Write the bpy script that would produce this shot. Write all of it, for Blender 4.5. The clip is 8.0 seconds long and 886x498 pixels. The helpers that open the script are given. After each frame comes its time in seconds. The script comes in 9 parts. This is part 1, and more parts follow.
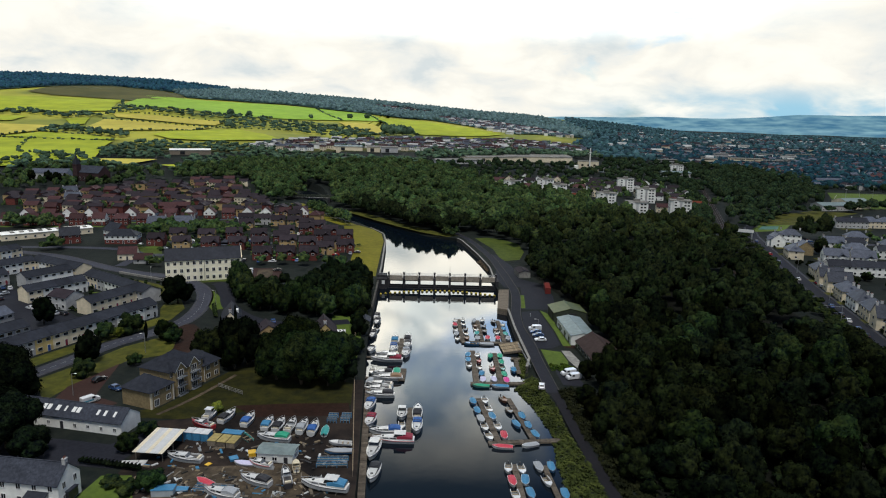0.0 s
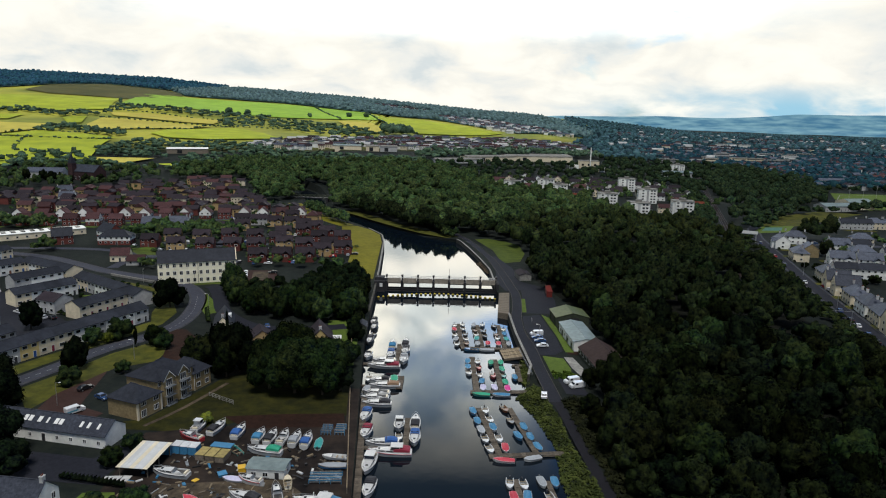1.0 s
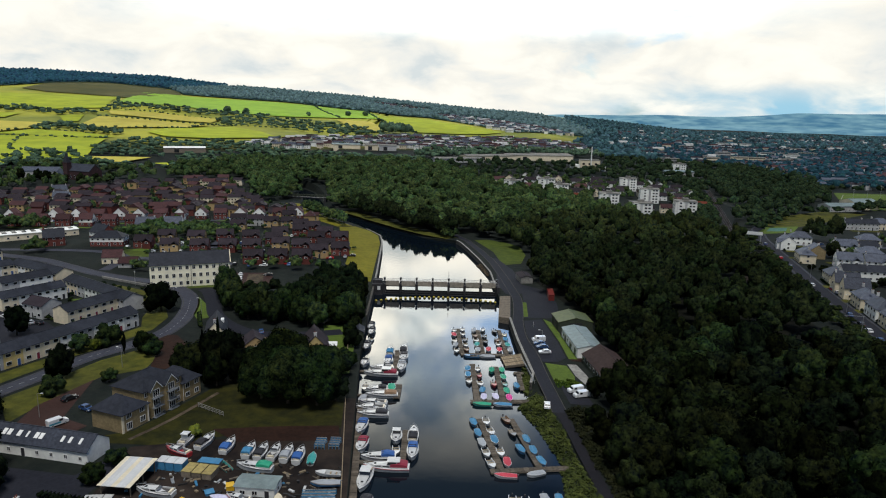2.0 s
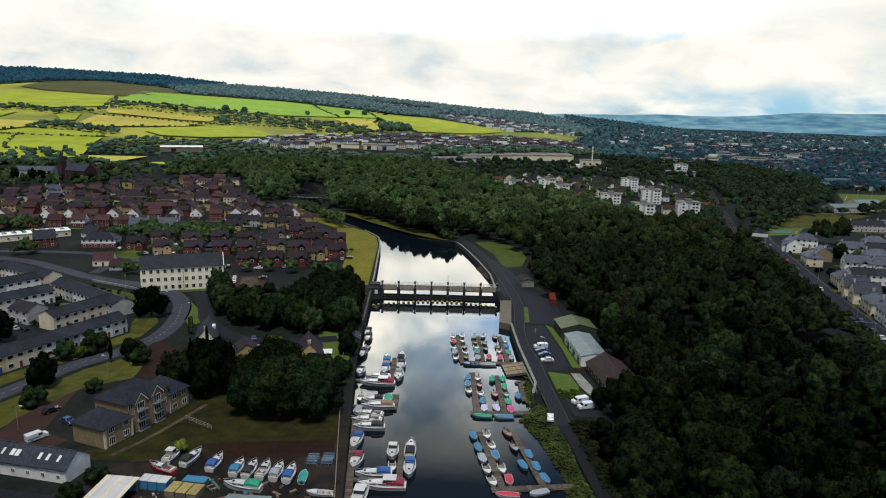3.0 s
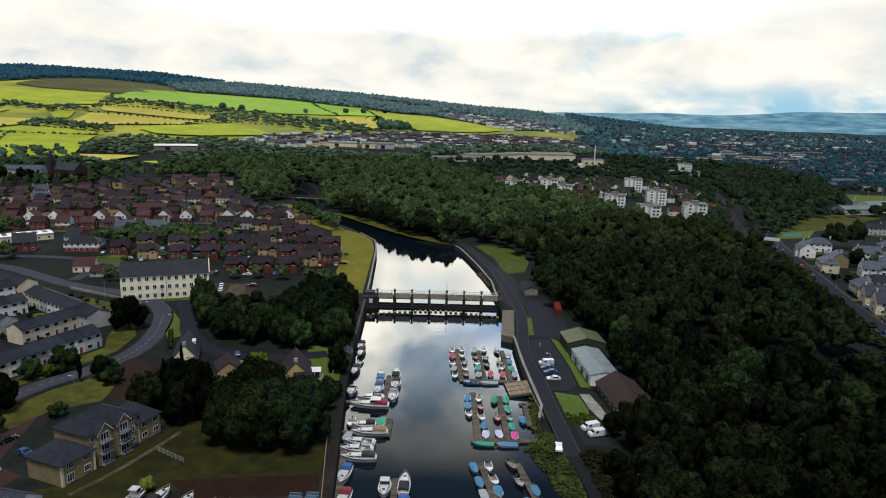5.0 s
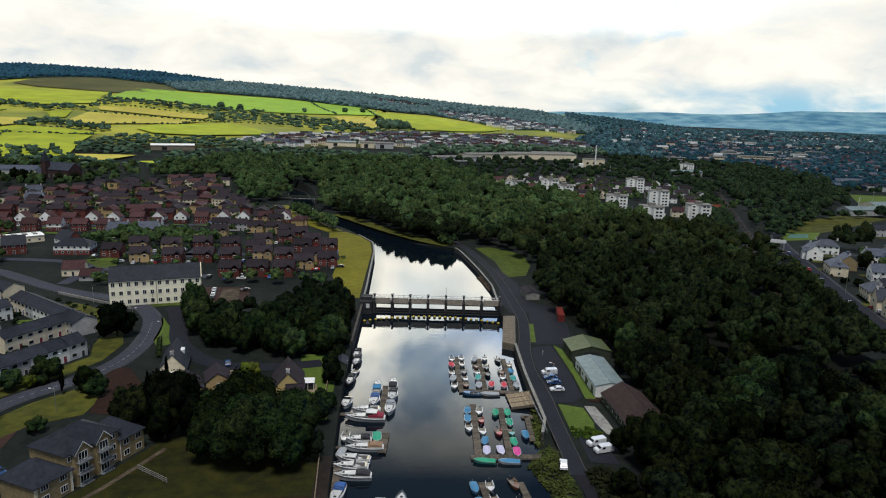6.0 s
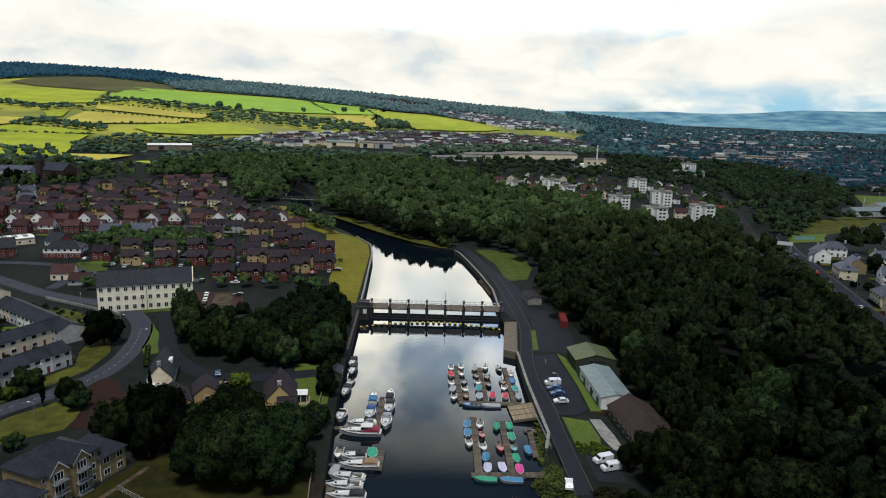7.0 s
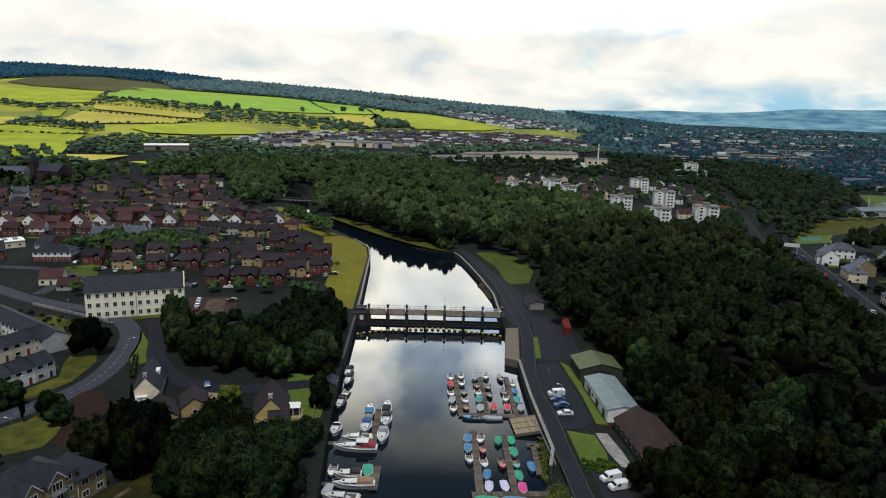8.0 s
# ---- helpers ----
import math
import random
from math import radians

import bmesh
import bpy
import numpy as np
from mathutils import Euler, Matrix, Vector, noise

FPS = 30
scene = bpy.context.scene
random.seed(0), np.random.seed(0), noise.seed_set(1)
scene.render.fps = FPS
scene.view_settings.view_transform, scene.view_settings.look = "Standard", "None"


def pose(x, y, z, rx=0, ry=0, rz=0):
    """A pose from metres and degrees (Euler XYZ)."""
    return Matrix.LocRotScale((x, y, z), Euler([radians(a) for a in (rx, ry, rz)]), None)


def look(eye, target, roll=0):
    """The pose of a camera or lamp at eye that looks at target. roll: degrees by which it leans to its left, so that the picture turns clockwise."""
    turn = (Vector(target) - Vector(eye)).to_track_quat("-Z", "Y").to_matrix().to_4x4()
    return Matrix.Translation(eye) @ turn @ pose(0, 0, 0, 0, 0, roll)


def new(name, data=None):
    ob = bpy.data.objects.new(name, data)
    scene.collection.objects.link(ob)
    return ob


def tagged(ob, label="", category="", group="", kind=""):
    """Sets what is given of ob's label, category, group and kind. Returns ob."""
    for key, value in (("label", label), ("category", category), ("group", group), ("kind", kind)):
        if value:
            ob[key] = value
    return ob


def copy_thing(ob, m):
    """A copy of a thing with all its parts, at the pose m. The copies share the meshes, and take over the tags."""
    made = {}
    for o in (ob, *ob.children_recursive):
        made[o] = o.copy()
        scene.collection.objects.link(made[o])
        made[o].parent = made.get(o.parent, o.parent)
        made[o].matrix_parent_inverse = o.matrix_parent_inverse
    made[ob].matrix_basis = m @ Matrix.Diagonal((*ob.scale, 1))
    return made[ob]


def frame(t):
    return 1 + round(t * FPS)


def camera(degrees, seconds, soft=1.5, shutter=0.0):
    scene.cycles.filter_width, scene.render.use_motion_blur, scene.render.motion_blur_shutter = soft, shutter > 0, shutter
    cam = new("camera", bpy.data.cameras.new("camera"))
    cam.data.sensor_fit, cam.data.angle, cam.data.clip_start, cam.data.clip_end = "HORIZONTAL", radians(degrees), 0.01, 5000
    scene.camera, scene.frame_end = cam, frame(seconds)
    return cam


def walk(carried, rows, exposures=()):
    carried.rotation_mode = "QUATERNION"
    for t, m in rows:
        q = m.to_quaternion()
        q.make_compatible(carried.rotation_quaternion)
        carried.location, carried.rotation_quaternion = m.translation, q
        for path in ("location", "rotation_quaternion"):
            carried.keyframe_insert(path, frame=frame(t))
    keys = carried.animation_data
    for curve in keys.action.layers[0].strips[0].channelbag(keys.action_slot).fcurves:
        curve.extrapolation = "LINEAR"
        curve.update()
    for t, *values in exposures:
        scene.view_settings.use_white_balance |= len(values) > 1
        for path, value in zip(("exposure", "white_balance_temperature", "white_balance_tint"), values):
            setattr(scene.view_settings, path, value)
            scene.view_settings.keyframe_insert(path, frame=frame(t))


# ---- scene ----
cam = camera(67.0, 8.0, soft=1.1)
PATH = [
    (0.0, look((-0.099, -2.026, 83.219), (-0.1160, -0.0650, 82.8290), 1.20)),
    (0.5, look((-0.112, 1.532, 83.252), (-0.1280, 3.4930, 82.8600), 1.20)),
    (1.0, look((-0.116, 5.232, 83.284), (-0.1310, 7.1930, 82.8910), 1.30)),
    (1.5, look((-0.110, 9.058, 83.316), (-0.1240, 11.0190, 82.9210), 1.30)),
    (3.0, look((-0.036, 21.151, 83.412), (-0.0480, 23.1110, 83.0130), 1.40)),
    (3.5, look((0.008, 25.338, 83.444), (-0.0040, 27.2970, 83.0440), 1.50)),
    (4.0, look((0.061, 29.578, 83.476), (0.0500, 31.5380, 83.0740), 1.50)),
    (4.5, look((0.123, 33.858, 83.508), (0.1120, 35.8170, 83.1050), 1.50)),
    (6.0, look((0.366, 46.787, 83.602), (0.3560, 48.7450, 83.1960), 1.50)),
    (6.5, look((0.466, 51.077, 83.633), (0.4560, 53.0350, 83.2260), 1.50)),
    (7.0, look((0.575, 55.334, 83.665), (0.5650, 57.2920, 83.2570), 1.50)),
    (7.5, look((0.694, 59.543, 83.696), (0.6840, 61.5000, 83.2870), 1.40)),
    (8.0, look((0.822, 63.688, 83.727), (0.8120, 65.6460, 83.3170), 1.40)),
]
walk(cam, PATH)

# ---- light: a bright broken overcast with soft sun from behind the camera ----
SUN_AZ, SUN_EL = radians(188), radians(70)      # azimuth from +y towards -x
world = bpy.data.worlds.new("sky")
scene.world = world
world.use_nodes = True
wn, wl = world.node_tree.nodes, world.node_tree.links
wn.clear()


def wnode(kind, **kw):
    n = wn.new(kind)
    for k, v in kw.items():
        n.inputs[k].default_value = v
    return n


def wmath(op, a, b):
    n = wn.new("ShaderNodeMath")
    n.operation = op
    for i, v in enumerate((a, b)):
        if isinstance(v, (int, float)):
            n.inputs[i].default_value = v
        else:
            wl.new(v, n.inputs[i])
    return n.outputs[0]


def wramp(fac, stops):
    r = wn.new("ShaderNodeValToRGB")
    r.color_ramp.elements[0].position, r.color_ramp.elements[0].color = stops[0][0], (*stops[0][1], 1)
    r.color_ramp.elements[1].position, r.color_ramp.elements[1].color = stops[-1][0], (*stops[-1][1], 1)
    for p, c in stops[1:-1]:
        r.color_ramp.elements.new(p).color = (*c, 1)
    wl.new(fac, r.inputs[0])
    return r.outputs[0]


def wmix(fac, a, b):
    m = wn.new("ShaderNodeMix")
    m.data_type = "RGBA"
    wl.new(fac, m.inputs[0])
    for i, v in ((6, a), (7, b)):
        if isinstance(v, tuple):
            m.inputs[i].default_value = (*v, 1)
        else:
            wl.new(v, m.inputs[i])
    return m.outputs[2]


sky = wn.new("ShaderNodeTexSky")
sky.sky_type, sky.sun_disc = "NISHITA", False
sky.sun_elevation, sky.sun_rotation = SUN_EL, -SUN_AZ
blue = wn.new("ShaderNodeVectorMath")
blue.operation = "SCALE"
blue.inputs["Scale"].default_value = 0.15
tint = wn.new("ShaderNodeVectorMath")
tint.operation = "MULTIPLY"
tint.inputs[1].default_value = (0.78, 0.96, 1.10)
wl.new(sky.outputs[0], tint.inputs[0])
wl.new(tint.outputs[0], blue.inputs[0])
co = wn.new("ShaderNodeTexCoord")
sep = wn.new("ShaderNodeSeparateXYZ")
wl.new(co.outputs["Generated"], sep.inputs[0])
lift = wmath("ADD", wmath("MAXIMUM", sep.outputs[2], 0.0), 0.38)
flat = wn.new("ShaderNodeCombineXYZ")
wl.new(wmath("DIVIDE", sep.outputs[0], lift), flat.inputs[0])
wl.new(wmath("DIVIDE", sep.outputs[1], lift), flat.inputs[1])
big = wnode("ShaderNodeTexNoise", Scale=1.5, Detail=7.0, Roughness=0.58, Distortion=0.4)
wl.new(flat.outputs[0], big.inputs["Vector"])
fine = wnode("ShaderNodeTexNoise", Scale=3.8, Detail=7.0, Roughness=0.54, Distortion=0.3)
wl.new(flat.outputs[0], fine.inputs["Vector"])
tone = wramp(fine.outputs[0], ((0.32, (0.70, 0.76, 0.77)), (0.42, (0.87, 0.88, 0.84)), (0.50, (0.96, 0.94, 0.86)), (0.58, (1.03, 1.01, 0.92)), (0.72, (1.12, 1.09, 0.97))))
rise = wramp(sep.outputs[2], ((0.25, (1, 1, 1)), (0.30, (0, 0, 0))))
drift = wmath("ADD", wmath("ADD", big.outputs[0], wmath("MULTIPLY", sep.outputs[0], -0.13)), wmath("MULTIPLY", rise, 0.15))
gap = wramp(drift, ((0.44, (1, 1, 1)), (0.54, (0, 0, 0))))
clouds = wmix(gap, tone, blue.outputs[0])
# clear blue strips low in the east under the cloud base
low = wramp(sep.outputs[2], ((0.0, (1, 1, 1)), (0.022, (0.9, 0.9, 0.9)), (0.055, (0, 0, 0))))
east_part = wramp(sep.outputs[0], ((0.12, (0, 0, 0)), (0.42, (1, 1, 1))))
wisp = wramp(fine.outputs[0], ((0.40, (1, 1, 1)), (0.60, (0.15, 0.15, 0.15))))
clouds = wmix(wmath("MULTIPLY", wmath("MULTIPLY", low, east_part), wisp), clouds, (0.32, 0.62, 0.80))
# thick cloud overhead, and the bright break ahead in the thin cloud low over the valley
break_el = wramp(sep.outputs[2], ((0.10, (0, 0, 0)), (0.17, (0.22, 0.22, 0.22)), (0.25, (0.48, 0.48, 0.48)), (0.33, (0.90, 0.90, 0.90)), (0.375, (1, 1, 1)), (0.41, (0.72, 0.72, 0.72)), (0.455, (0.28, 0.28, 0.28)), (0.51, (0, 0, 0))))
break_az = wramp(wmath("ABSOLUTE", sep.outputs[0], 0.0), ((0.20, (1, 1, 1)), (0.50, (0, 0, 0))))
ahead = wramp(sep.outputs[1], ((0.45, (0, 0, 0)), (0.70, (1, 1, 1))))
glow = wmath("MULTIPLY", wmath("MULTIPLY", wmath("MULTIPLY", break_el, break_az), ahead), 6.1)
patch = wnode("ShaderNodeTexNoise", Scale=4.6, Detail=6.0, Roughness=0.55, Distortion=0.5)
wl.new(flat.outputs[0], patch.inputs["Vector"])
broken = wramp(patch.outputs[0], ((0.36, (0.38, 0.45, 0.50)), (0.45, (0.72, 0.74, 0.73)), (0.57, (1.12, 1.09, 1.02))))
breaks = wn.new("ShaderNodeVectorMath")
breaks.operation = "SCALE"
wl.new(broken, breaks.inputs[0])
wl.new(glow, breaks.inputs["Scale"])
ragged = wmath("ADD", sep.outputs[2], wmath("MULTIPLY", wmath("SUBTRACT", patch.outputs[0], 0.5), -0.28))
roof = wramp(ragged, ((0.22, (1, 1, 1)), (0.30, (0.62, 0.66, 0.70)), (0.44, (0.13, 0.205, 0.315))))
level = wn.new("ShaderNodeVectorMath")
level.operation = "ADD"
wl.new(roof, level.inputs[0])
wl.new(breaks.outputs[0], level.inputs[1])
# the unseen sky behind is dimmed to darken what faces the camera
astern = wramp(wmath("ADD", wmath("MULTIPLY", sep.outputs[1], 0.5), 0.5), ((0.30, (0.74, 0.78, 0.84)), (0.62, (1, 1, 1))))
dimmed = wn.new("ShaderNodeVectorMath")
dimmed.operation = "MULTIPLY"
wl.new(level.outputs[0], dimmed.inputs[0])
wl.new(astern, dimmed.inputs[1])
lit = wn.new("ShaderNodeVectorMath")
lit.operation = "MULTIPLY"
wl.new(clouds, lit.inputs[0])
wl.new(dimmed.outputs[0], lit.inputs[1])
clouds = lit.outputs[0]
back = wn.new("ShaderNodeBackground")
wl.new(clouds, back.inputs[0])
back.inputs[1].default_value = 1.0
wl.new(back.outputs[0], wn.new("ShaderNodeOutputWorld").inputs[0])

sun = new("sun", bpy.data.lights.new("sun", "SUN"))
sun.data.energy, sun.data.angle, sun.data.color = 3.1, radians(18), (1.0, 0.98, 0.94)
sun.matrix_world = look((-math.sin(SUN_AZ) * math.cos(SUN_EL), math.cos(SUN_AZ) * math.cos(SUN_EL), math.sin(SUN_EL)), (0, 0, 0))


# ---- materials ----
def mat(name, c1, c2=None, scale=1.0, rough=0.8, bump=0.0, rand=0.0, metal=0.0, coarse=0.0, coarse_scale=0.05, spec=0.12, island=0.0, stretch=None, depth=0.25, hue=0.0):
    """Two-scale variation: a grain between c1 and c2, and a broad mottling; rand varies it from object to object."""
    m = bpy.data.materials.new(name)
    m.use_nodes = True
    n, l = m.node_tree.nodes, m.node_tree.links
    b = n["Principled BSDF"]
    b.inputs["Roughness"].default_value, b.inputs["Metallic"].default_value = rough, metal
    b.inputs["Specular IOR Level"].default_value = spec
    g = n.new("ShaderNodeNewGeometry")
    pos = g.outputs["Position"]
    if stretch:
        mp = n.new("ShaderNodeMapping")
        mp.inputs["Scale"].default_value = stretch
        l.new(pos, mp.inputs[0])
        pos = mp.outputs[0]
    tx = n.new("ShaderNodeTexNoise")
    tx.inputs["Scale"].default_value, tx.inputs["Detail"].default_value, tx.inputs["Roughness"].default_value = scale, 6.0, 0.65
    l.new(pos, tx.inputs["Vector"])
    rp = n.new("ShaderNodeValToRGB")
    c2 = c2 or tuple(v * 0.7 for v in c1)
    rp.color_ramp.elements[0].position, rp.color_ramp.elements[0].color = 0.35, (*c2, 1)
    rp.color_ramp.elements[1].position, rp.color_ramp.elements[1].color = 0.65, (*c1, 1)
    l.new(tx.outputs[0], rp.inputs[0])
    out = rp.outputs[0]

    def scaled(out, value, spread):
        mr = n.new("ShaderNodeMapRange")
        mr.inputs[3].default_value, mr.inputs[4].default_value = 1 - spread, 1 + spread
        l.new(value, mr.inputs[0])
        hs = n.new("ShaderNodeHueSaturation")
        l.new(out, hs.inputs["Color"])
        l.new(mr.outputs[0], hs.inputs["Value"])
        return hs.outputs[0]
    if coarse:
        t2 = n.new("ShaderNodeTexNoise")
        t2.inputs["Scale"].default_value, t2.inputs["Detail"].default_value = coarse_scale, 4.0
        l.new(g.outputs["Position"], t2.inputs["Vector"])
        out = scaled(out, t2.outputs[0], coarse * 2)
    if rand:
        oi = n.new("ShaderNodeObjectInfo")
        out = scaled(out, oi.outputs["Random"], rand)
    if island:
        out = scaled(out, g.outputs["Random Per Island"], island)
    if hue:
        t3 = n.new("ShaderNodeTexNoise")
        t3.inputs["Scale"].default_value, t3.inputs["Detail"].default_value = 0.11, 1.0
        l.new(g.outputs["Position"], t3.inputs["Vector"])
        m3 = n.new("ShaderNodeMapRange")
        m3.inputs[1].default_value, m3.inputs[2].default_value, m3.inputs[3].default_value, m3.inputs[4].default_value = 0.3, 0.7, 0.5 - hue, 0.5 + hue
        l.new(t3.outputs[0], m3.inputs[0])
        h3 = n.new("ShaderNodeHueSaturation")
        l.new(out, h3.inputs["Color"])
        l.new(m3.outputs[0], h3.inputs["Hue"])
        out = h3.outputs[0]
    l.new(out, b.inputs["Base Color"])
    if bump:
        bp = n.new("ShaderNodeBump")
        bp.inputs["Strength"].default_value, bp.inputs["Distance"].default_value = bump, depth
        l.new(tx.outputs[0], bp.inputs["Height"])
        l.new(bp.outputs[0], b.inputs["Normal"])
    return m


def paint(name, c, rough=0.45, rand=0.08):
    return mat(name, c, tuple(v * 0.86 for v in c), 2.5, rough, 0.0, rand, coarse=0.08, coarse_scale=0.6, spec=0.35)


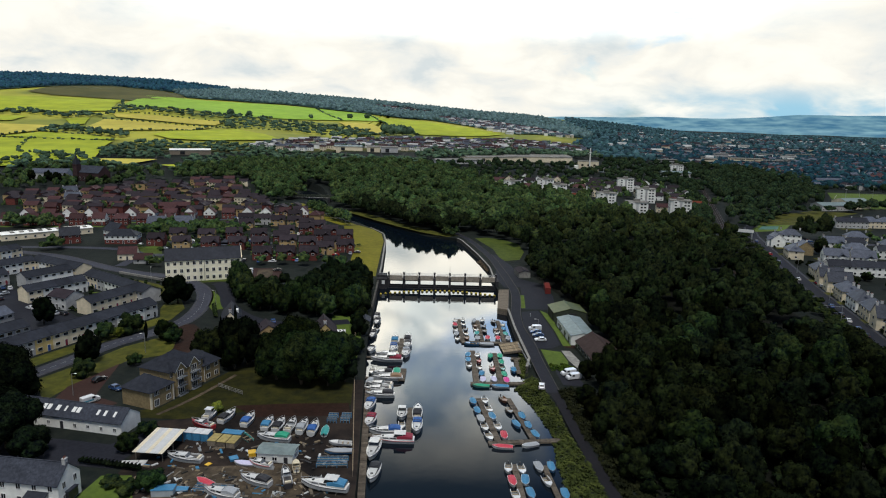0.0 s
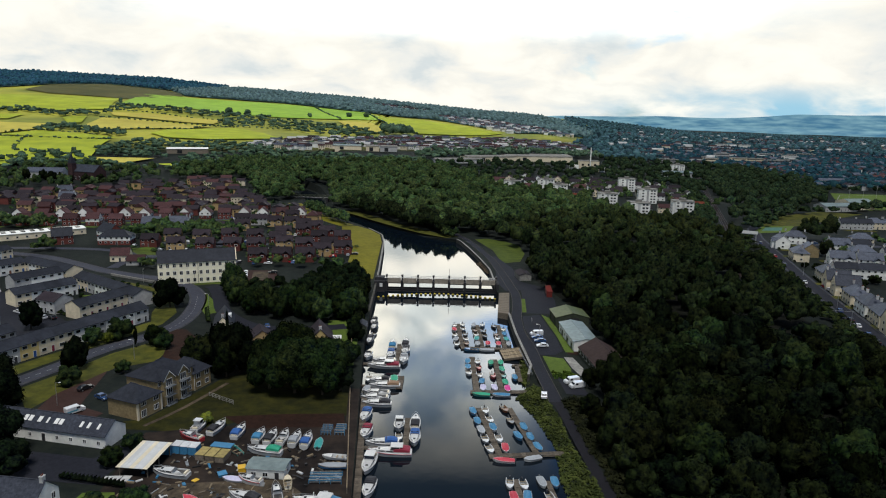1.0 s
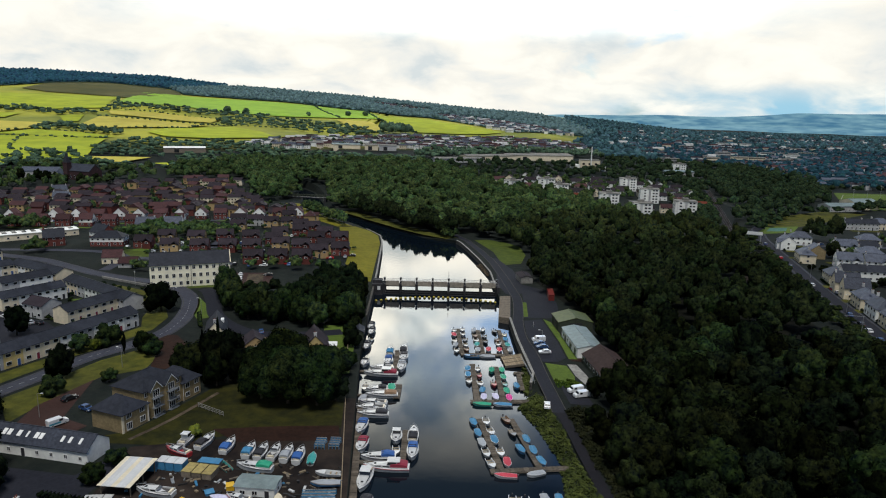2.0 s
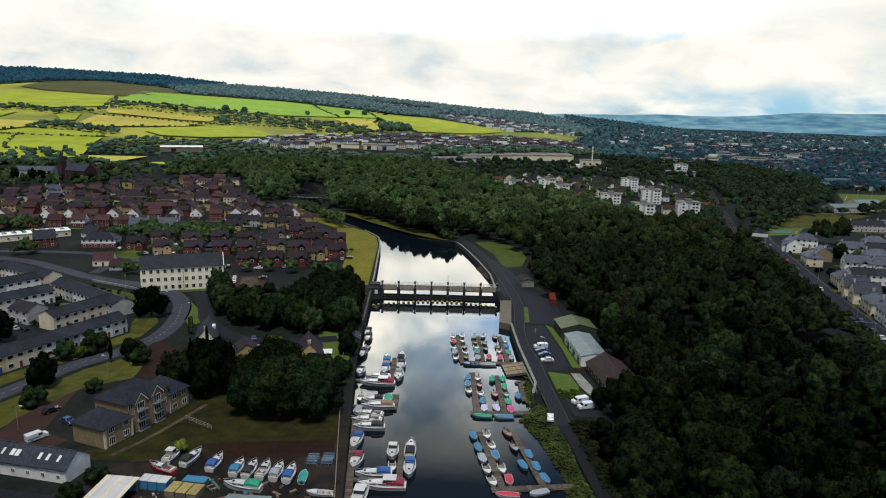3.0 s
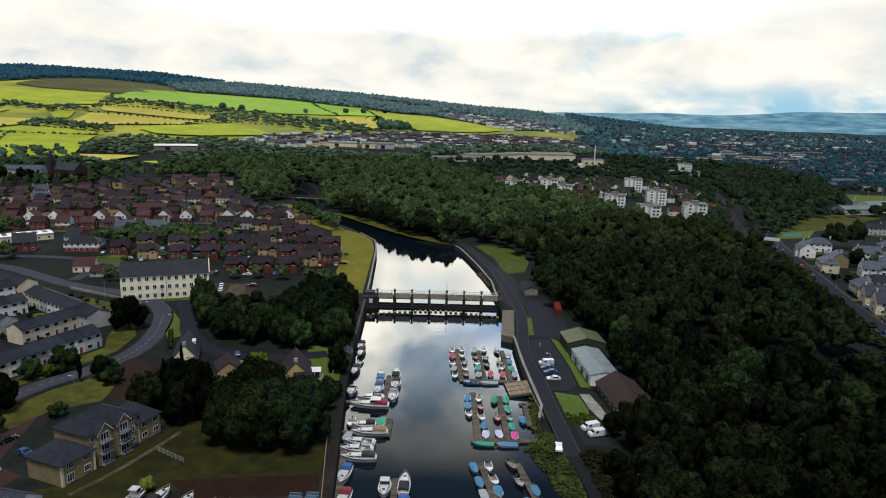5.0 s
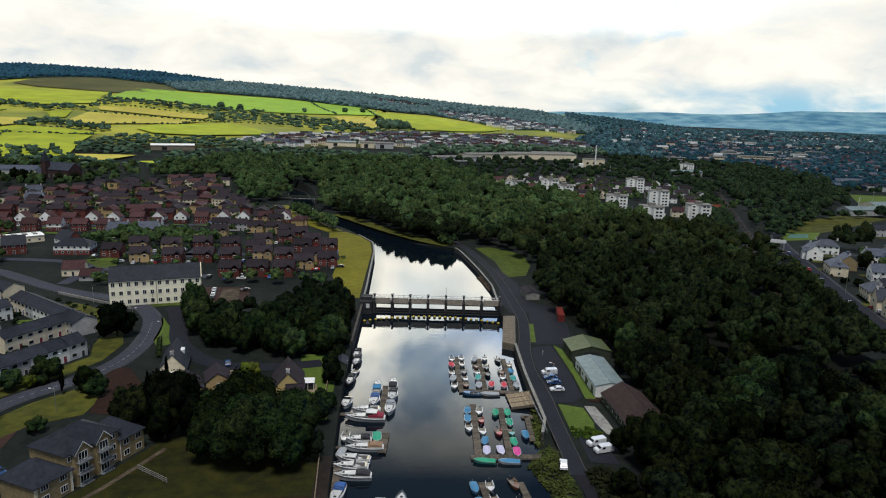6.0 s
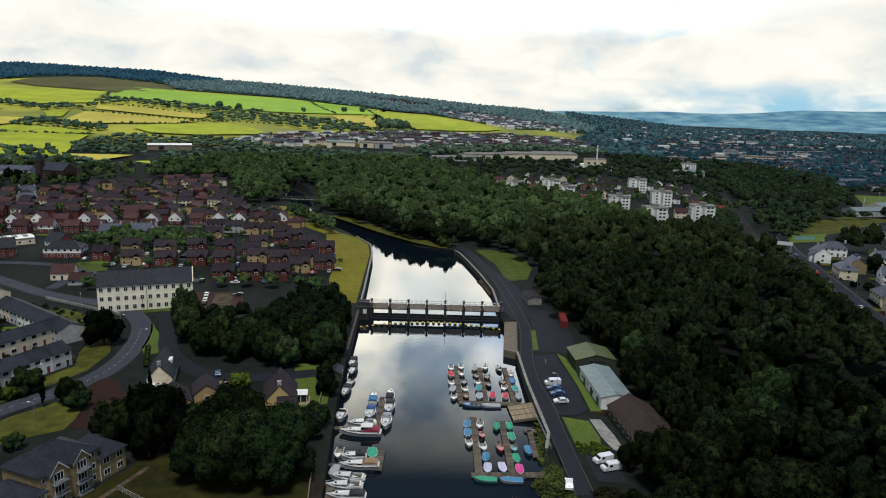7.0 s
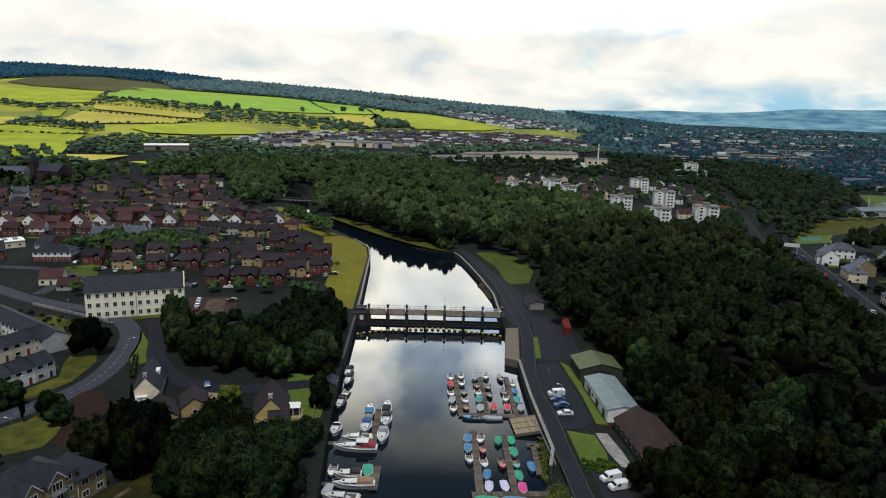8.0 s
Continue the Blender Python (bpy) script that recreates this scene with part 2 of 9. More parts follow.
M = dict(
    # rough grass darkened in colour for the cloud shade over the foreground
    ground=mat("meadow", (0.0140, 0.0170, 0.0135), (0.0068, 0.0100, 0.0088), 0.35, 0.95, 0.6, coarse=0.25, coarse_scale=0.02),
    # foliage-coloured sheet with haze blue painted in, filling gaps between far trees
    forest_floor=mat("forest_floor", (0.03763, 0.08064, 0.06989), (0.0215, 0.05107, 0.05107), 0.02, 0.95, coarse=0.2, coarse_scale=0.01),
    lawn=mat("lawn_grass", (0.082, 0.080, 0.0125), (0.032, 0.038, 0.0075), 0.2, 0.95, 0.5, coarse=0.25, coarse_scale=0.06),
    river_lawn=mat("river_lawn", (0.1531, 0.1373, 0.01152), (0.1097, 0.1023, 0.00936), 0.4, 0.95, 0.4, coarse=0.18, coarse_scale=0.05),
    turf=mat("mown_turf", (0.08353, 0.1233, 0.02022), (0.05896, 0.09043, 0.01685), 0.6, 0.95, 0.4, coarse=0.15),
    turf_bright=mat("bright_turf", (0.066, 0.088, 0.013), (0.038, 0.055, 0.011), 0.3, 0.95, 0.4, coarse=0.2),
    # hill pastures: sunshine on the slope is brightened into their colours
    field_gold=mat("pasture_gold", (0.4696, 0.397, 0.07061), (0.369, 0.3247, 0.05885), 0.04, 0.95, coarse=0.15, coarse_scale=0.008),
    field_green=mat("pasture_green", (0.270, 0.430, 0.045), (0.200, 0.335, 0.040), 0.03, 0.95, coarse=0.12, coarse_scale=0.006),
    field_lime=mat("pasture_lime", (0.345, 0.385, 0.028), (0.235, 0.285, 0.024), 0.03, 0.95, coarse=0.18, coarse_scale=0.006),
    moor=mat("moorland", (0.096, 0.088, 0.028), (0.06, 0.064, 0.024), 0.02, 0.95, coarse=0.2, coarse_scale=0.006),
    # asphalt blackened in colour for the tree shade over the lane
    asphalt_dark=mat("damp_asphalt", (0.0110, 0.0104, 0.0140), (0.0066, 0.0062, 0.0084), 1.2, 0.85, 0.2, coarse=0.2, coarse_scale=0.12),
    asphalt=mat("asphalt", (0.0185, 0.0196, 0.0262), (0.0125, 0.0134, 0.0185), 1.2, 0.85, 0.2, coarse=0.15, coarse_scale=0.12),
    asphalt_pale=mat("worn_asphalt", (0.050, 0.053, 0.068), (0.034, 0.036, 0.047), 1.0, 0.85, 0.2, coarse=0.15, coarse_scale=0.12),
    line=mat("road_paint", (0.34, 0.34, 0.32), (0.16, 0.16, 0.155), 2.0, 0.7),
    yard=mat("boatyard_earth", (0.0330, 0.0240, 0.0185), (0.0070, 0.0060, 0.0060), 0.12, 0.95, 0.6, coarse=0.3, coarse_scale=0.05),
    sand=mat("trodden_sand", (0.092, 0.0704, 0.0464), (0.028, 0.0224, 0.0168), 0.35, 0.95, 0.6, coarse=0.35, coarse_scale=0.12),
    # litter blackened so that it carries the shade between the trees
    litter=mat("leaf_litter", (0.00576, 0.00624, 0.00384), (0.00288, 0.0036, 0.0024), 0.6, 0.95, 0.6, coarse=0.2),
    ochre=mat("ochre_boards", (0.36, 0.29, 0.11), (0.24, 0.19, 0.08), 1.2, 0.85, 0.2, rand=0.15),
    red_earth=mat("red_gravel", (0.0270, 0.0125, 0.0080), (0.0160, 0.0080, 0.0056), 0.8, 0.95, 0.4, coarse=0.2, coarse_scale=0.1),
    blocks=mat("red_paving", (0.04488, 0.02244, 0.01836), (0.0306, 0.01714, 0.01469), 1.4, 0.9, 0.2, coarse=0.15, coarse_scale=0.1),
    parapet=mat("tan_concrete", (0.37, 0.33, 0.27), (0.22, 0.195, 0.16), 0.9, 0.9, 0.3, coarse=0.2, coarse_scale=0.25),
    concrete=mat("concrete", (0.264, 0.256, 0.232), (0.16, 0.156, 0.144), 0.9, 0.9, 0.3, coarse=0.2, coarse_scale=0.15),
    concrete_dark=mat("wet_concrete", (0.04598, 0.04528, 0.04849), (0.0209, 0.0207, 0.02297), 0.7, 0.8, 0.4, coarse=0.2, coarse_scale=0.2),
    quay=mat("quay_wall", (0.096, 0.09, 0.078), (0.042, 0.0396, 0.036), 0.8, 0.9, 0.5, coarse=0.2, coarse_scale=0.2),
    steel=mat("dark_steel", (0.05, 0.05, 0.052), (0.025, 0.025, 0.027), 1.5, 0.5, 0.1, metal=0.3),
    galv=mat("galvanised", (0.42, 0.43, 0.42), (0.27, 0.27, 0.27), 1.2, 0.45, 0.1, metal=0.6),
    jetty=mat("wet_jetty_boards", (0.120, 0.098, 0.074), (0.060, 0.052, 0.043), 1.5, 0.85, 0.3, rand=0.3),
    timber=mat("weathered_boards", (0.20, 0.165, 0.125), (0.11, 0.095, 0.075), 1.5, 0.85, 0.3, rand=0.25),
    timber_pale=mat("pale_boards", (0.30, 0.235, 0.15), (0.19, 0.15, 0.10), 1.2, 0.85, 0.3, rand=0.2),
    bark=mat("bark", (0.07, 0.055, 0.04), (0.035, 0.028, 0.02), 2.5, 0.95, 0.5),
    slate=mat("grey_slate", (0.025, 0.028, 0.037), (0.015, 0.017, 0.023), 0.8, 0.65, 0.2, rand=0.2, coarse=0.2, coarse_scale=0.3),
    slate_light=mat("pale_slate", (0.080, 0.091, 0.118), (0.048, 0.055, 0.074), 0.9, 0.6, 0.2, rand=0.25, coarse=0.2, coarse_scale=0.3),
    slate_mid=mat("weathered_slate", (0.04712, 0.05331, 0.07053), (0.0228, 0.02587, 0.03526), 1.6, 0.65, 0.25, coarse=0.25, coarse_scale=0.3),
    tile_dark=mat("brown_tile", (0.029, 0.022, 0.0265), (0.018, 0.0145, 0.0185), 1.0, 0.8, 0.2, rand=0.3, coarse=0.2, coarse_scale=0.3),
    tile_red=mat("red_brown_tile", (0.066, 0.030, 0.030), (0.040, 0.021, 0.023), 1.0, 0.8, 0.2, rand=0.3, coarse=0.2, coarse_scale=0.3),
    tile_club=mat("old_brown_tile", (0.042, 0.0265, 0.0240), (0.028, 0.0185, 0.0172), 1.0, 0.8, 0.2, coarse=0.25, coarse_scale=0.3),
    tile_rust=mat("orange_tile", (0.1428, 0.0357, 0.0189), (0.1008, 0.0252, 0.0147), 1.0, 0.8, 0.2, rand=0.2),
    harl_white=mat("white_render", (0.8031, 0.8031, 0.7544), (0.6692, 0.6692, 0.6327), 0.6, 0.9, 0.2, rand=0.08, coarse=0.12, coarse_scale=0.2),
    harl_cream=mat("cream_render", (0.726, 0.6292, 0.4598), (0.5808, 0.5082, 0.363), 0.6, 0.9, 0.2, rand=0.1, coarse=0.12, coarse_scale=0.2),
    harl_pale=mat("pale_mill_render", (0.84, 0.79, 0.61), (0.72, 0.68, 0.52), 0.6, 0.9, 0.2, coarse=0.12, coarse_scale=0.2),
    harl_grey=mat("grey_render", (0.4455, 0.4455, 0.432), (0.3375, 0.3375, 0.3375), 0.6, 0.9, 0.2, rand=0.15, coarse=0.15, coarse_scale=0.2),
    harl_yellow=mat("yellow_render", (0.55, 0.42, 0.17), (0.45, 0.34, 0.15), 0.6, 0.9, 0.2, rand=0.1, coarse=0.1),
    brick_red=mat("red_brick", (0.150, 0.046, 0.036), (0.095, 0.031, 0.027), 1.3, 0.9, 0.2, rand=0.2, coarse=0.12, coarse_scale=0.3),
    brick_buff=mat("buff_brick", (0.43, 0.30, 0.145), (0.32, 0.225, 0.11), 1.3, 0.9, 0.2, rand=0.15, coarse=0.12, coarse_scale=0.3),
    stone_buff=mat("buff_blockwork", (0.2844, 0.2192, 0.1184), (0.2014, 0.1541, 0.08294), 1.6, 0.9, 0.25, coarse=0.15, coarse_scale=0.4),
    frame=mat("white_frame", (0.72, 0.72, 0.70), (0.6, 0.6, 0.58), 2.0, 0.5),
    glass=mat("window_glass", (0.020, 0.022, 0.025), (0.010, 0.011, 0.013), 0.7, 0.16, spec=0.5, rand=0.5),
    rubber=mat("black_rubber", (0.022, 0.022, 0.022), None, 3.0, 0.85),
    tarp_blue=paint("blue_tarp", (0.045, 0.19, 0.34), 0.6), tarp_teal=paint("teal_tarp", (0.035, 0.26, 0.24), 0.6),
    tarp_green=paint("green_tarp", (0.02, 0.28, 0.16), 0.6), tarp_pink=paint("pink_tarp", (0.62, 0.05, 0.26), 0.6),
    tarp_red=paint("red_tarp", (0.50, 0.045, 0.07), 0.6), tarp_maroon=paint("maroon_canvas", (0.22, 0.02, 0.04), 0.7),
    tarp_navy=paint("navy_canvas", (0.025, 0.09, 0.28), 0.7), tarp_lilac=paint("lilac_tarp", (0.52, 0.50, 0.66), 0.6),
    tarp_grey=paint("grey_tarp", (0.30, 0.32, 0.34), 0.7), tarp_black=paint("black_canvas", (0.022, 0.022, 0.026), 0.7), tarp_tan=paint("tan_canvas", (0.27, 0.17, 0.10), 0.7),
    gel_white=paint("white_gelcoat", (0.52, 0.52, 0.51), 0.25), gel_cream=paint("cream_gelcoat", (0.66, 0.58, 0.42), 0.3),
    gel_blue=paint("blue_gelcoat", (0.06, 0.18, 0.34), 0.3), gel_dark=paint("dark_hull", (0.035, 0.035, 0.04), 0.35),
    gel_red=paint("red_gelcoat", (0.38, 0.035, 0.04), 0.3), gel_brown=paint("varnished_hull", (0.17, 0.065, 0.03), 0.35),
    gel_teal=paint("teal_gelcoat", (0.05, 0.27, 0.25), 0.3),
    cockpit=paint("dark_cockpit_sole", (0.075, 0.07, 0.065), 0.7),
    deck=paint("grey_deck", (0.32, 0.32, 0.30), 0.7),
    car_white=paint("white_car_paint", (0.629, 0.6375, 0.646), 0.2), car_silver=paint("silver_car_paint", (0.36, 0.38, 0.40), 0.25),
    car_blue=paint("blue_car_paint", (0.03, 0.07, 0.17), 0.2), car_black=paint("black_car_paint", (0.02, 0.021, 0.024), 0.2),
    car_red=paint("red_car_paint", (0.36, 0.02, 0.025), 0.2), car_teal=paint("teal_van_stripe", (0.04, 0.26, 0.36), 0.3),
    roof_green=mat("green_metal_roof", (0.085, 0.100, 0.034), (0.058, 0.072, 0.026), 0.6, 0.5, coarse=0.12, coarse_scale=0.2, metal=0.1),
    roof_grey=mat("grey_metal_roof", (0.190, 0.240, 0.236), (0.135, 0.170, 0.170), 0.6, 0.5, coarse=0.15, coarse_scale=0.2, metal=0.1),
    clad_dark=mat("dark_green_cladding", (0.05, 0.06, 0.04), (0.035, 0.042, 0.03), 0.8, 0.7),
    clad_grey=mat("grey_cladding", (0.34, 0.38, 0.40), (0.27, 0.31, 0.33), 0.7, 0.6),
    flat_roof=mat("roof_felt", (0.20, 0.195, 0.175), (0.13, 0.125, 0.115), 0.5, 0.9, coarse=0.2, coarse_scale=0.1),
    church_stone=mat("dark_red_stone", (0.060, 0.034, 0.034), (0.036, 0.022, 0.024), 0.7, 0.9, 0.3, coarse=0.2, coarse_scale=0.2),
    balcony_grey=mat("balcony_metal", (0.15, 0.165, 0.18), (0.10, 0.11, 0.12), 1.5, 0.5),
    court=mat("worn_court", (0.07, 0.15, 0.13), (0.05, 0.11, 0.09), 0.4, 0.9, coarse=0.2),
    buoy=paint("yellow_buoy", (0.40, 0.30, 0.03), 0.5),
    yellow=paint("yellow_paint", (0.60, 0.36, 0.02), 0.5),
    orange=paint("orange_container", (0.132, 0.015, 0.0108), 0.7),
)


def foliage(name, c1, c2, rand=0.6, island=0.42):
    """Lit green tips over blue-dark shade, both painted into the leaf colour by noise."""
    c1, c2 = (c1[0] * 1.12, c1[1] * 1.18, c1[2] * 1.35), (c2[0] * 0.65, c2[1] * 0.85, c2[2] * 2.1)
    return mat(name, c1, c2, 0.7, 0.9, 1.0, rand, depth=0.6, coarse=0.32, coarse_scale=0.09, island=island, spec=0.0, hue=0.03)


# near leaves darkened for the shaded foreground, grove leaves brightened for sun
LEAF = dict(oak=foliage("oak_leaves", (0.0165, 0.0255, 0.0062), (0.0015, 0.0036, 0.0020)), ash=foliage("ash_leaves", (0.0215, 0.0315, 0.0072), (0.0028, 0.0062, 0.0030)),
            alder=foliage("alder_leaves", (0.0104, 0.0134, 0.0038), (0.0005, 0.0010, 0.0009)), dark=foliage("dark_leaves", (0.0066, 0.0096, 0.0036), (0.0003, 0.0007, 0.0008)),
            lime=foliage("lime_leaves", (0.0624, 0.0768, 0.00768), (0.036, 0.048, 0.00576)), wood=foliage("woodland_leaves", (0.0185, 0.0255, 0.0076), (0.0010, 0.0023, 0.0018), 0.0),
            glade=foliage("glade_leaves", (0.0310, 0.0400, 0.0095), (0.0036, 0.0072, 0.0038), 0.0), grove=foliage("grove_leaves", (0.0560, 0.0800, 0.0190), (0.0070, 0.0156, 0.0072), 0.0),
            copse=foliage("copse_leaves", (0.0300, 0.0440, 0.0135), (0.0040, 0.0092, 0.0056), 0.0),
            belt=foliage("belt_leaves", (0.0125, 0.0190, 0.0062), (0.0010, 0.0022, 0.0016), 0.0),
            # distant foliage: haze blue and hillside sun are painted into these colours
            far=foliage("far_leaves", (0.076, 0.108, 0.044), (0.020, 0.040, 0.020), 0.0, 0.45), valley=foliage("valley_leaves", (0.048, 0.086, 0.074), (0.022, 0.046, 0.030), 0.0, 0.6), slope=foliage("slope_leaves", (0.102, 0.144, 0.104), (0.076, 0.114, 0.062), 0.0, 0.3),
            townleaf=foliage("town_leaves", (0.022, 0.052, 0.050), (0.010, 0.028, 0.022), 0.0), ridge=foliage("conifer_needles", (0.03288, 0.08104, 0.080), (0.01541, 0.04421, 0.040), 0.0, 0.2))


def pasture_beyond(m):
    """Farther up the valley the rough grass gives way to paler grazing in broad patches, its sunshine put into the
    colour.
    """
    n, l = m.node_tree.nodes, m.node_tree.links
    b = n["Principled BSDF"]
    near_ = b.inputs["Base Color"].links[0].from_socket
    g = n.new("ShaderNodeNewGeometry")
    sp = n.new("ShaderNodeSeparateXYZ")
    l.new(g.outputs["Position"], sp.inputs[0])
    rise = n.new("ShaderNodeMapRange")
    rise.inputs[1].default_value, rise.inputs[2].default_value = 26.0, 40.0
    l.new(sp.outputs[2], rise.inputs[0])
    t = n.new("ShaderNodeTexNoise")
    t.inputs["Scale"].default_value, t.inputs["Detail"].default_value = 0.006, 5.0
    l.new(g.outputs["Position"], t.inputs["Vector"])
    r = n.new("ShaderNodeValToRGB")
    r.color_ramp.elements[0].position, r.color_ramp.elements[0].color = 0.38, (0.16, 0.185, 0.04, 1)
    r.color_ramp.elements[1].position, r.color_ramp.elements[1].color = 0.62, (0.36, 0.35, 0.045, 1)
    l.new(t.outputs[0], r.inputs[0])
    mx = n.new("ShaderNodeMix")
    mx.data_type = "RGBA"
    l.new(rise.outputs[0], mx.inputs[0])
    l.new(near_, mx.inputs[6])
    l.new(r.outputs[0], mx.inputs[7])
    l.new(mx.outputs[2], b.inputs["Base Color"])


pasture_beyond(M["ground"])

# ---- mesh helpers ----
class Build:
    """Collects boxes, prisms and sheets into one mesh."""

    def __init__(self):
        self.v, self.f, self.m = [], [], []

    def add(self, verts, faces, mi=0):
        o = len(self.v)
        self.v += [tuple(p) for p in verts]
        self.f += [tuple(i + o for i in f) for f in faces]
        self.m += [mi] * len(faces)
        return self

    def box(self, x0, y0, z0, x1, y1, z1, mi=0, bevel=0.0):
        if bevel:
            b = bevel
            prof = [(0, b), (b, 0), (1, 0)]
            rings = []
            for z, i in ((z0, 0), (z1 - b, 0), (z1, b)):
                rings.append([(x0 + i + b, y0 + i, z), (x1 - i - b, y0 + i, z), (x1 - i, y0 + i + b, z), (x1 - i, y1 - i - b, z),
                              (x1 - i - b, y1 - i, z), (x0 + i + b, y1 - i, z), (x0 + i, y1 - i - b, z), (x0 + i, y0 + i + b, z)])
            return self.loft(rings, mi, closed=True, caps=True)
        return self.add([(x0, y0, z0), (x1, y0, z0), (x1, y1, z0), (x0, y1, z0), (x0, y0, z1), (x1, y0, z1), (x1, y1, z1), (x0, y1, z1)],
                        [(3, 2, 1, 0), (4, 5, 6, 7), (0, 1, 5, 4), (1, 2, 6, 5), (2, 3, 7, 6), (3, 0, 4, 7)], mi)

    def loft(self, rings, mi=0, closed=True, caps=True):
        n = len(rings[0])
        faces = []
        for r in range(len(rings) - 1):
            for i in range(n if closed else n - 1):
                j = (i + 1) % n
                faces.append((r * n + i, r * n + j, (r + 1) * n + j, (r + 1) * n + i))
        if caps and closed:
            faces.append(tuple(range(n - 1, -1, -1)))
            faces.append(tuple(range((len(rings) - 1) * n, len(rings) * n)))
        return self.add([p for r in rings for p in r], faces, mi)

    def tube(self, a, b, r0, r1=None, n=6, mi=0):
        a, b = Vector(a), Vector(b)
        q = (b - a).to_track_quat("Z", "Y")
        r1 = r0 if r1 is None else r1
        rings = [[p + q @ Vector((r * math.cos(6.28318 * i / n), r * math.sin(6.28318 * i / n), 0)) for i in range(n)] for p, r in ((a, r0), (b, r1))]
        return self.loft(rings, mi)

    def gable(self, x0, x1, y0, y1, z0, z1, mi=0):
        """A ridge along x over the rectangle."""
        ym = (y0 + y1) / 2
        return self.add([(x0, y0, z0), (x1, y0, z0), (x1, y1, z0), (x0, y1, z0), (x0, ym, z1), (x1, ym, z1)],
                        [(3, 2, 1, 0), (0, 1, 5, 4), (2, 3, 4, 5), (1, 2, 5), (3, 0, 4)], mi)

    def mesh(self, name, mats):
        me = bpy.data.meshes.new(name)
        me.from_pydata(self.v, [], self.f)
        for m in mats:
            me.materials.append(m)
        if max(self.m, default=0):
            me.polygons.foreach_set("material_index", self.m)
        me.update()
        return me


def mats_of(m):
    return [M[k] if isinstance(k, str) else k for k in (m if isinstance(m, (list, tuple)) else [m])]


def part(name, b, material, parent=None, label=""):
    """Links a build (or a ready mesh) as one mesh object under a thing or a part."""
    me = b if isinstance(b, bpy.types.Mesh) else b.mesh(name, mats_of(material))
    ob = new(name, me)
    ob.parent = parent
    return tagged(ob, label)


def thing(name, m=None, label="", category="", group="", kind=""):
    ob = new(name)
    ob.empty_display_size = 0.3
    if m is not None:
        ob.matrix_basis = m
    return tagged(ob, label, category, group, kind)


def mesh_np(name, verts, tris, mats, index=None):
    me = bpy.data.meshes.new(name)
    me.vertices.add(len(verts))
    me.vertices.foreach_set("co", np.asarray(verts, np.float32).ravel())
    k = tris.shape[1]
    me.loops.add(len(tris) * k)
    me.loops.foreach_set("vertex_index", np.asarray(tris, np.int32).ravel())
    me.polygons.add(len(tris))
    me.polygons.foreach_set("loop_start", np.arange(0, len(tris) * k, k, dtype=np.int32))
    for m in mats_of(mats):
        me.materials.append(m)
    if index is not None:
        me.polygons.foreach_set("material_index", np.asarray(index, np.int32))
    me.update(calc_edges=True)
    return me


# ---- the lie of the land ----
def interp(table, x):
    return float(np.interp(x, [p[0] for p in table], [p[1] for p in table]))


LEFT_BANK = [(-400, 8), (60, -13), (100, -17), (132, -19.1), (153, -21), (187, -24.6), (227, -28.6), (268, -31.4), (306, -33.3), (343, -35.3), (420, -40.5),
             (445, -44), (462, -52), (487, -65), (520, -88), (560, -112), (600, -128), (626, -135), (663, -150), (760, -195)]
RIGHT_BANK = [(-400, 60), (60, 30), (100, 30), (134, 28.4), (147, 27.2), (164, 28.5), (182, 25), (194, 21), (203, 25.5), (214, 27.8), (228, 27), (247, 26),
              (274, 25.5), (309, 23.5), (354, 22.2), (384, 17.6), (411, 12.6), (433, 8.0), (442, 4.6), (447, -2), (453, -11), (464, -22), (486, -40), (511, -58), (539, -77),
              (562, -94), (600, -112), (640, -122), (700, -142), (760, -175)]
RIDGE = [(-1.2, 260), (-0.66, 245), (-0.42, 216), (-0.38, 200), (-0.12, 146), (0.0, 117), (0.125, 88), (0.2, 62), (0.28, 30), (0.36, 8), (0.6, 4)]


def smooth(a, b, x):
    t = min(1, max(0, (x - a) / (b - a)))
    return t * t * (3 - 2 * t)


def land(x, y):
    """Height of the open ground."""
    side = interp(LEFT_BANK, y) / 2 + interp(RIGHT_BANK, y) / 2
    z = 3.6 + 0.8 * smooth(20, 50, side - x) if x < side else 2.4 + 1.8 * smooth(60, 130, x - side)
    z += 5 * smooth(500, 1100, y) + 8 * smooth(1200, 3000, y)
    u = min(1.0, max(0.0, (y - 600) / 2200))
    hill = interp(RIDGE, x / (max(y, 50) + 2)) * (u ** 1.25 if u < 0.45 else 0.3686 + (u - 0.45) * 0.80) * (1 - 0.3 * smooth(2850, 3700, y))
    z += max(0, hill) * (1 if y > 0 else 0)
    if y > 700:
        z += noise.noise((x / 320, y / 320, 0.3)) * 9 * smooth(700, 1500, y)
    return z


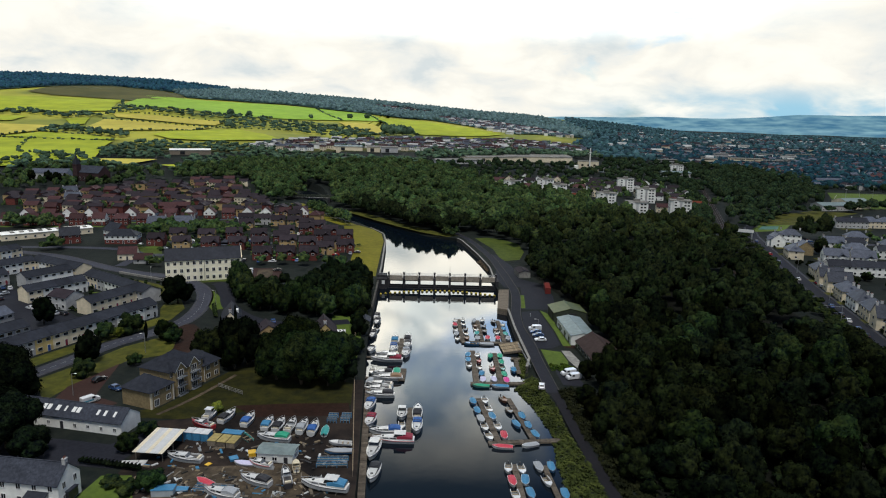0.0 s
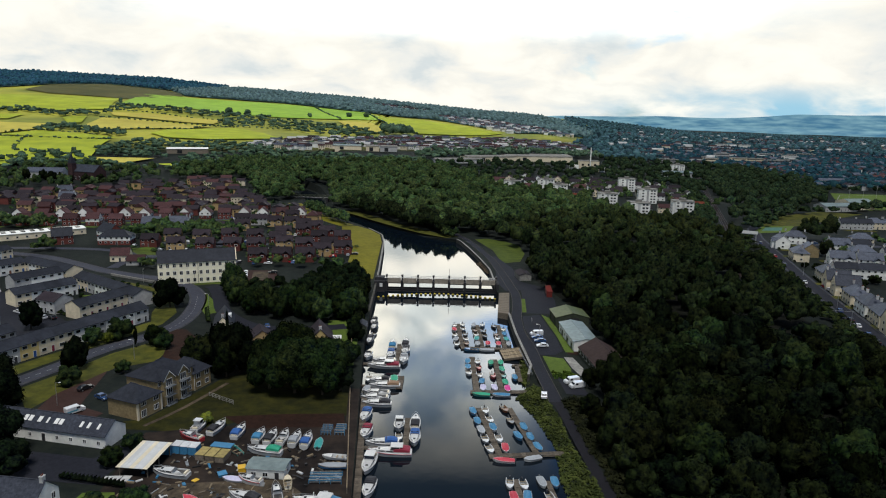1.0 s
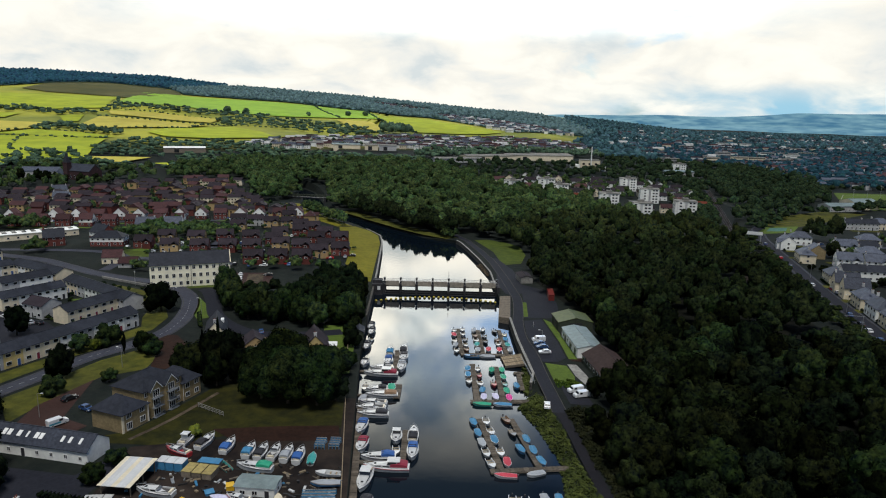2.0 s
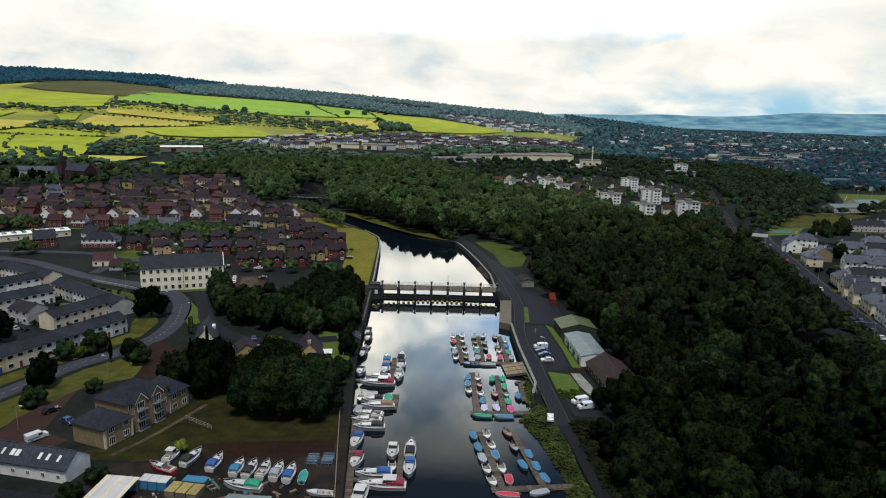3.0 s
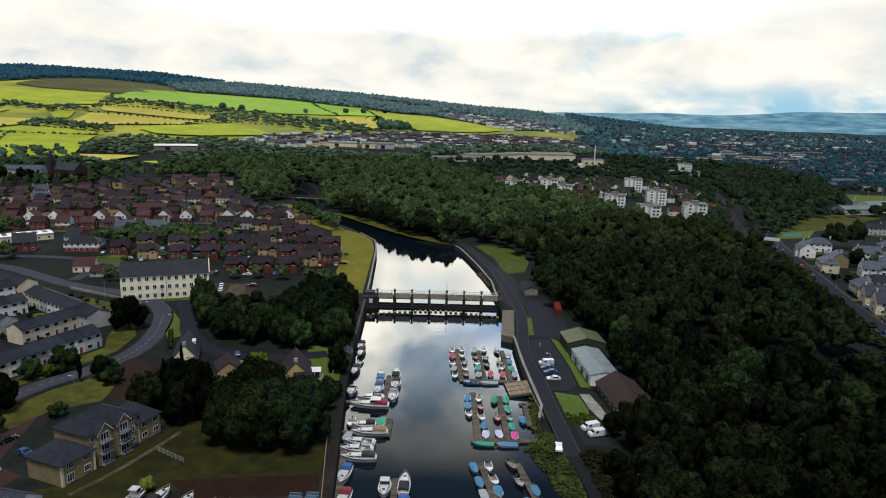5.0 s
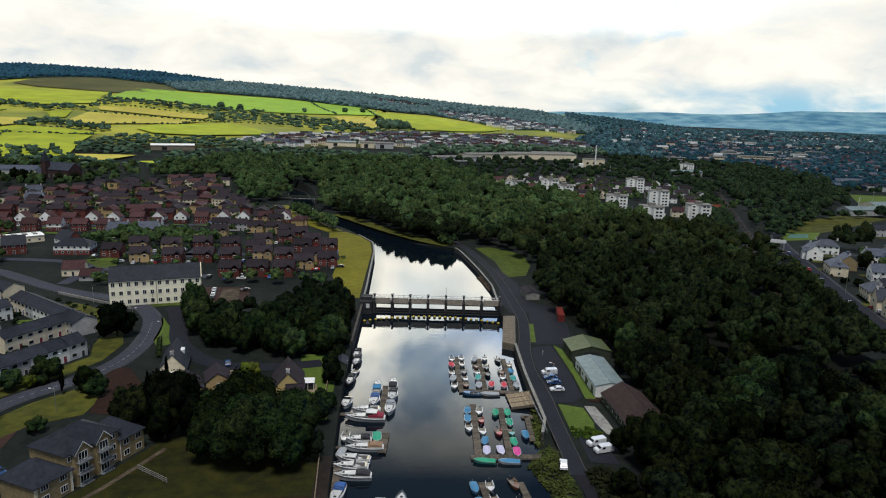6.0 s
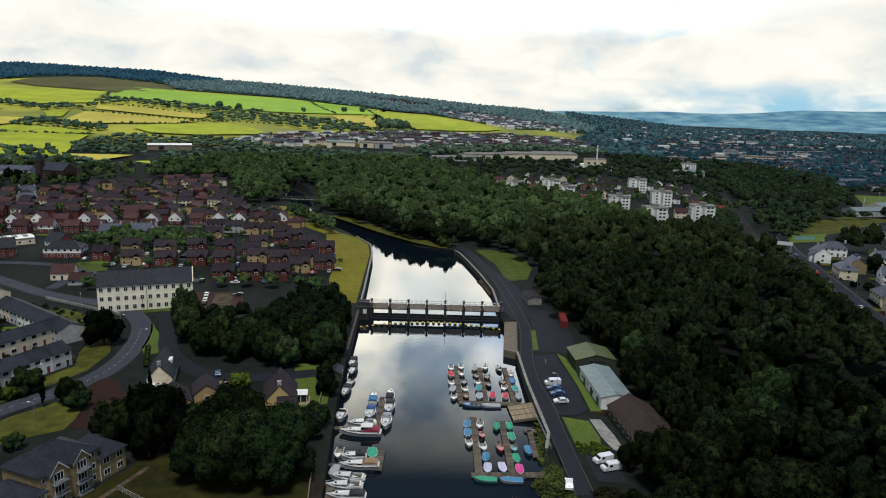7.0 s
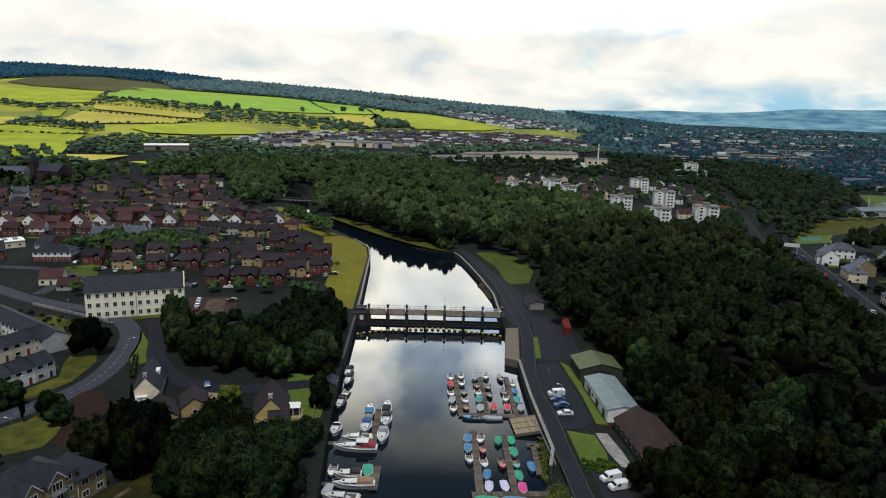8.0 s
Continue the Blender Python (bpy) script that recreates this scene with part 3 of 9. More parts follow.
def build_ground():
    ys = list(np.arange(-400, 90, 35)) + list(np.arange(90, 480, 4.0)) + list(np.arange(480, 800, 6.5)) + list(np.geomspace(800, 5600, 90))
    s = [0.0, 0.06, 0.8, 2.0, 4.0, 7.0, 11.0] + list(np.geomspace(15, 4800, 62))
    w = [0.15, 0.3, 0.5, 0.7, 0.85]
    rows = []
    for y in ys:
        xl, xr = interp(LEFT_BANK, y), interp(RIGHT_BANK, y)
        dry = smooth(690, 760, y)
        row = []
        for d in reversed(s):
            x = xl - d
            row.append((x, y, land(x, y) if d else -3 + dry * 9))
        for k in w:
            x = xl + (xr - xl) * k
            row.append((x, y, -3 + dry * (land(x, y) + 3)))
        natural = 1 - smooth(200, 212, y) + smooth(440, 470, y)
        for d in s:
            x = xr + d
            z = land(x, y)
            if d == 0:
                z = -3 + dry * 9
            elif d < 7 and natural > 0:
                z = z * (1 - natural) + natural * min(z, -0.4 + 0.42 * d)
            row.append((x, y, z))
        rows.append(row)
    n = len(rows[0])
    v = np.array([p for r in rows for p in r], np.float32)
    i, j = np.meshgrid(np.arange(len(rows) - 1), np.arange(n - 1), indexing="ij")
    a = (i * n + j).ravel()
    q = np.stack([a, a + 1, a + n + 1, a + n], 1)
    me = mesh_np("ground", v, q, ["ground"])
    me.polygons.foreach_set("use_smooth", [False] * len(me.polygons))
    return tagged(new("ground", me), "rough olive-green grassland with hillside behind the town", "ground", kind="structure")


def drape(name, pts, material, label, category, lift=0.06, step=6.0, z=None):
    """A sheet over the ground inside an outline (convex or nearly so)."""
    bm = bmesh.new()
    ring = []
    for k, p in enumerate(pts):
        q = pts[(k + 1) % len(pts)]
        m = max(1, int(math.dist(p, q) / step))
        ring += [(p[0] + (q[0] - p[0]) * i / m, p[1] + (q[1] - p[1]) * i / m) for i in range(m)]
    vs = [bm.verts.new((x, y, 0)) for x, y in ring]
    bm.faces.new(vs)
    bmesh.ops.triangulate(bm, faces=bm.faces[:])
    for _ in range(6):
        long = [e for e in bm.edges if e.calc_length() > step * 1.6 and len(e.link_faces) == 2]
        if not long or len(bm.faces) > 4000:
            break
        bmesh.ops.subdivide_edges(bm, edges=long, cuts=1)
        bmesh.ops.triangulate(bm, faces=bm.faces[:])
    for v in bm.verts:
        v.co.z = (land(v.co.x, v.co.y) if z is None else z) + lift
    bmesh.ops.recalc_face_normals(bm, faces=bm.faces[:])
    me = bpy.data.meshes.new(name)
    bm.to_mesh(me)
    bm.free()
    if len(me.polygons) and sum(p.normal.z for p in me.polygons) < 0:
        me.flip_normals()
    for m in mats_of(material):
        me.materials.append(m)
    return tagged(new(name, me), label, category, kind="structure")


def spline(pts, step=3.0):
    """A smooth line through the points."""
    out = []
    p = [pts[0], *pts, pts[-1]]
    for k in range(1, len(p) - 2):
        a, b, c, d = (Vector((*q[:2], 0)) for q in p[k - 1:k + 3])
        m = max(1, int((c - b).length / step))
        for i in range(m):
            t = i / m
            out.append(0.5 * (2 * b + (c - a) * t + (2 * a - 5 * b + 4 * c - d) * t * t + (3 * b - a - 3 * c + d) * t ** 3))
    out.append(Vector((*pts[-1][:2], 0)))
    return out


def ribbon(name, pts, width, material, label, category, lift=0.08, step=3.0, kerb=0.0, kind="structure", offset=0.0, dash=0):
    """A strip of road, path or paint along a line; kerb: height of its edging stones."""
    line = spline(pts, step)
    b = Build()
    rows = []
    for k, p in enumerate(line):
        t = (line[min(k + 1, len(line) - 1)] - line[max(k - 1, 0)]).normalized()
        nrm = Vector((t.y, -t.x, 0))
        row = []
        for side in (-0.5, 0.5):
            q = p + nrm * (side * width + offset)
            row.append((q.x, q.y, land(q.x, q.y) + lift))
        rows.append(row)
    for k in range(len(rows) - 1):
        if dash and (k // dash) % 2:
            continue
        b.add([rows[k][0], rows[k][1], rows[k + 1][1], rows[k + 1][0]], [(0, 1, 2, 3)])
    ob = tagged(new(name, b.mesh(name, mats_of(material))), label, category, kind=kind)
    if kerb:
        for side in (0, 1):
            kb = Build()
            rings = []
            for k, r in enumerate(rows):
                a, c = Vector(r[side]), Vector(r[1 - side])
                o = (a - c).normalized() * 0.18
                rings.append([a, a + Vector((0, 0, kerb)), a + o + Vector((0, 0, kerb)), a + o - Vector((0, 0, 0.1))])
            kb.loft(rings)
            part("kerb", kb, "quay", ob)
    return ob


build_ground()
water = Build()
ws = [y for y in np.arange(-400, 300, 20)] + [300, 316]
for y0, y1 in zip(ws, ws[1:]):
    water.add([(interp(LEFT_BANK, y0) - 1, y0, 0), (interp(RIGHT_BANK, y0) + 8, y0, 0), (interp(RIGHT_BANK, y1) + 8, y1, 0), (interp(LEFT_BANK, y1) - 1, y1, 0)], [(0, 1, 2, 3)])
wm = bpy.data.materials.new("river_water")
wm.use_nodes = True
_n, _l = wm.node_tree.nodes, wm.node_tree.links
_b = _n["Principled BSDF"]
_b.inputs["Base Color"].default_value = (0.003, 0.006, 0.010, 1)
_b.inputs["Roughness"].default_value, _b.inputs["IOR"].default_value = 0.03, 1.33
_b.inputs["Specular IOR Level"].default_value = 0.5
_g = _n.new("ShaderNodeNewGeometry")
_t = _n.new("ShaderNodeTexNoise")
_t.inputs["Scale"].default_value, _t.inputs["Detail"].default_value = 0.45, 3.0
_l.new(_g.outputs["Position"], _t.inputs["Vector"])
_p = _n.new("ShaderNodeBump")
_p.inputs["Strength"].default_value, _p.inputs["Distance"].default_value = 0.05, 0.15
_l.new(_t.outputs[0], _p.inputs["Height"])
_s = _n.new("ShaderNodeSeparateXYZ")
_l.new(_g.outputs["Position"], _s.inputs[0])
_r = _n.new("ShaderNodeMapRange")           # the outflow below the gates is ruffled
_r.inputs[1].default_value, _r.inputs[2].default_value, _r.inputs[3].default_value, _r.inputs[4].default_value = 262.0, 330.0, 0.028, 0.10
_l.new(_s.outputs[1], _r.inputs[0])
_l.new(_r.outputs[0], _p.inputs["Strength"])
_l.new(_p.outputs[0], _b.inputs["Normal"])
tagged(new("water", water.mesh("water", [wm])), "calm dark river water below the barrage", "water", kind="structure")
upper = Build()
ws = [316, 320] + [y for y in np.arange(330, 761, 10)]
for y0, y1 in zip(ws, ws[1:]):
    upper.add([(interp(LEFT_BANK, y0) - 1, y0, 0.5), (interp(RIGHT_BANK, y0) + 2, y0, 0.5), (interp(RIGHT_BANK, y1) + 2, y1, 0.5), (interp(LEFT_BANK, y1) - 1, y1, 0.5)], [(0, 1, 2, 3)])
tagged(new("water", upper.mesh("water", [wm])), "calm dark river water held above the barrage", "water", kind="structure")

# ---- houses ----
WINDOW = {}


def window_meshes(w, h, bars=1):
    key = (w, h, bars)
    if key not in WINDOW:
        t = 0.09
        def ring(y, i):
            return [(-w / 2 + i, y, i), (w / 2 - i, y, i), (w / 2 - i, y, h - i), (-w / 2 + i, y, h - i)]
        f = Build().loft([ring(0, 0), ring(-0.10, 0), ring(-0.10, t), ring(-0.03, t)], caps=False)
        p = Build().box(-w / 2 + t * 0.8, -0.05, t * 0.8, w / 2 - t * 0.8, -0.02, h - t * 0.8)
        mu = Build().box(-0.04, -0.085, t, 0.04, -0.045, h - t)
        WINDOW[key] = (f.mesh("window", mats_of("frame")), p.mesh("pane", mats_of("glass")), mu.mesh("mullion", mats_of("frame")))
    return WINDOW[key]


def window(parent, x, y, z, turn, w=1.3, h=1.25, bars=1, plain=False):
    if plain:
        if (w, h) not in WINDOW:
            WINDOW[w, h] = Build().box(-w / 2, -0.07, 0, w / 2, 0, h).box(-w / 2 + 0.11, -0.10, 0.11, w / 2 - 0.11, -0.07, h - 0.11, 1).mesh("window", mats_of(["frame", "glass"]))
        ob = part("window", WINDOW[w, h], None, parent)
        ob.matrix_basis = pose(x, y, z, 0, 0, turn)
        return ob
    f, p, mu = window_meshes(w, h, bars)
    ob = part("window", f, None, parent)
    ob.matrix_basis = pose(x, y, z, 0, 0, turn)
    part("pane", p, None, ob)
    for k in range(bars):
        part("mullion", mu, None, ob).location.x = -w / 2 + w * (k + 1) / (bars + 1)
    return ob


def door(parent, x, y, turn, material="tarp_navy", w=0.95, h=2.05, z=0.05):
    b = Build().box(-w / 2, -0.06, 0, w / 2, 0, h)
    b.box(-w / 2 - 0.08, -0.09, 0, -w / 2, 0.0, h + 0.08, 1).box(w / 2, -0.09, 0, w / 2 + 0.08, 0.0, h + 0.08, 1).box(-w / 2, -0.09, h, w / 2, 0, h + 0.08, 1)
    ob = part("door", b, [material, "frame"], parent)
    ob.matrix_basis = pose(x, y, z, 0, 0, turn)
    return ob


def roof_build(w, d, eh, rh, style, over=0.35, thick=0.16):
    """A roof skin with thickness and eaves; gable or hip, ridge along x."""
    b = Build()
    x0, x1, y0, y1 = -w / 2 - over, w / 2 + over, -d / 2 - over, d / 2 + over
    drop = over * rh / (d / 2)
    ze, zr = eh - drop, eh + rh
    if style == "hip":
        ins = min(w / 2 - 0.2, (d / 2 + over) * 0.95)
        top = [(x0, y0, ze), (x1, y0, ze), (x1, y1, ze), (x0, y1, ze), (x0 + ins, 0, zr), (x1 - ins, 0, zr)]
        faces = [(0, 1, 5, 4), (1, 2, 5), (2, 3, 4, 5), (3, 0, 4)]
    else:
        over_x = 0.15
        x0, x1 = -w / 2 - over_x, w / 2 + over_x
        top = [(x0, y0, ze), (x1, y0, ze), (x1, y1, ze), (x0, y1, ze), (x0, 0, zr), (x1, 0, zr)]
        faces = [(0, 1, 5, 4), (2, 3, 4, 5)]
    low = [(x, y, z - thick) for x, y, z in top]
    n = len(top)
    edge = [(0, 1), (1, 2), (2, 3), (3, 0)] if style == "hip" else [(0, 1), (2, 3), (1, 5), (5, 2), (3, 4), (4, 0)]
    b.add(top + low, faces + [tuple(i + n for i in reversed(f)) for f in faces] + [(a, a + n, c + n, c) for a, c in edge])
    if style == "gable":
        b.box(x0, -0.12, zr - 0.03, x1, 0.12, zr + 0.09)
    else:
        b.box(top[4][0], -0.12, zr - 0.03, top[5][0], 0.12, zr + 0.09)
    return b


def wall_build(w, d, eh, rh, style):
    b = Build().box(-w / 2, -d / 2, -1.2, w / 2, d / 2, eh)
    if style == "gable":
        b.v, b.f, b.m = [], [], []
        z = eh + rh - 0.17
        b.add([(-w / 2, -d / 2, -1.2), (w / 2, -d / 2, -1.2), (w / 2, d / 2, -1.2), (-w / 2, d / 2, -1.2),
               (-w / 2, -d / 2, eh - 0.15), (w / 2, -d / 2, eh - 0.15), (w / 2, d / 2, eh - 0.15), (-w / 2, d / 2, eh - 0.15), (-w / 2, 0, z), (w / 2, 0, z)],
              [(3, 2, 1, 0), (0, 1, 5, 4), (2, 3, 7, 6), (1, 2, 6, 9, 5), (3, 0, 4, 8, 7), (4, 5, 9, 8), (6, 7, 8, 9)])
    return b


def chimney(parent, x, y, z, h=1.6, material="brick_red"):
    b = Build().box(-0.35, -0.45, 0, 0.35, 0.45, h).box(-0.42, -0.52, h, 0.42, 0.52, h + 0.14)
    b.tube((0, -0.2, h + 0.14), (0, -0.2, h + 0.55), 0.13, 0.11, 6, 1).tube((0, 0.2, h + 0.14), (0, 0.2, h + 0.55), 0.13, 0.11, 6, 1)
    ob = part("chimney", b, [material, "tile_rust"], parent)
    ob.matrix_basis = pose(x, y, z)


def house(name, m, label, w=9, d=7.5, eh=5.0, rh=2.6, wall="brick_red", roof="tile_dark", style="gable", storeys=2, front=3, back=3, ends=0, stack=1,
          group="", upper=None, win=(1.3, 1.2), category="house", porch=False, doors=1, door_mat="gel_dark", plain=True):
    """A house with its roof, windows, doors and chimneys, its long side along local x and its front to local -y."""
    h = thing(name, m, label, category, group)
    part("wall", wall_build(w, d, eh, rh, style), wall, h)
    if upper:
        part("upper_wall", Build().box(-w / 2 - 0.03, -d / 2 - 0.03, eh * 0.5, w / 2 + 0.03, d / 2 + 0.03, eh - 0.12), upper, h)
    part("roof", roof_build(w, d, eh, rh, style), roof, h)
    sh = eh / storeys
    m3, far_off = h.matrix_world.to_3x3(), h.matrix_world.translation.y > 330

    def hidden(nx, ny):
        return far_off and (m3 @ Vector((nx, ny, 0))).y > 0.5
    for s in range(storeys):
        z = s * sh + min(0.95, sh * 0.36)
        gap = 0.03 if upper and s else 0
        for n, y, turn in ((front, -d / 2 - gap, 0), (back, d / 2 + gap, 180)):
            if hidden(0, y):
                continue
            for k in range(n):
                x = -w / 2 + w * (k + 0.5) / n
                if s == 0 and turn == 0 and doors and k == n // 2:
                    continue
                window(h, x, y, z, turn, *win, plain=plain)
        for k in range(ends):
            y = -d / 2 + d * (k + 0.5) / ends
            if not hidden(1, 0):
                window(h, w / 2 + gap, y, z, 90, *win, plain=plain)
            if not hidden(-1, 0):
                window(h, -w / 2 - gap, y, z, -90, *win, plain=plain)
    if doors:
        door(h, -w / 2 + w * (front // 2 + 0.5) / max(front, 1), -d / 2, 0, door_mat)
    if porch:
        x = -w / 2 + w * (front // 2 + 0.5) / max(front, 1)
        b = Build().box(x - 1.1, -d / 2 - 1.4, 2.35, x + 1.1, -d / 2 - 0.1, 2.5)
        b.box(x - 1.05, -d / 2 - 1.35, 0, x - 0.95, -d / 2 - 1.25, 2.35).box(x + 0.95, -d / 2 - 1.35, 0, x + 1.05, -d / 2 - 1.25, 2.35)
        part("porch", b, "frame", h)
    for k in range(stack):
        chimney(h, (w / 2 - 0.6) * (1 if k else -1), 0, eh + rh - 0.6, 1.4, wall if wall.startswith("brick") else "harl_grey")
    return h


def on(x, y, turn=0, dz=0.0):
    return pose(x, y, land(x, y) + dz, 0, 0, turn)


# ---- trees ----
def crown_np(rng, detail, big, knobs, leaves, size, wide=1.0, tall=1.0, lift=0.55, cone=0.0, low=-0.75):
    """A crown of about unit radius: large boughs, knobs of foliage on them, and leaf sprays all over; its foot stays open."""
    ico = bmesh.new()
    bmesh.ops.create_icosphere(ico, subdivisions=detail, radius=1.0)
    q = np.array([v.co for v in ico.verts])
    q /= np.linalg.norm(q, axis=1, keepdims=True)
    it = np.array([[v.index for v in f.verts] for f in ico.faces])
    ico.free()
    C, R = [np.zeros(3)], [0.54]

    def reach(d):
        c, r = np.array(C), np.array(R)
        qc = d @ c.T
        k = r * r - (c * c).sum(1) + qc * qc
        return np.where(k > 0, qc + np.sqrt(np.maximum(k, 0)), 0.3).max(1)

    def ball(n, lo):
        d = []
        for k in range(n):
            u = lo + (1 - lo) * (k + rng.uniform(0.1, 0.9)) / n
            a = k * 2.39996 + rng.uniform(-0.5, 0.5)
            w = math.sqrt(max(0.0, 1 - u * u))
            d.append((w * math.cos(a), w * math.sin(a), u))
        return np.array(d)
    for d in ball(big, -0.8):
        C.append(d * rng.uniform(0.48, 0.68))
        R.append(rng.uniform(0.26, 0.40))
    if knobs:
        kd = ball(knobs, -0.8)
        kr = reach(kd)
        for d, r in zip(kd, kr):
            C.append(d * (r - rng.uniform(0.0, 0.09)))
            R.append(rng.uniform(0.07, 0.14))
    rad = reach(q) * (1 + 0.032 * rng.standard_normal(len(q)))
    top = np.percentile(rad, 98)
    v = q * (rad / top)[:, None]
    keep = (v[it][:, :, 2].mean(1) > low)
    V, T = [v], [it[keep]]
    if leaves:
        d = rng.standard_normal((leaves, 3))
        d /= np.linalg.norm(d, axis=1, keepdims=True)
        d[:, 2] = np.where(d[:, 2] < -0.55, -d[:, 2], d[:, 2])
        o = d * (reach(d) / top * rng.uniform(0.96, 1.09, leaves))[:, None]
        e = rng.standard_normal((leaves, 3))
        e /= np.linalg.norm(e, axis=1, keepdims=True)
        t1 = np.cross(d, e)
        t1 /= np.linalg.norm(t1, axis=1, keepdims=True) + 1e-6
        t2 = np.cross(d + 0.8 * e, t1)
        t2 /= np.linalg.norm(t2, axis=1, keepdims=True) + 1e-6
        s = size * rng.uniform(0.55, 1.4, (leaves, 1))
        V.append(np.stack([o - t1 * s, o - t2 * s * 0.65, o + t1 * s, o + t2 * s * 0.65], 1).reshape(-1, 3))
        k = np.arange(leaves)[:, None] * 4 + len(v)
        T += [k + [[0, 1, 2]], k + [[0, 2, 3]]]
    v = np.concatenate(V)
    slim = wide * (1 - cone * np.clip(v[:, 2:] * 0.5 + 0.5, 0, 1))
    v = v * np.concatenate([slim, slim, np.full_like(slim, 0.85 * tall)], 1)
    v[:, 2] += lift + 0.45
    return v, np.concatenate(T)


RNG = np.random.default_rng(7)
CROWN = [crown_np(RNG, 4, RNG.integers(7, 12), 60, 640, 0.050, wide=RNG.uniform(0.95, 1.1), tall=t, lift=0.30) for t in (1.0, 1.08, 0.95, 1.12, 1.0)]
CROWN_BIG = [crown_np(RNG, 4, 14, 120, 4600, 0.030, tall=t, lift=0.32) for t in (1.0, 1.06)]
CROWN_TALL = [crown_np(RNG, 4, 6, 60, 700, 0.05, wide=0.6, tall=1.7, lift=1.0, cone=0.55) for _ in range(2)]
CROWN_MID = [crown_np(RNG, 4, n, 40, 330, 0.056, tall=t, low=-0.35) for n, t in ((6, 1.0), (9, 1.12), (5, 0.9), (11, 1.0))]
CROWN_LOW = [crown_np(RNG, 3, n, 20, 90, 0.085, tall=t, low=-0.3) for n, t in ((5, 1.0), (8, 1.15), (4, 0.9))]
CROWN_COPSE = [crown_np(RNG, 2, n, 12, 60, 0.13, tall=t, low=-0.3) for n, t in ((5, 1.0), (7, 1.15), (4, 0.9))]
CROWN_FAR = [crown_np(RNG, 2, 4, 5, 0, 0.22, tall=t, low=-0.3) for t in (1.0, 1.2)]
CROWN_TINY = [crown_np(RNG, 1, 3, 0, 0, 0.2, tall=t, low=-0.3) for t in (0.9, 1.1, 1.3, 1.6)]
CROWN_TUFT = [crown_np(RNG, 2, 4, 8, 34, 0.16, tall=t, low=-0.4) for t in (1.0, 1.2)]


def blades_np(rng, n):
    """A tuft of arching grass blades of about unit radius."""
    a, f = rng.uniform(0, 6.28, n), rng.uniform(0, 6.28, n)
    o = np.stack([np.cos(a), np.sin(a), np.zeros(n)], 1) * rng.uniform(0, 0.75, (n, 1))
    tip = o + np.stack([np.cos(f) * 0.55, np.sin(f) * 0.55, rng.uniform(0.5, 1.25, n)], 1)
    side = np.stack([-np.sin(f), np.cos(f), np.zeros(n)], 1) * rng.uniform(0.1, 0.22, (n, 1))
    mid = (o + tip) * 0.5 + (0, 0, 0.25)
    v = np.stack([o - side, o + side, mid + side, mid - side, tip], 1).reshape(-1, 3)
    v[:, 2] += 0.35
    k = np.arange(n)[:, None] * 5
    return v, np.concatenate([k + [[0, 1, 2]], k + [[0, 2, 3]], k + [[3, 2, 4]]])


BLADES = blades_np(RNG, 22)


def trunk_build(rng, h=1.0, r=0.05):
    b = Build()
    b.tube((0, 0, -0.15), (0.01, 0.0, 0.28 * h), r * 1.25, r * 0.95, 7).tube((0.01, 0, 0.28 * h), (0.0, 0.02, 0.95 * h), r * 0.95, r * 0.45, 6)
    for k in range(5):
        a = k * 1.26 + rng.uniform(0, 0.5)
        z = (0.38 + 0.1 * k) * h
        b.tube((0, 0, z), (0.5 * math.cos(a), 0.5 * math.sin(a), z + 0.32 * h), r * 0.5, r * 0.16, 5)
    return b


TRUNK = [trunk_build(RNG).mesh("trunk", mats_of("bark")) for _ in range(2)]
CROWN_MESH = {}


def tree(x, y, r, h=None, leaf="oak", label="", shape=None, name="tree", group="", z=None):
    """A broad tree of crown radius r and height h on the ground."""
    h = h or r * 2.3
    rng = random.Random(int(x * 13 + y * 7))
    k = rng.randrange(5) if shape is None else shape
    tall = shape == "tall"
    if tall:
        k = rng.randrange(2)
    big_one = not tall and r >= 7.0
    if big_one:
        k = k % 2
    key = (tall, big_one, k, leaf)
    if key not in CROWN_MESH:
        v, t = (CROWN_TALL if tall else CROWN_BIG if big_one else CROWN)[k]
        CROWN_MESH[key] = mesh_np("crown", v, t, [LEAF[leaf]])
    top = 2.9 if tall else 1.85
    ob = thing(name, pose(x, y, land(x, y) if z is None else z, 0, 0, rng.uniform(0, 360)), label or "broadleaved tree in full dark green leaf", "tree", group)
    ob.scale = (r, r, h / top)
    part("trunk", TRUNK[k % 2], None, ob)
    part("crown", CROWN_MESH[key], None, ob)
    return ob


def woods(name, spots, bank, leaf, label, kind="stuff"):
    """Many trees joined into one mesh. spots: x, y, radius, height."""
    V, T, base = [], [], 0
    rng = np.random.default_rng(len(spots))
    for x, y, r, h in spots:
        v, t = bank[rng.integers(len(bank))]
        a = rng.uniform(0, 6.28)
        c, s = math.cos(a), math.sin(a)
        w = np.stack([(v[:, 0] * c - v[:, 1] * s) * r + x, (v[:, 0] * s + v[:, 1] * c) * r + y, v[:, 2] * h / 1.85 + land(x, y)], 1)
        V.append(w)
        T.append(t + base)
        base += len(v)
    return tagged(new(name, mesh_np(name, np.concatenate(V), np.concatenate(T), [LEAF[leaf]])), label, "woodland", kind=kind)


def inside(poly, x, y):
    c = False
    for (x0, y0), (x1, y1) in zip(poly, poly[1:] + poly[:1]):
        if (y0 > y) != (y1 > y) and x < (x1 - x0) * (y - y0) / (y1 - y0) + x0:
            c = not c
    return c


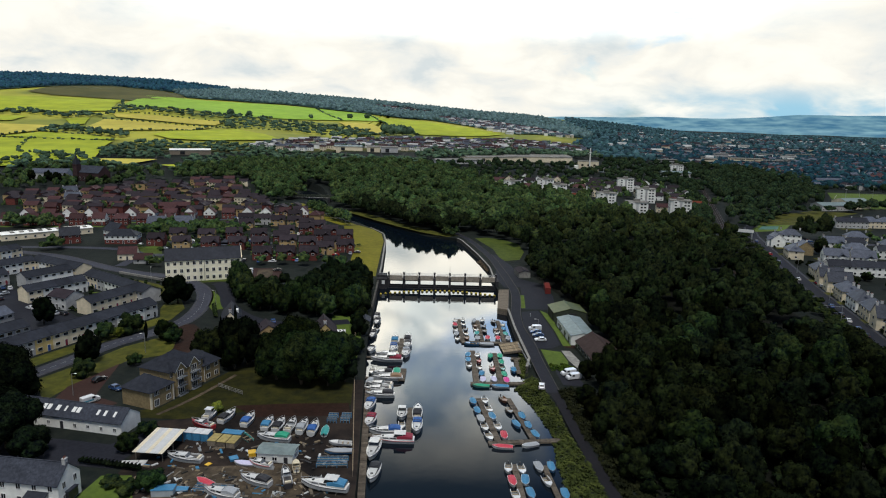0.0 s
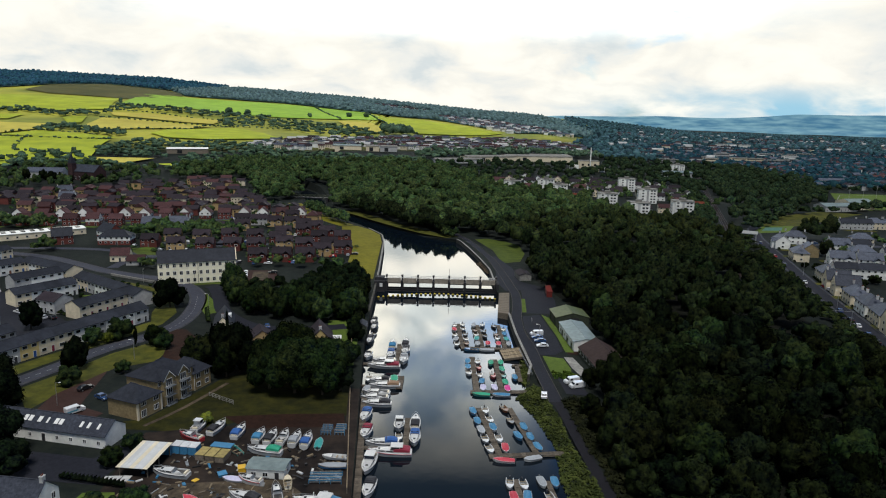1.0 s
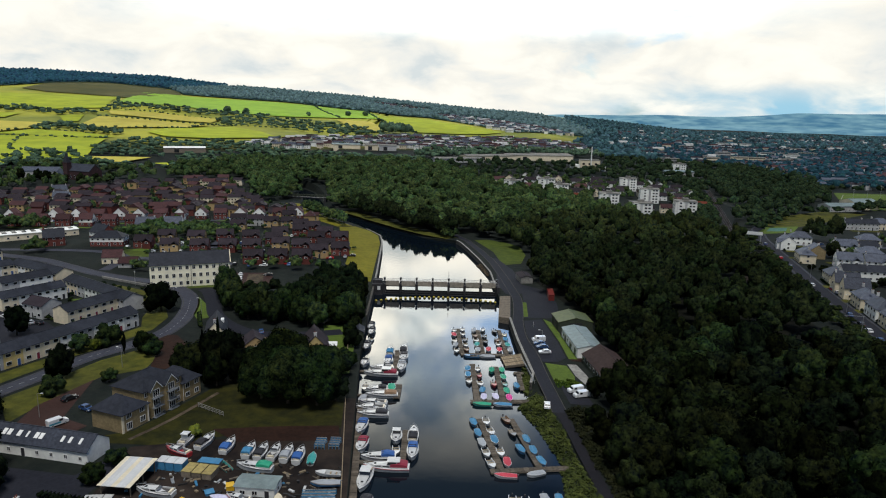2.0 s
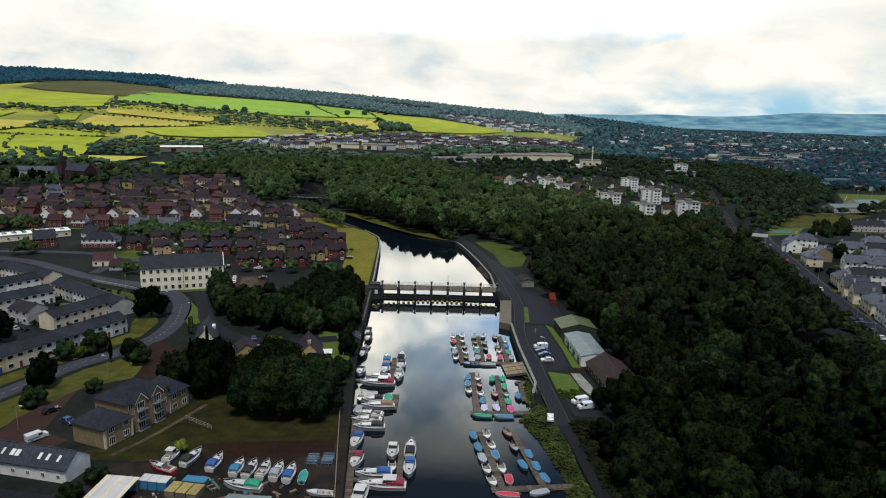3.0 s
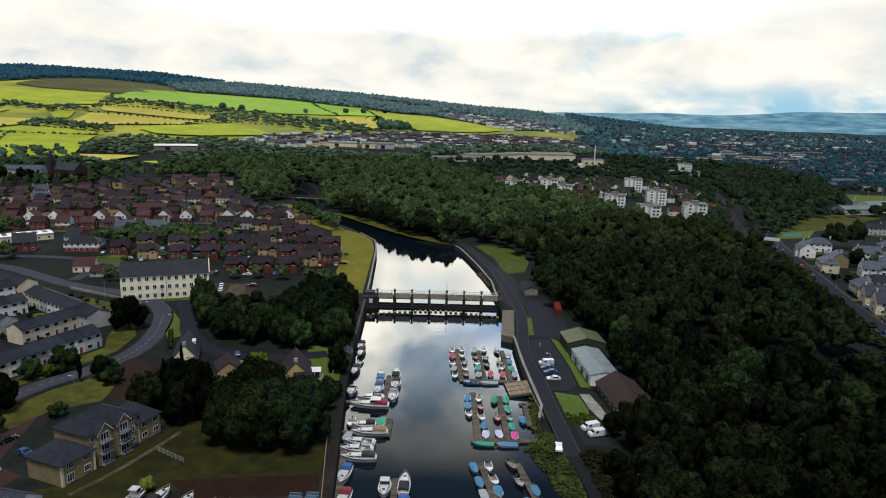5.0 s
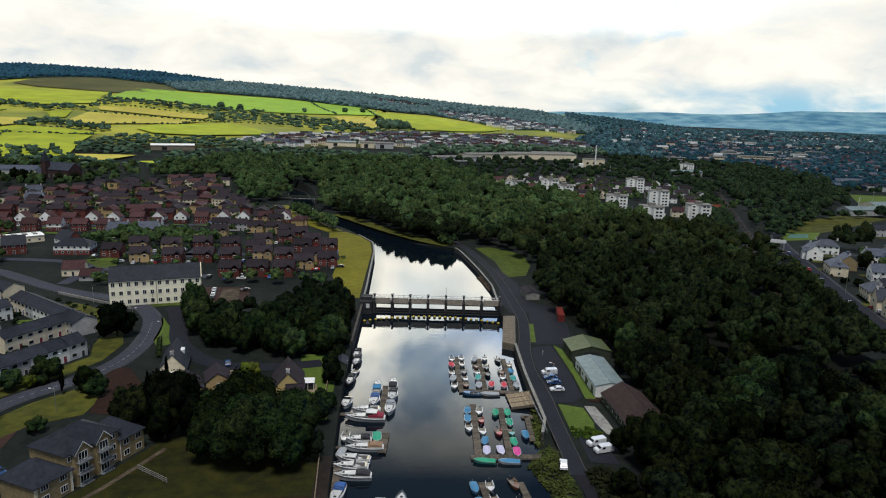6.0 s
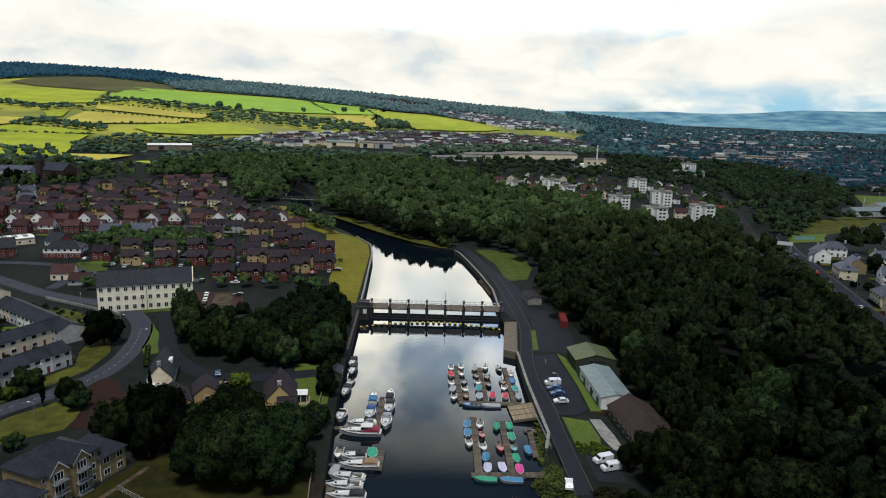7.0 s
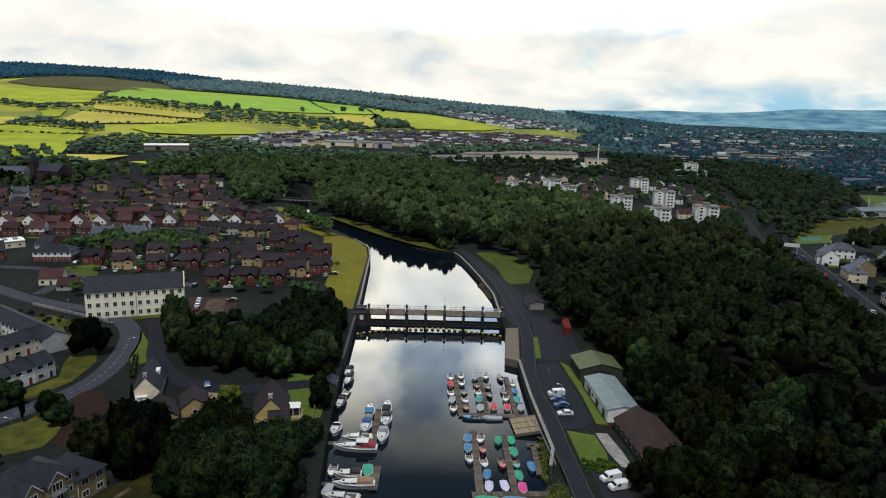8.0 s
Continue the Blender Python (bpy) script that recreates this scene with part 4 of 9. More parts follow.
def scatter(poly, gap, seed, jitter=0.4, avoid=()):
    rng = random.Random(seed)
    xs, ys = [p[0] for p in poly], [p[1] for p in poly]
    out = []
    y, row = min(ys), 0
    while y < max(ys):
        x = min(xs) + (gap / 2 if row % 2 else 0)
        while x < max(xs):
            px, py = x + rng.uniform(-jitter, jitter) * gap, y + rng.uniform(-jitter, jitter) * gap
            if inside(poly, px, py) and not any(inside(a, px, py) for a in avoid):
                out.append((px, py))
            x += gap
        y += gap * 0.87
        row += 1
    return out

# ---- the near wood east of the river road ----
WOOD = [(47, 128), (44, 150), (41, 172), (44, 188), (51, 196), (60, 204), (65, 220), (63, 245), (60, 262), (56, 285), (50, 305), (42, 330), (46, 352), (49, 374), (49, 396), (37, 436),
        (27, 456), (42, 474), (90, 520), (150, 520), (185, 495), (188, 440), (176, 385), (160, 330), (150, 290), (142, 240), (140, 190), (142, 130), (120, 100), (60, 95)]
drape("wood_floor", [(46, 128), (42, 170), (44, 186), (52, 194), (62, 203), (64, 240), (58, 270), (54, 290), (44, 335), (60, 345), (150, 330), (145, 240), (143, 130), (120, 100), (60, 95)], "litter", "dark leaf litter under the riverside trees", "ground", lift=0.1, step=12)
spots = scatter(WOOD, 9.8, 3, 0.5)
rng = random.Random(5)
spots.sort(key=lambda p: math.hypot(p[0] - 20, p[1] - 60))


def stature(x, y):
    """Tall and low stands: crown radius and height."""
    k = 0.5 + 0.9 * noise.noise((x / 28, y / 28, 4.0)) + rng.uniform(-0.25, 0.25)
    k = min(1, max(0, k))
    return 3.6 + 2.6 * k + rng.uniform(-0.6, 0.9), 8.0 + 8.5 * k + rng.uniform(-2.4, 3.4)


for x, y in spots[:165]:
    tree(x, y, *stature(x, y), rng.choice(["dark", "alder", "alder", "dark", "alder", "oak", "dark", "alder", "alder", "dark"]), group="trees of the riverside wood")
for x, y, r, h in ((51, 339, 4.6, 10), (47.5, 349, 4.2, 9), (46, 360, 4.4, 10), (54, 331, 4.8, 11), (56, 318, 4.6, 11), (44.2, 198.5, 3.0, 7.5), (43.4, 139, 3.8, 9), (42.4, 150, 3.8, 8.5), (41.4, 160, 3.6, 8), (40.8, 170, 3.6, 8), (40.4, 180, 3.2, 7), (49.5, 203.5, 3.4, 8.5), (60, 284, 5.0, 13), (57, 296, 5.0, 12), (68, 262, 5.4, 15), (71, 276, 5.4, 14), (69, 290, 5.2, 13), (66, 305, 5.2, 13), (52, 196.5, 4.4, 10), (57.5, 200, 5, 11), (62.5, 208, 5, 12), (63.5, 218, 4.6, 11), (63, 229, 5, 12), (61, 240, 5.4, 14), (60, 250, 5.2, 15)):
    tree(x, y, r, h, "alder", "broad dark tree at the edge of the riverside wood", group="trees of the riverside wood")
for x, y, r, h in ((62.5, 263, 5.2, 15), (63, 273, 5.6, 14.5), (88, 300, 6, 15), (104, 262, 6, 16), (92, 232, 6, 16), (120, 318, 6, 15), (74, 208, 5.6, 15), (110, 206, 5.6, 15)):
    tree(x, y, r, h, "oak", "fresher green broadleaved tree in the riverside wood", group="trees of the riverside wood")
under = [(x, y, rng.uniform(1.8, 3.2), rng.uniform(2.0, 3.8)) for x, y in scatter([(45, 128), (42, 165), (44, 186), (60, 196), (110, 196), (120, 105), (58, 96)], 5.2, 6, 0.5)]
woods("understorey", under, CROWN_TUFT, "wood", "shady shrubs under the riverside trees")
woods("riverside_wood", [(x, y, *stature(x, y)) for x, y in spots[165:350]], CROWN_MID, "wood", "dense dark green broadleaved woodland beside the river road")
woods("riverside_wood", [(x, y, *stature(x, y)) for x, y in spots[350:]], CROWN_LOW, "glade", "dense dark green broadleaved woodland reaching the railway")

# ---- river walls, roads and surfaces ----
def bank_wall(name, table, y0, y1, side, top, label, thick=0.6, low=-3.0, cap="concrete"):
    b, c = Build(), Build()
    ys = list(np.arange(y0, y1, 4.0)) + [y1]
    rb, rc = [], []
    for y in ys:
        x = interp(table, y)
        z = land(x + side * 3, y) + top
        o = side * thick
        rb.append([(x - side * 0.12, y, low), (x - side * 0.04, y, z), (x + o, y, z), (x + o, y, low)])
        rc.append([(x - side * 0.14, y, z), (x - side * 0.14, y, z + 0.22), (x + o + side * 0.1, y, z + 0.22), (x + o + side * 0.1, y, z)])
    b.loft(rb)
    ob = tagged(new(name, b.mesh(name, mats_of("quay"))), label, "wall", kind="structure")
    if cap:
        c.loft(rc)
        part("coping", c, cap, ob)
    return ob


bank_wall("wall_quay_west", LEFT_BANK, 268, 314, -1, 0.3, "stained stone river wall beside the barrage pool", cap="quay")
bank_wall("wall_river_west", LEFT_BANK, 319, 470, -1, 0.25, "pale coped river wall round the lawn")
bank_wall("wall_quay_east", RIGHT_BANK, 206, 273, 1, 0.7, "stained concrete quay wall below the river road")
bank_wall("wall_river_east", RIGHT_BANK, 319, 440, 1, 0.5, "curved concrete river wall above the barrage")

LANE = [(44, 60), (41, 100), (37.8, 130), (36.6, 140), (35.3, 152.2), (34.8, 158.6), (34.2, 165.5), (33.7, 174.1), (33.0, 182.4), (32.2, 190), (31.9, 196)]
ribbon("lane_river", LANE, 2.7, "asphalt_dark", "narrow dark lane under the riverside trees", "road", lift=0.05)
ROAD = [(32.3, 187), (31.7, 197), (30.7, 214), (30.0, 232), (28.2, 250), (28.6, 268), (30.4, 285), (31.6, 304), (30.6, 320), (28.6, 345), (23.8, 387), (13.4, 437), (8, 452), (4, 464)]
ribbon("road_river", ROAD, 3.9, "asphalt", "narrow worn asphalt road along the quay", "road", kerb=0.10)
drape("road_widening", [(25.5, 350), (24.4, 330), (27.2, 312), (29, 310), (36.4, 314), (36.5, 330), (35, 360), (28, 390), (22, 392)], "asphalt", "wide asphalt apron beside the barrage", "road", lift=0.1)
drape("car_park_quay", [(31.2, 271), (38.6, 273.6), (41.0, 246), (41.2, 230), (37.8, 226), (32.4, 225.7), (31.6, 236), (30.4, 255)], "asphalt", "small dark asphalt car park beside the quay road", "car park", lift=0.12)
drape("yard_asphalt", [(35.6, 331), (47.4, 319), (48.6, 298), (47.2, 283), (42.8, 275.6), (31.8, 275.6), (33.4, 290), (34.6, 306)], "asphalt", "dark asphalt yard behind the road", "yard", lift=0.06)
drape("verge_yard", [(33.6, 298), (35.2, 298), (33.6, 276.8), (31.8, 276.6)], "turf", "narrow grass strip between road and yard", "lawn", lift=0.14)
drape("lawn_boathouse", [(33.4, 225), (40.2, 222.8), (41.2, 213.5), (40.4, 208), (34.2, 208)], "turf", "small mown lawn with clipped edge", "lawn", lift=0.09)
drape("verge_boathouse", [(39.4, 274), (42.0, 270), (43.2, 257), (43.3, 252), (45.0, 229), (42.0, 229), (41.6, 246)], "turf", "grass verge between car park and sheds", "lawn", lift=0.13)
drape("lawn_bend", [(30.5, 372), (41, 377), (46, 400), (45, 426), (36, 440), (26, 447), (17.5, 444), (27.5, 407)], "turf_bright", "bright mown grass beside the road bend", "lawn", lift=0.07)
drape("path_boathouse", [(40.6, 224), (43.6, 224), (45.2, 215), (46, 206), (43.2, 207.5), (41.6, 214)], "concrete", "pale concrete path to the clubhouse", "path", lift=0.13)
drape("verge_red", [(42.5, 231), (49, 229), (49, 226), (42.5, 227.5)], "red_earth", "patch of red gravel beside the clubhouse", "gravel", lift=0.11)
drape("car_bay", [(35.4, 206), (41.5, 205.5), (43, 192), (36.2, 193)], "asphalt", "rough parking bay beside the road", "car park", lift=0.09)

up = (447, 452, 458, 464, 475, 486, 498, 511, 525, 539, 556)
drape("verge_upper", [(interp(RIGHT_BANK, y) + 1.5, y) for y in up] + [(interp(RIGHT_BANK, y) + 9.5, y + 6) for y in reversed(up)], "lawn", "rough yellow-green grass along the upper river", "lawn", lift=0.08)
stones = Build()
rs = random.Random(52)
for k in range(120):
    t = rs.random()
    u = rs.random()
    x, y = 16.4 + 4.8 * t + u * 2.2, 377 - 24 * t
    a, b_, c_ = rs.uniform(0.25, 0.7), rs.uniform(0.25, 0.6), rs.uniform(0.2, 0.5)
    z = 0.5 + 1.3 * u
    stones.loft([[(x + a * p * f, y + b_ * q * f, z + zz) for p, q in ((-1, -0.5), (-0.4, -1), (0.6, -0.8), (1, 0.2), (0.3, 1), (-0.8, 0.7))] for zz, f in ((-0.4, 0.9), (c_ * 0.5, 1.0), (c_, 0.55))])
tagged(new("rubble_apron", stones.mesh("rubble_apron", mats_of("sand"))), "tan rubble apron below the river wall", "rubble", kind="stuff")

# the reed bank on the east shore
def tufts(name, spots, label, leaf, size):
    v, t = BLADES
    V, T, base = [], [], 0
    rng = np.random.default_rng(11)
    for x, y in spots:
        s = size * rng.uniform(0.4, 1.3)
        a = rng.uniform(0, 6.28)
        z = max(0.0, min(land(x, y), -0.4 + 0.42 * max(0, x - interp(RIGHT_BANK, y)))) if x > 0 else land(x, y)
        V.append(np.stack([(v[:, 0] * math.cos(a) - v[:, 1] * math.sin(a)) * s + x, (v[:, 0] * math.sin(a) + v[:, 1] * math.cos(a)) * s + y, (v[:, 2] - 0.4) * s * rng.uniform(0.35, 0.8) + z], 1))
        T.append(t + base)
        base += len(v)
    return tagged(new(name, mesh_np(name, np.concatenate(V), np.concatenate(T), [leaf])), label, "plants", kind="stuff")


M["reeds"] = mat("reed_leaves", (0.074, 0.090, 0.022), (0.030, 0.042, 0.012), 0.3, 0.9, 0.2, coarse=0.25, coarse_scale=0.15, island=0.18, spec=0.1)
# scrub colour darkened for the shade of the trees overhanging the lane
M["scrub"] = mat("scrub_leaves", (0.019, 0.021, 0.007), (0.006, 0.008, 0.003), 0.3, 0.9, 0.2, coarse=0.25, coarse_scale=0.15, island=0.18, spec=0.1)
shore = [(interp(RIGHT_BANK, y) + 0.3, y) for y in range(122, 206, 6)]
tufts("reed_bank", scatter(shore + [(28.2, 205), (28.8, 197), (29.6, 189), (31.4, 180), (32.4, 168), (33.2, 156), (34.8, 142), (36.2, 122)], 0.6, 21, 0.6), "rank yellow-green reeds and grass on the river bank", M["reeds"], 0.62)
tufts("verge_scrub", scatter([(39.6, 124), (38.2, 141), (36.6, 156), (35.5, 170), (34.4, 188), (40, 192), (44, 170), (47, 124)], 1.0, 22), "low olive scrub along the lane verge", M["scrub"], 1.0)
tufts("garden_scrub", scatter([(34.0, 211), (40.5, 209.8), (42.6, 207), (39, 204), (34.6, 204)], 0.9, 23), "flowering shrubs along the lawn edge", LEAF["lime"], 0.8)
tufts("slip_scrub", scatter([(24.6, 204), (28.6, 203), (28.4, 226), (26.0, 224)], 0.8, 24), "rank scrub at the foot of the quay wall", M["reeds"], 1.1)

# slipway and sloping timber landing
b = Build()
b.add([(21.4, 276, 2.48), (25.9, 273.4, 2.62), (29.0, 308, 2.62), (24.2, 307.6, 2.5), (21.4, 276, -2), (25.9, 273.4, -2), (29.0, 308, -2), (24.2, 307.6, -2)],
      [(0, 1, 2, 3), (0, 4, 5, 1), (1, 5, 6, 2), (2, 6, 7, 3), (3, 7, 4, 0)])
slip = tagged(new("slipway", b.mesh("slipway", mats_of("timber"))), "sloping stained concrete and timber fish pass apron", "slipway", kind="structure")
for k in range(13):
    t = k / 12
    x0, y0, x1, y1 = 21.5 + 2.8 * t, 276.2 + 31.2 * t, 25.8 + 3.1 * t, 273.9 + 33.7 * t
    part("joint_bar", Build().tube((x0, y0, 2.52), (x1, y1, 2.66), 0.07, n=4), "timber", slip)
part("kerb", Build().box(-0.15, 0, -0.3, 0.15, 34.4, 0.30), "concrete_dark", slip).matrix_basis = pose(26.05, 273.6, 2.5, 0, 0, -5.1)

ramp = thing("boat_ramp", pose(23.4, 230.6, 0.3, 0, 0, 6), "broad timber-boarded landing ramp against the quay", "ramp")
for k in range(10):
    t0 = -3.6 + k * 0.76
    part("board", Build().box(t0, -4.6, 0.25 + 0.10 * k, t0 + 0.74, 4.6, 0.37 + 0.10 * k), "timber_pale", ramp)
for y in (-4.6, -1.6, 1.6, 4.6):
    part("beam", Build().add([(-3.7, y - 0.12, -0.3), (4, y - 0.12, 0.6), (4, y + 0.12, 0.6), (-3.7, y + 0.12, -0.3), (-3.7, y - 0.12, 0.46), (4, y - 0.12, 1.42), (4, y + 0.12, 1.42), (-3.7, y + 0.12, 0.46)],
                              [(3, 2, 1, 0), (4, 5, 6, 7), (0, 1, 5, 4), (1, 2, 6, 5), (2, 3, 7, 6), (3, 0, 4, 7)]), "timber", ramp)

# ---- the barrage ----
BX0, BX1, BY = -33.4, 23.3, 317.5
bar = thing("barrage", pose(0, BY, 0, 0, 0, 0), "river barrage with concrete piers, steel gates and a grey parapet walkway", "barrage")
# sill takes the dark steel colour to carry the shade below the openings
part("sill", Build().box(BX0 - 1, -1.2, -3, BX1 + 1, 1.2, 0.9).box(BX0 + 3.5, -2.4, -3, BX1, -1.2, 0.16), "steel", bar)
span = (BX1 - (BX0 + 4.2)) / 7
for k in range(8):
    x = BX0 + 4.2 + span * k
    p = Build().box(x - 0.55, -2.6, -3, x + 0.55, 2.8, 5.1, bevel=0.12).box(x - 0.38, -0.6, 5.1, x + 0.38, 0.9, 7.3, bevel=0.1)
    pr = part("pier", p, "concrete_dark", bar)
    part("pier_cap", Build().box(x - 0.5, -0.75, 7.3, x + 0.5, 1.05, 7.6, bevel=0.06), "steel", pr)
    if k < 7:
        g = Build().box(x + 0.6, -0.25, 0.8, x + span - 0.6, 0.15, 1.7)
        for j in range(4):
            xx = x + 1.4 + (span - 2.8) * j / 3
            g.box(xx - 0.1, -0.45, 0.8, xx + 0.1, -0.25, 1.7)
        part("gate", g, "steel", bar)
        if k not in (2, 3):
            part("hood", Build().box(x + 0.55, -1.0, 3.5, x + span - 0.55, 1.1, 3.95), "steel", bar)
        plan = []
        for j in range(7):
            xx = x + 0.7 + (span - 1.4) * j / 6
            plan += [(xx - 0.09, -1.5), (xx - 0.06, -1.62), (xx + 0.06, -1.62), (xx + 0.09, -1.5)]
        plan = [(x + 0.55, -1.35), (x + 0.55, -1.5)] + plan + [(x + span - 0.55, -1.5), (x + span - 0.55, -1.35)]
        pan = Build().loft([[(px, py, z) for px, py in plan] for z in (4.0, 6.35)])
        part("parapet_panel", pan, "parapet", bar)
part("deck", Build().box(BX0, -1.45, 3.95, BX1, 1.6, 4.2), "quay", bar)
for y in (-1.42, 1.55):
    r = Build().tube((BX0, y, 6.7), (BX1, y, 6.7), 0.08, n=5).tube((BX0, y, 6.4), (BX1, y, 6.4), 0.05, n=4)
    for k in range(29):
        x = BX0 + (BX1 - BX0) * k / 28
        r.tube((x, y, 4.2), (x, y, 6.7), 0.05, n=4)
    part("handrail", r, "galv", bar)
b = Build().box(BX0 - 1.4, -4.4, -3, BX0 + 3.6, 2.6, 5.3, bevel=0.15).box(BX0 - 1.2, -2.2, 5.3, BX0 + 3.2, 2.2, 6.6)
part("control_house", b, "concrete_dark", bar)
part("gate_window", Build().box(BX0 + 1.2, -4.48, 2.6, BX0 + 2.6, -4.42, 4.4), "frame", bar)
part("wing_wall", Build().box(BX1, -4, -3, BX1 + 1.2, 3.5, 4.9, bevel=0.1), "concrete_dark", bar)
part("signal_mast", Build().tube((BX0 + 4.2 + span * 4, -0.9, 8.2), (BX0 + 4.2 + span * 4, -0.9, 11.2), 0.07, n=5), "steel", bar)

# boom of buoys
bm = bmesh.new()
bmesh.ops.create_icosphere(bm, subdivisions=2, radius=0.6)
bm_me = bpy.data.meshes.new("float")
bm.to_mesh(bm_me)
bm.free()
bm_me.materials.append(M["buoy"])
ring = Build()
ring.loft([[(r * math.cos(0.6283 * k), r * math.sin(0.6283 * k), z) for r, z in ((0.56, -0.07), (0.64, -0.07), (0.64, 0.07), (0.56, 0.07))] for k in range(11)], caps=False)
ring_me = ring.mesh("band", mats_of("rubber"))
for k in range(26):
    t = k / 25
    x = -31.6 + 53.6 * t
    y = 303.5 + 7.2 * (1 - (2 * t - 1.05) ** 2)
    o = thing("buoy", pose(x, y, 0.28), "round yellow boom buoy floating below the barrage", "buoy", "buoys of the boom")
    part("float", bm_me, None, o)
    part("band", ring_me, None, o)

# ---- pontoons ----
def pontoon(a, b, width, label, name="pontoon", group="pontoons", z=0.5, step=1.15):
    """A floating walkway of cross boards on floats from a to b."""
    a, b = Vector((*a, z)), Vector((*b, z))
    n = max(2, int((b - a).length / step))
    d = (b - a).normalized()
    ob = thing(name, Matrix.Translation(a) @ (d.to_track_quat("X", "Z").to_matrix().to_4x4()), label, "pontoon", group)
    L = (b - a).length
    for k in range(n):
        x0 = L * k / n
        part("board", Build().box(x0 + 0.02, -width / 2, -0.04 + 0.02 * (k % 2), x0 + L / n - 0.02, width / 2, 0.04 + 0.02 * (k % 3)), "jetty", ob)
    for y in (-width / 2 + 0.1, width / 2 - 0.1):
        part("edge_beam", Build().box(0, y - 0.09, -0.3, L, y + 0.09, -0.06), "timber", ob)
    for k in range(max(2, int(L / 5))):
        x0 = L * (k + 0.5) / max(2, int(L / 5))
        part("float", Build().box(x0 - 1.1, -width / 2 + 0.2, -0.75, x0 + 1.1, width / 2 - 0.2, -0.32, bevel=0.08), "steel", ob)
    return ob


W = "weathered grey boarded finger pontoon between small boats"
for a, b_, w in (((5.4, 236.9), (23.6, 236.9), 2.0), ((7.8, 197.4), (27.5, 198.6), 2.0), ((11.3, 158.2), (31.2, 160.8), 1.9)):
    pontoon(a, b_, w, "weathered grey boarded main pontoon reaching the east bank")
for a, b_, w in (((4.6, 265), (5.9, 238.0), 1.7), ((12.4, 264), (13.3, 238.0), 1.7), ((20.8, 264.5), (21.6, 238.0), 1.5), ((9.2, 227.5), (9.7, 198.5), 1.9), ((17.0, 225.5), (17.5, 199), 1.7),
                 ((24.1, 220.5), (24.0, 206.2), 1.5), ((9.9, 186), (13.9, 159.3), 1.7), ((18.7, 186.5), (23.3, 160.5), 1.6), ((16.9, 147.6), (17.8, 128), 1.5), ((24.2, 147.3), (26.2, 128), 1.3)):
    pontoon(a, b_, w, W)
pontoon((22.6, 220.5), (26.0, 220.5), 1.5, "short boarded cross pontoon by the quay wall")
for a, b_, w in (((-10.1, 178.2), (-9.7, 160.5), 1.5), ((-20.5, 161), (-9.5, 161), 1.3), ((-16.9, 239), (-16.5, 219.5), 1.8), ((-28.2, 218.9), (-15.6, 219.2), 1.2), ((-14.2, 208.5), (-14.2, 198), 2.0),
                 ((-26.6, 200.2), (-14.5, 200.2), 1.0)):
    pontoon(a, b_, w, "dark boarded jetty pontoon off the west bank")
pontoon((-24.0, 192), (-17.6, 126), 1.7, "long grey boarded quay walkway along the west bank", z=0.9)
drape("quay_strip", [(-28.2, 190), (-25.0, 190), (-19.4, 134), (-17.6, 110), (-21.5, 110), (-22.2, 134)], "yard", "trodden dark earth behind the quay", "ground", lift=0.09)

# ---- boats: bow along local +y, waterline at z = 0 ----
def hull_rings(L, W, depth, n=10, bow=0.55, sheer=0.25, draft=0.25):
    rings = []
    for k in range(n + 1):
        t = k / n
        y = -L / 2 + L * t
        f = 1.0 - max(0.0, (t - bow) / (1 - bow)) ** 2.2
        f *= 0.86 + 0.14 * min(1, t / 0.3)
        hw = max(0.03, W / 2 * f)
        top = depth + sheer * t * t
        keel = -draft + (draft + depth * 0.7) * max(0, (t - 0.8) / 0.2) ** 2
        rings.append((y, hw, top, keel))
    return rings


def hull_build(L, W, depth, deck=False, **kw):
    """An open shell with thickness and floor, or a decked hull."""
    b = Build()
    rr = hull_rings(L, W, depth, **kw)
    loops = []
    for y, hw, top, keel in rr:
        mid = keel + (top - keel) * 0.35
        out = [(-hw, y, top), (-hw * 0.86, y, mid), (0, y, keel), (hw * 0.86, y, mid), (hw, y, top)]
        if deck:
            loops.append(out + [(0, y, top + 0.08)])
        else:
            i = max(0.01, hw - 0.09)
            fl = keel + 0.22
            loops.append(out + [(i, y, top), (i * 0.78, y, fl), (-i * 0.78, y, fl), (-i, y, top)])
    return b.loft(loops)


def round_bow(pts, r):
    """One tube of square section along the points."""
    rings = []
    for k, p in enumerate(pts):
        a, c = Vector(pts[max(k - 1, 0)]), Vector(pts[min(k + 1, len(pts) - 1)])
        t = (c - a).normalized()
        side = t.cross(Vector((0, 0, 1)))
        side = side.normalized() if side.length > 0.1 else Vector((1, 0, 0))
        up = side.cross(t).normalized()
        rings.append([Vector(p) + side * r * u + up * r * v for u, v in ((-1, -1), (1, -1), (1, 1), (-1, 1))])
    return Build().loft(rings)


def rub_rail(L, W, depth, r=0.05, **kw):
    rr = hull_rings(L, W, depth, **kw)
    return round_bow([(-hw, y, top) for y, hw, top, _ in rr] + [(hw, y, top) for y, hw, top, _ in reversed(rr)], r)


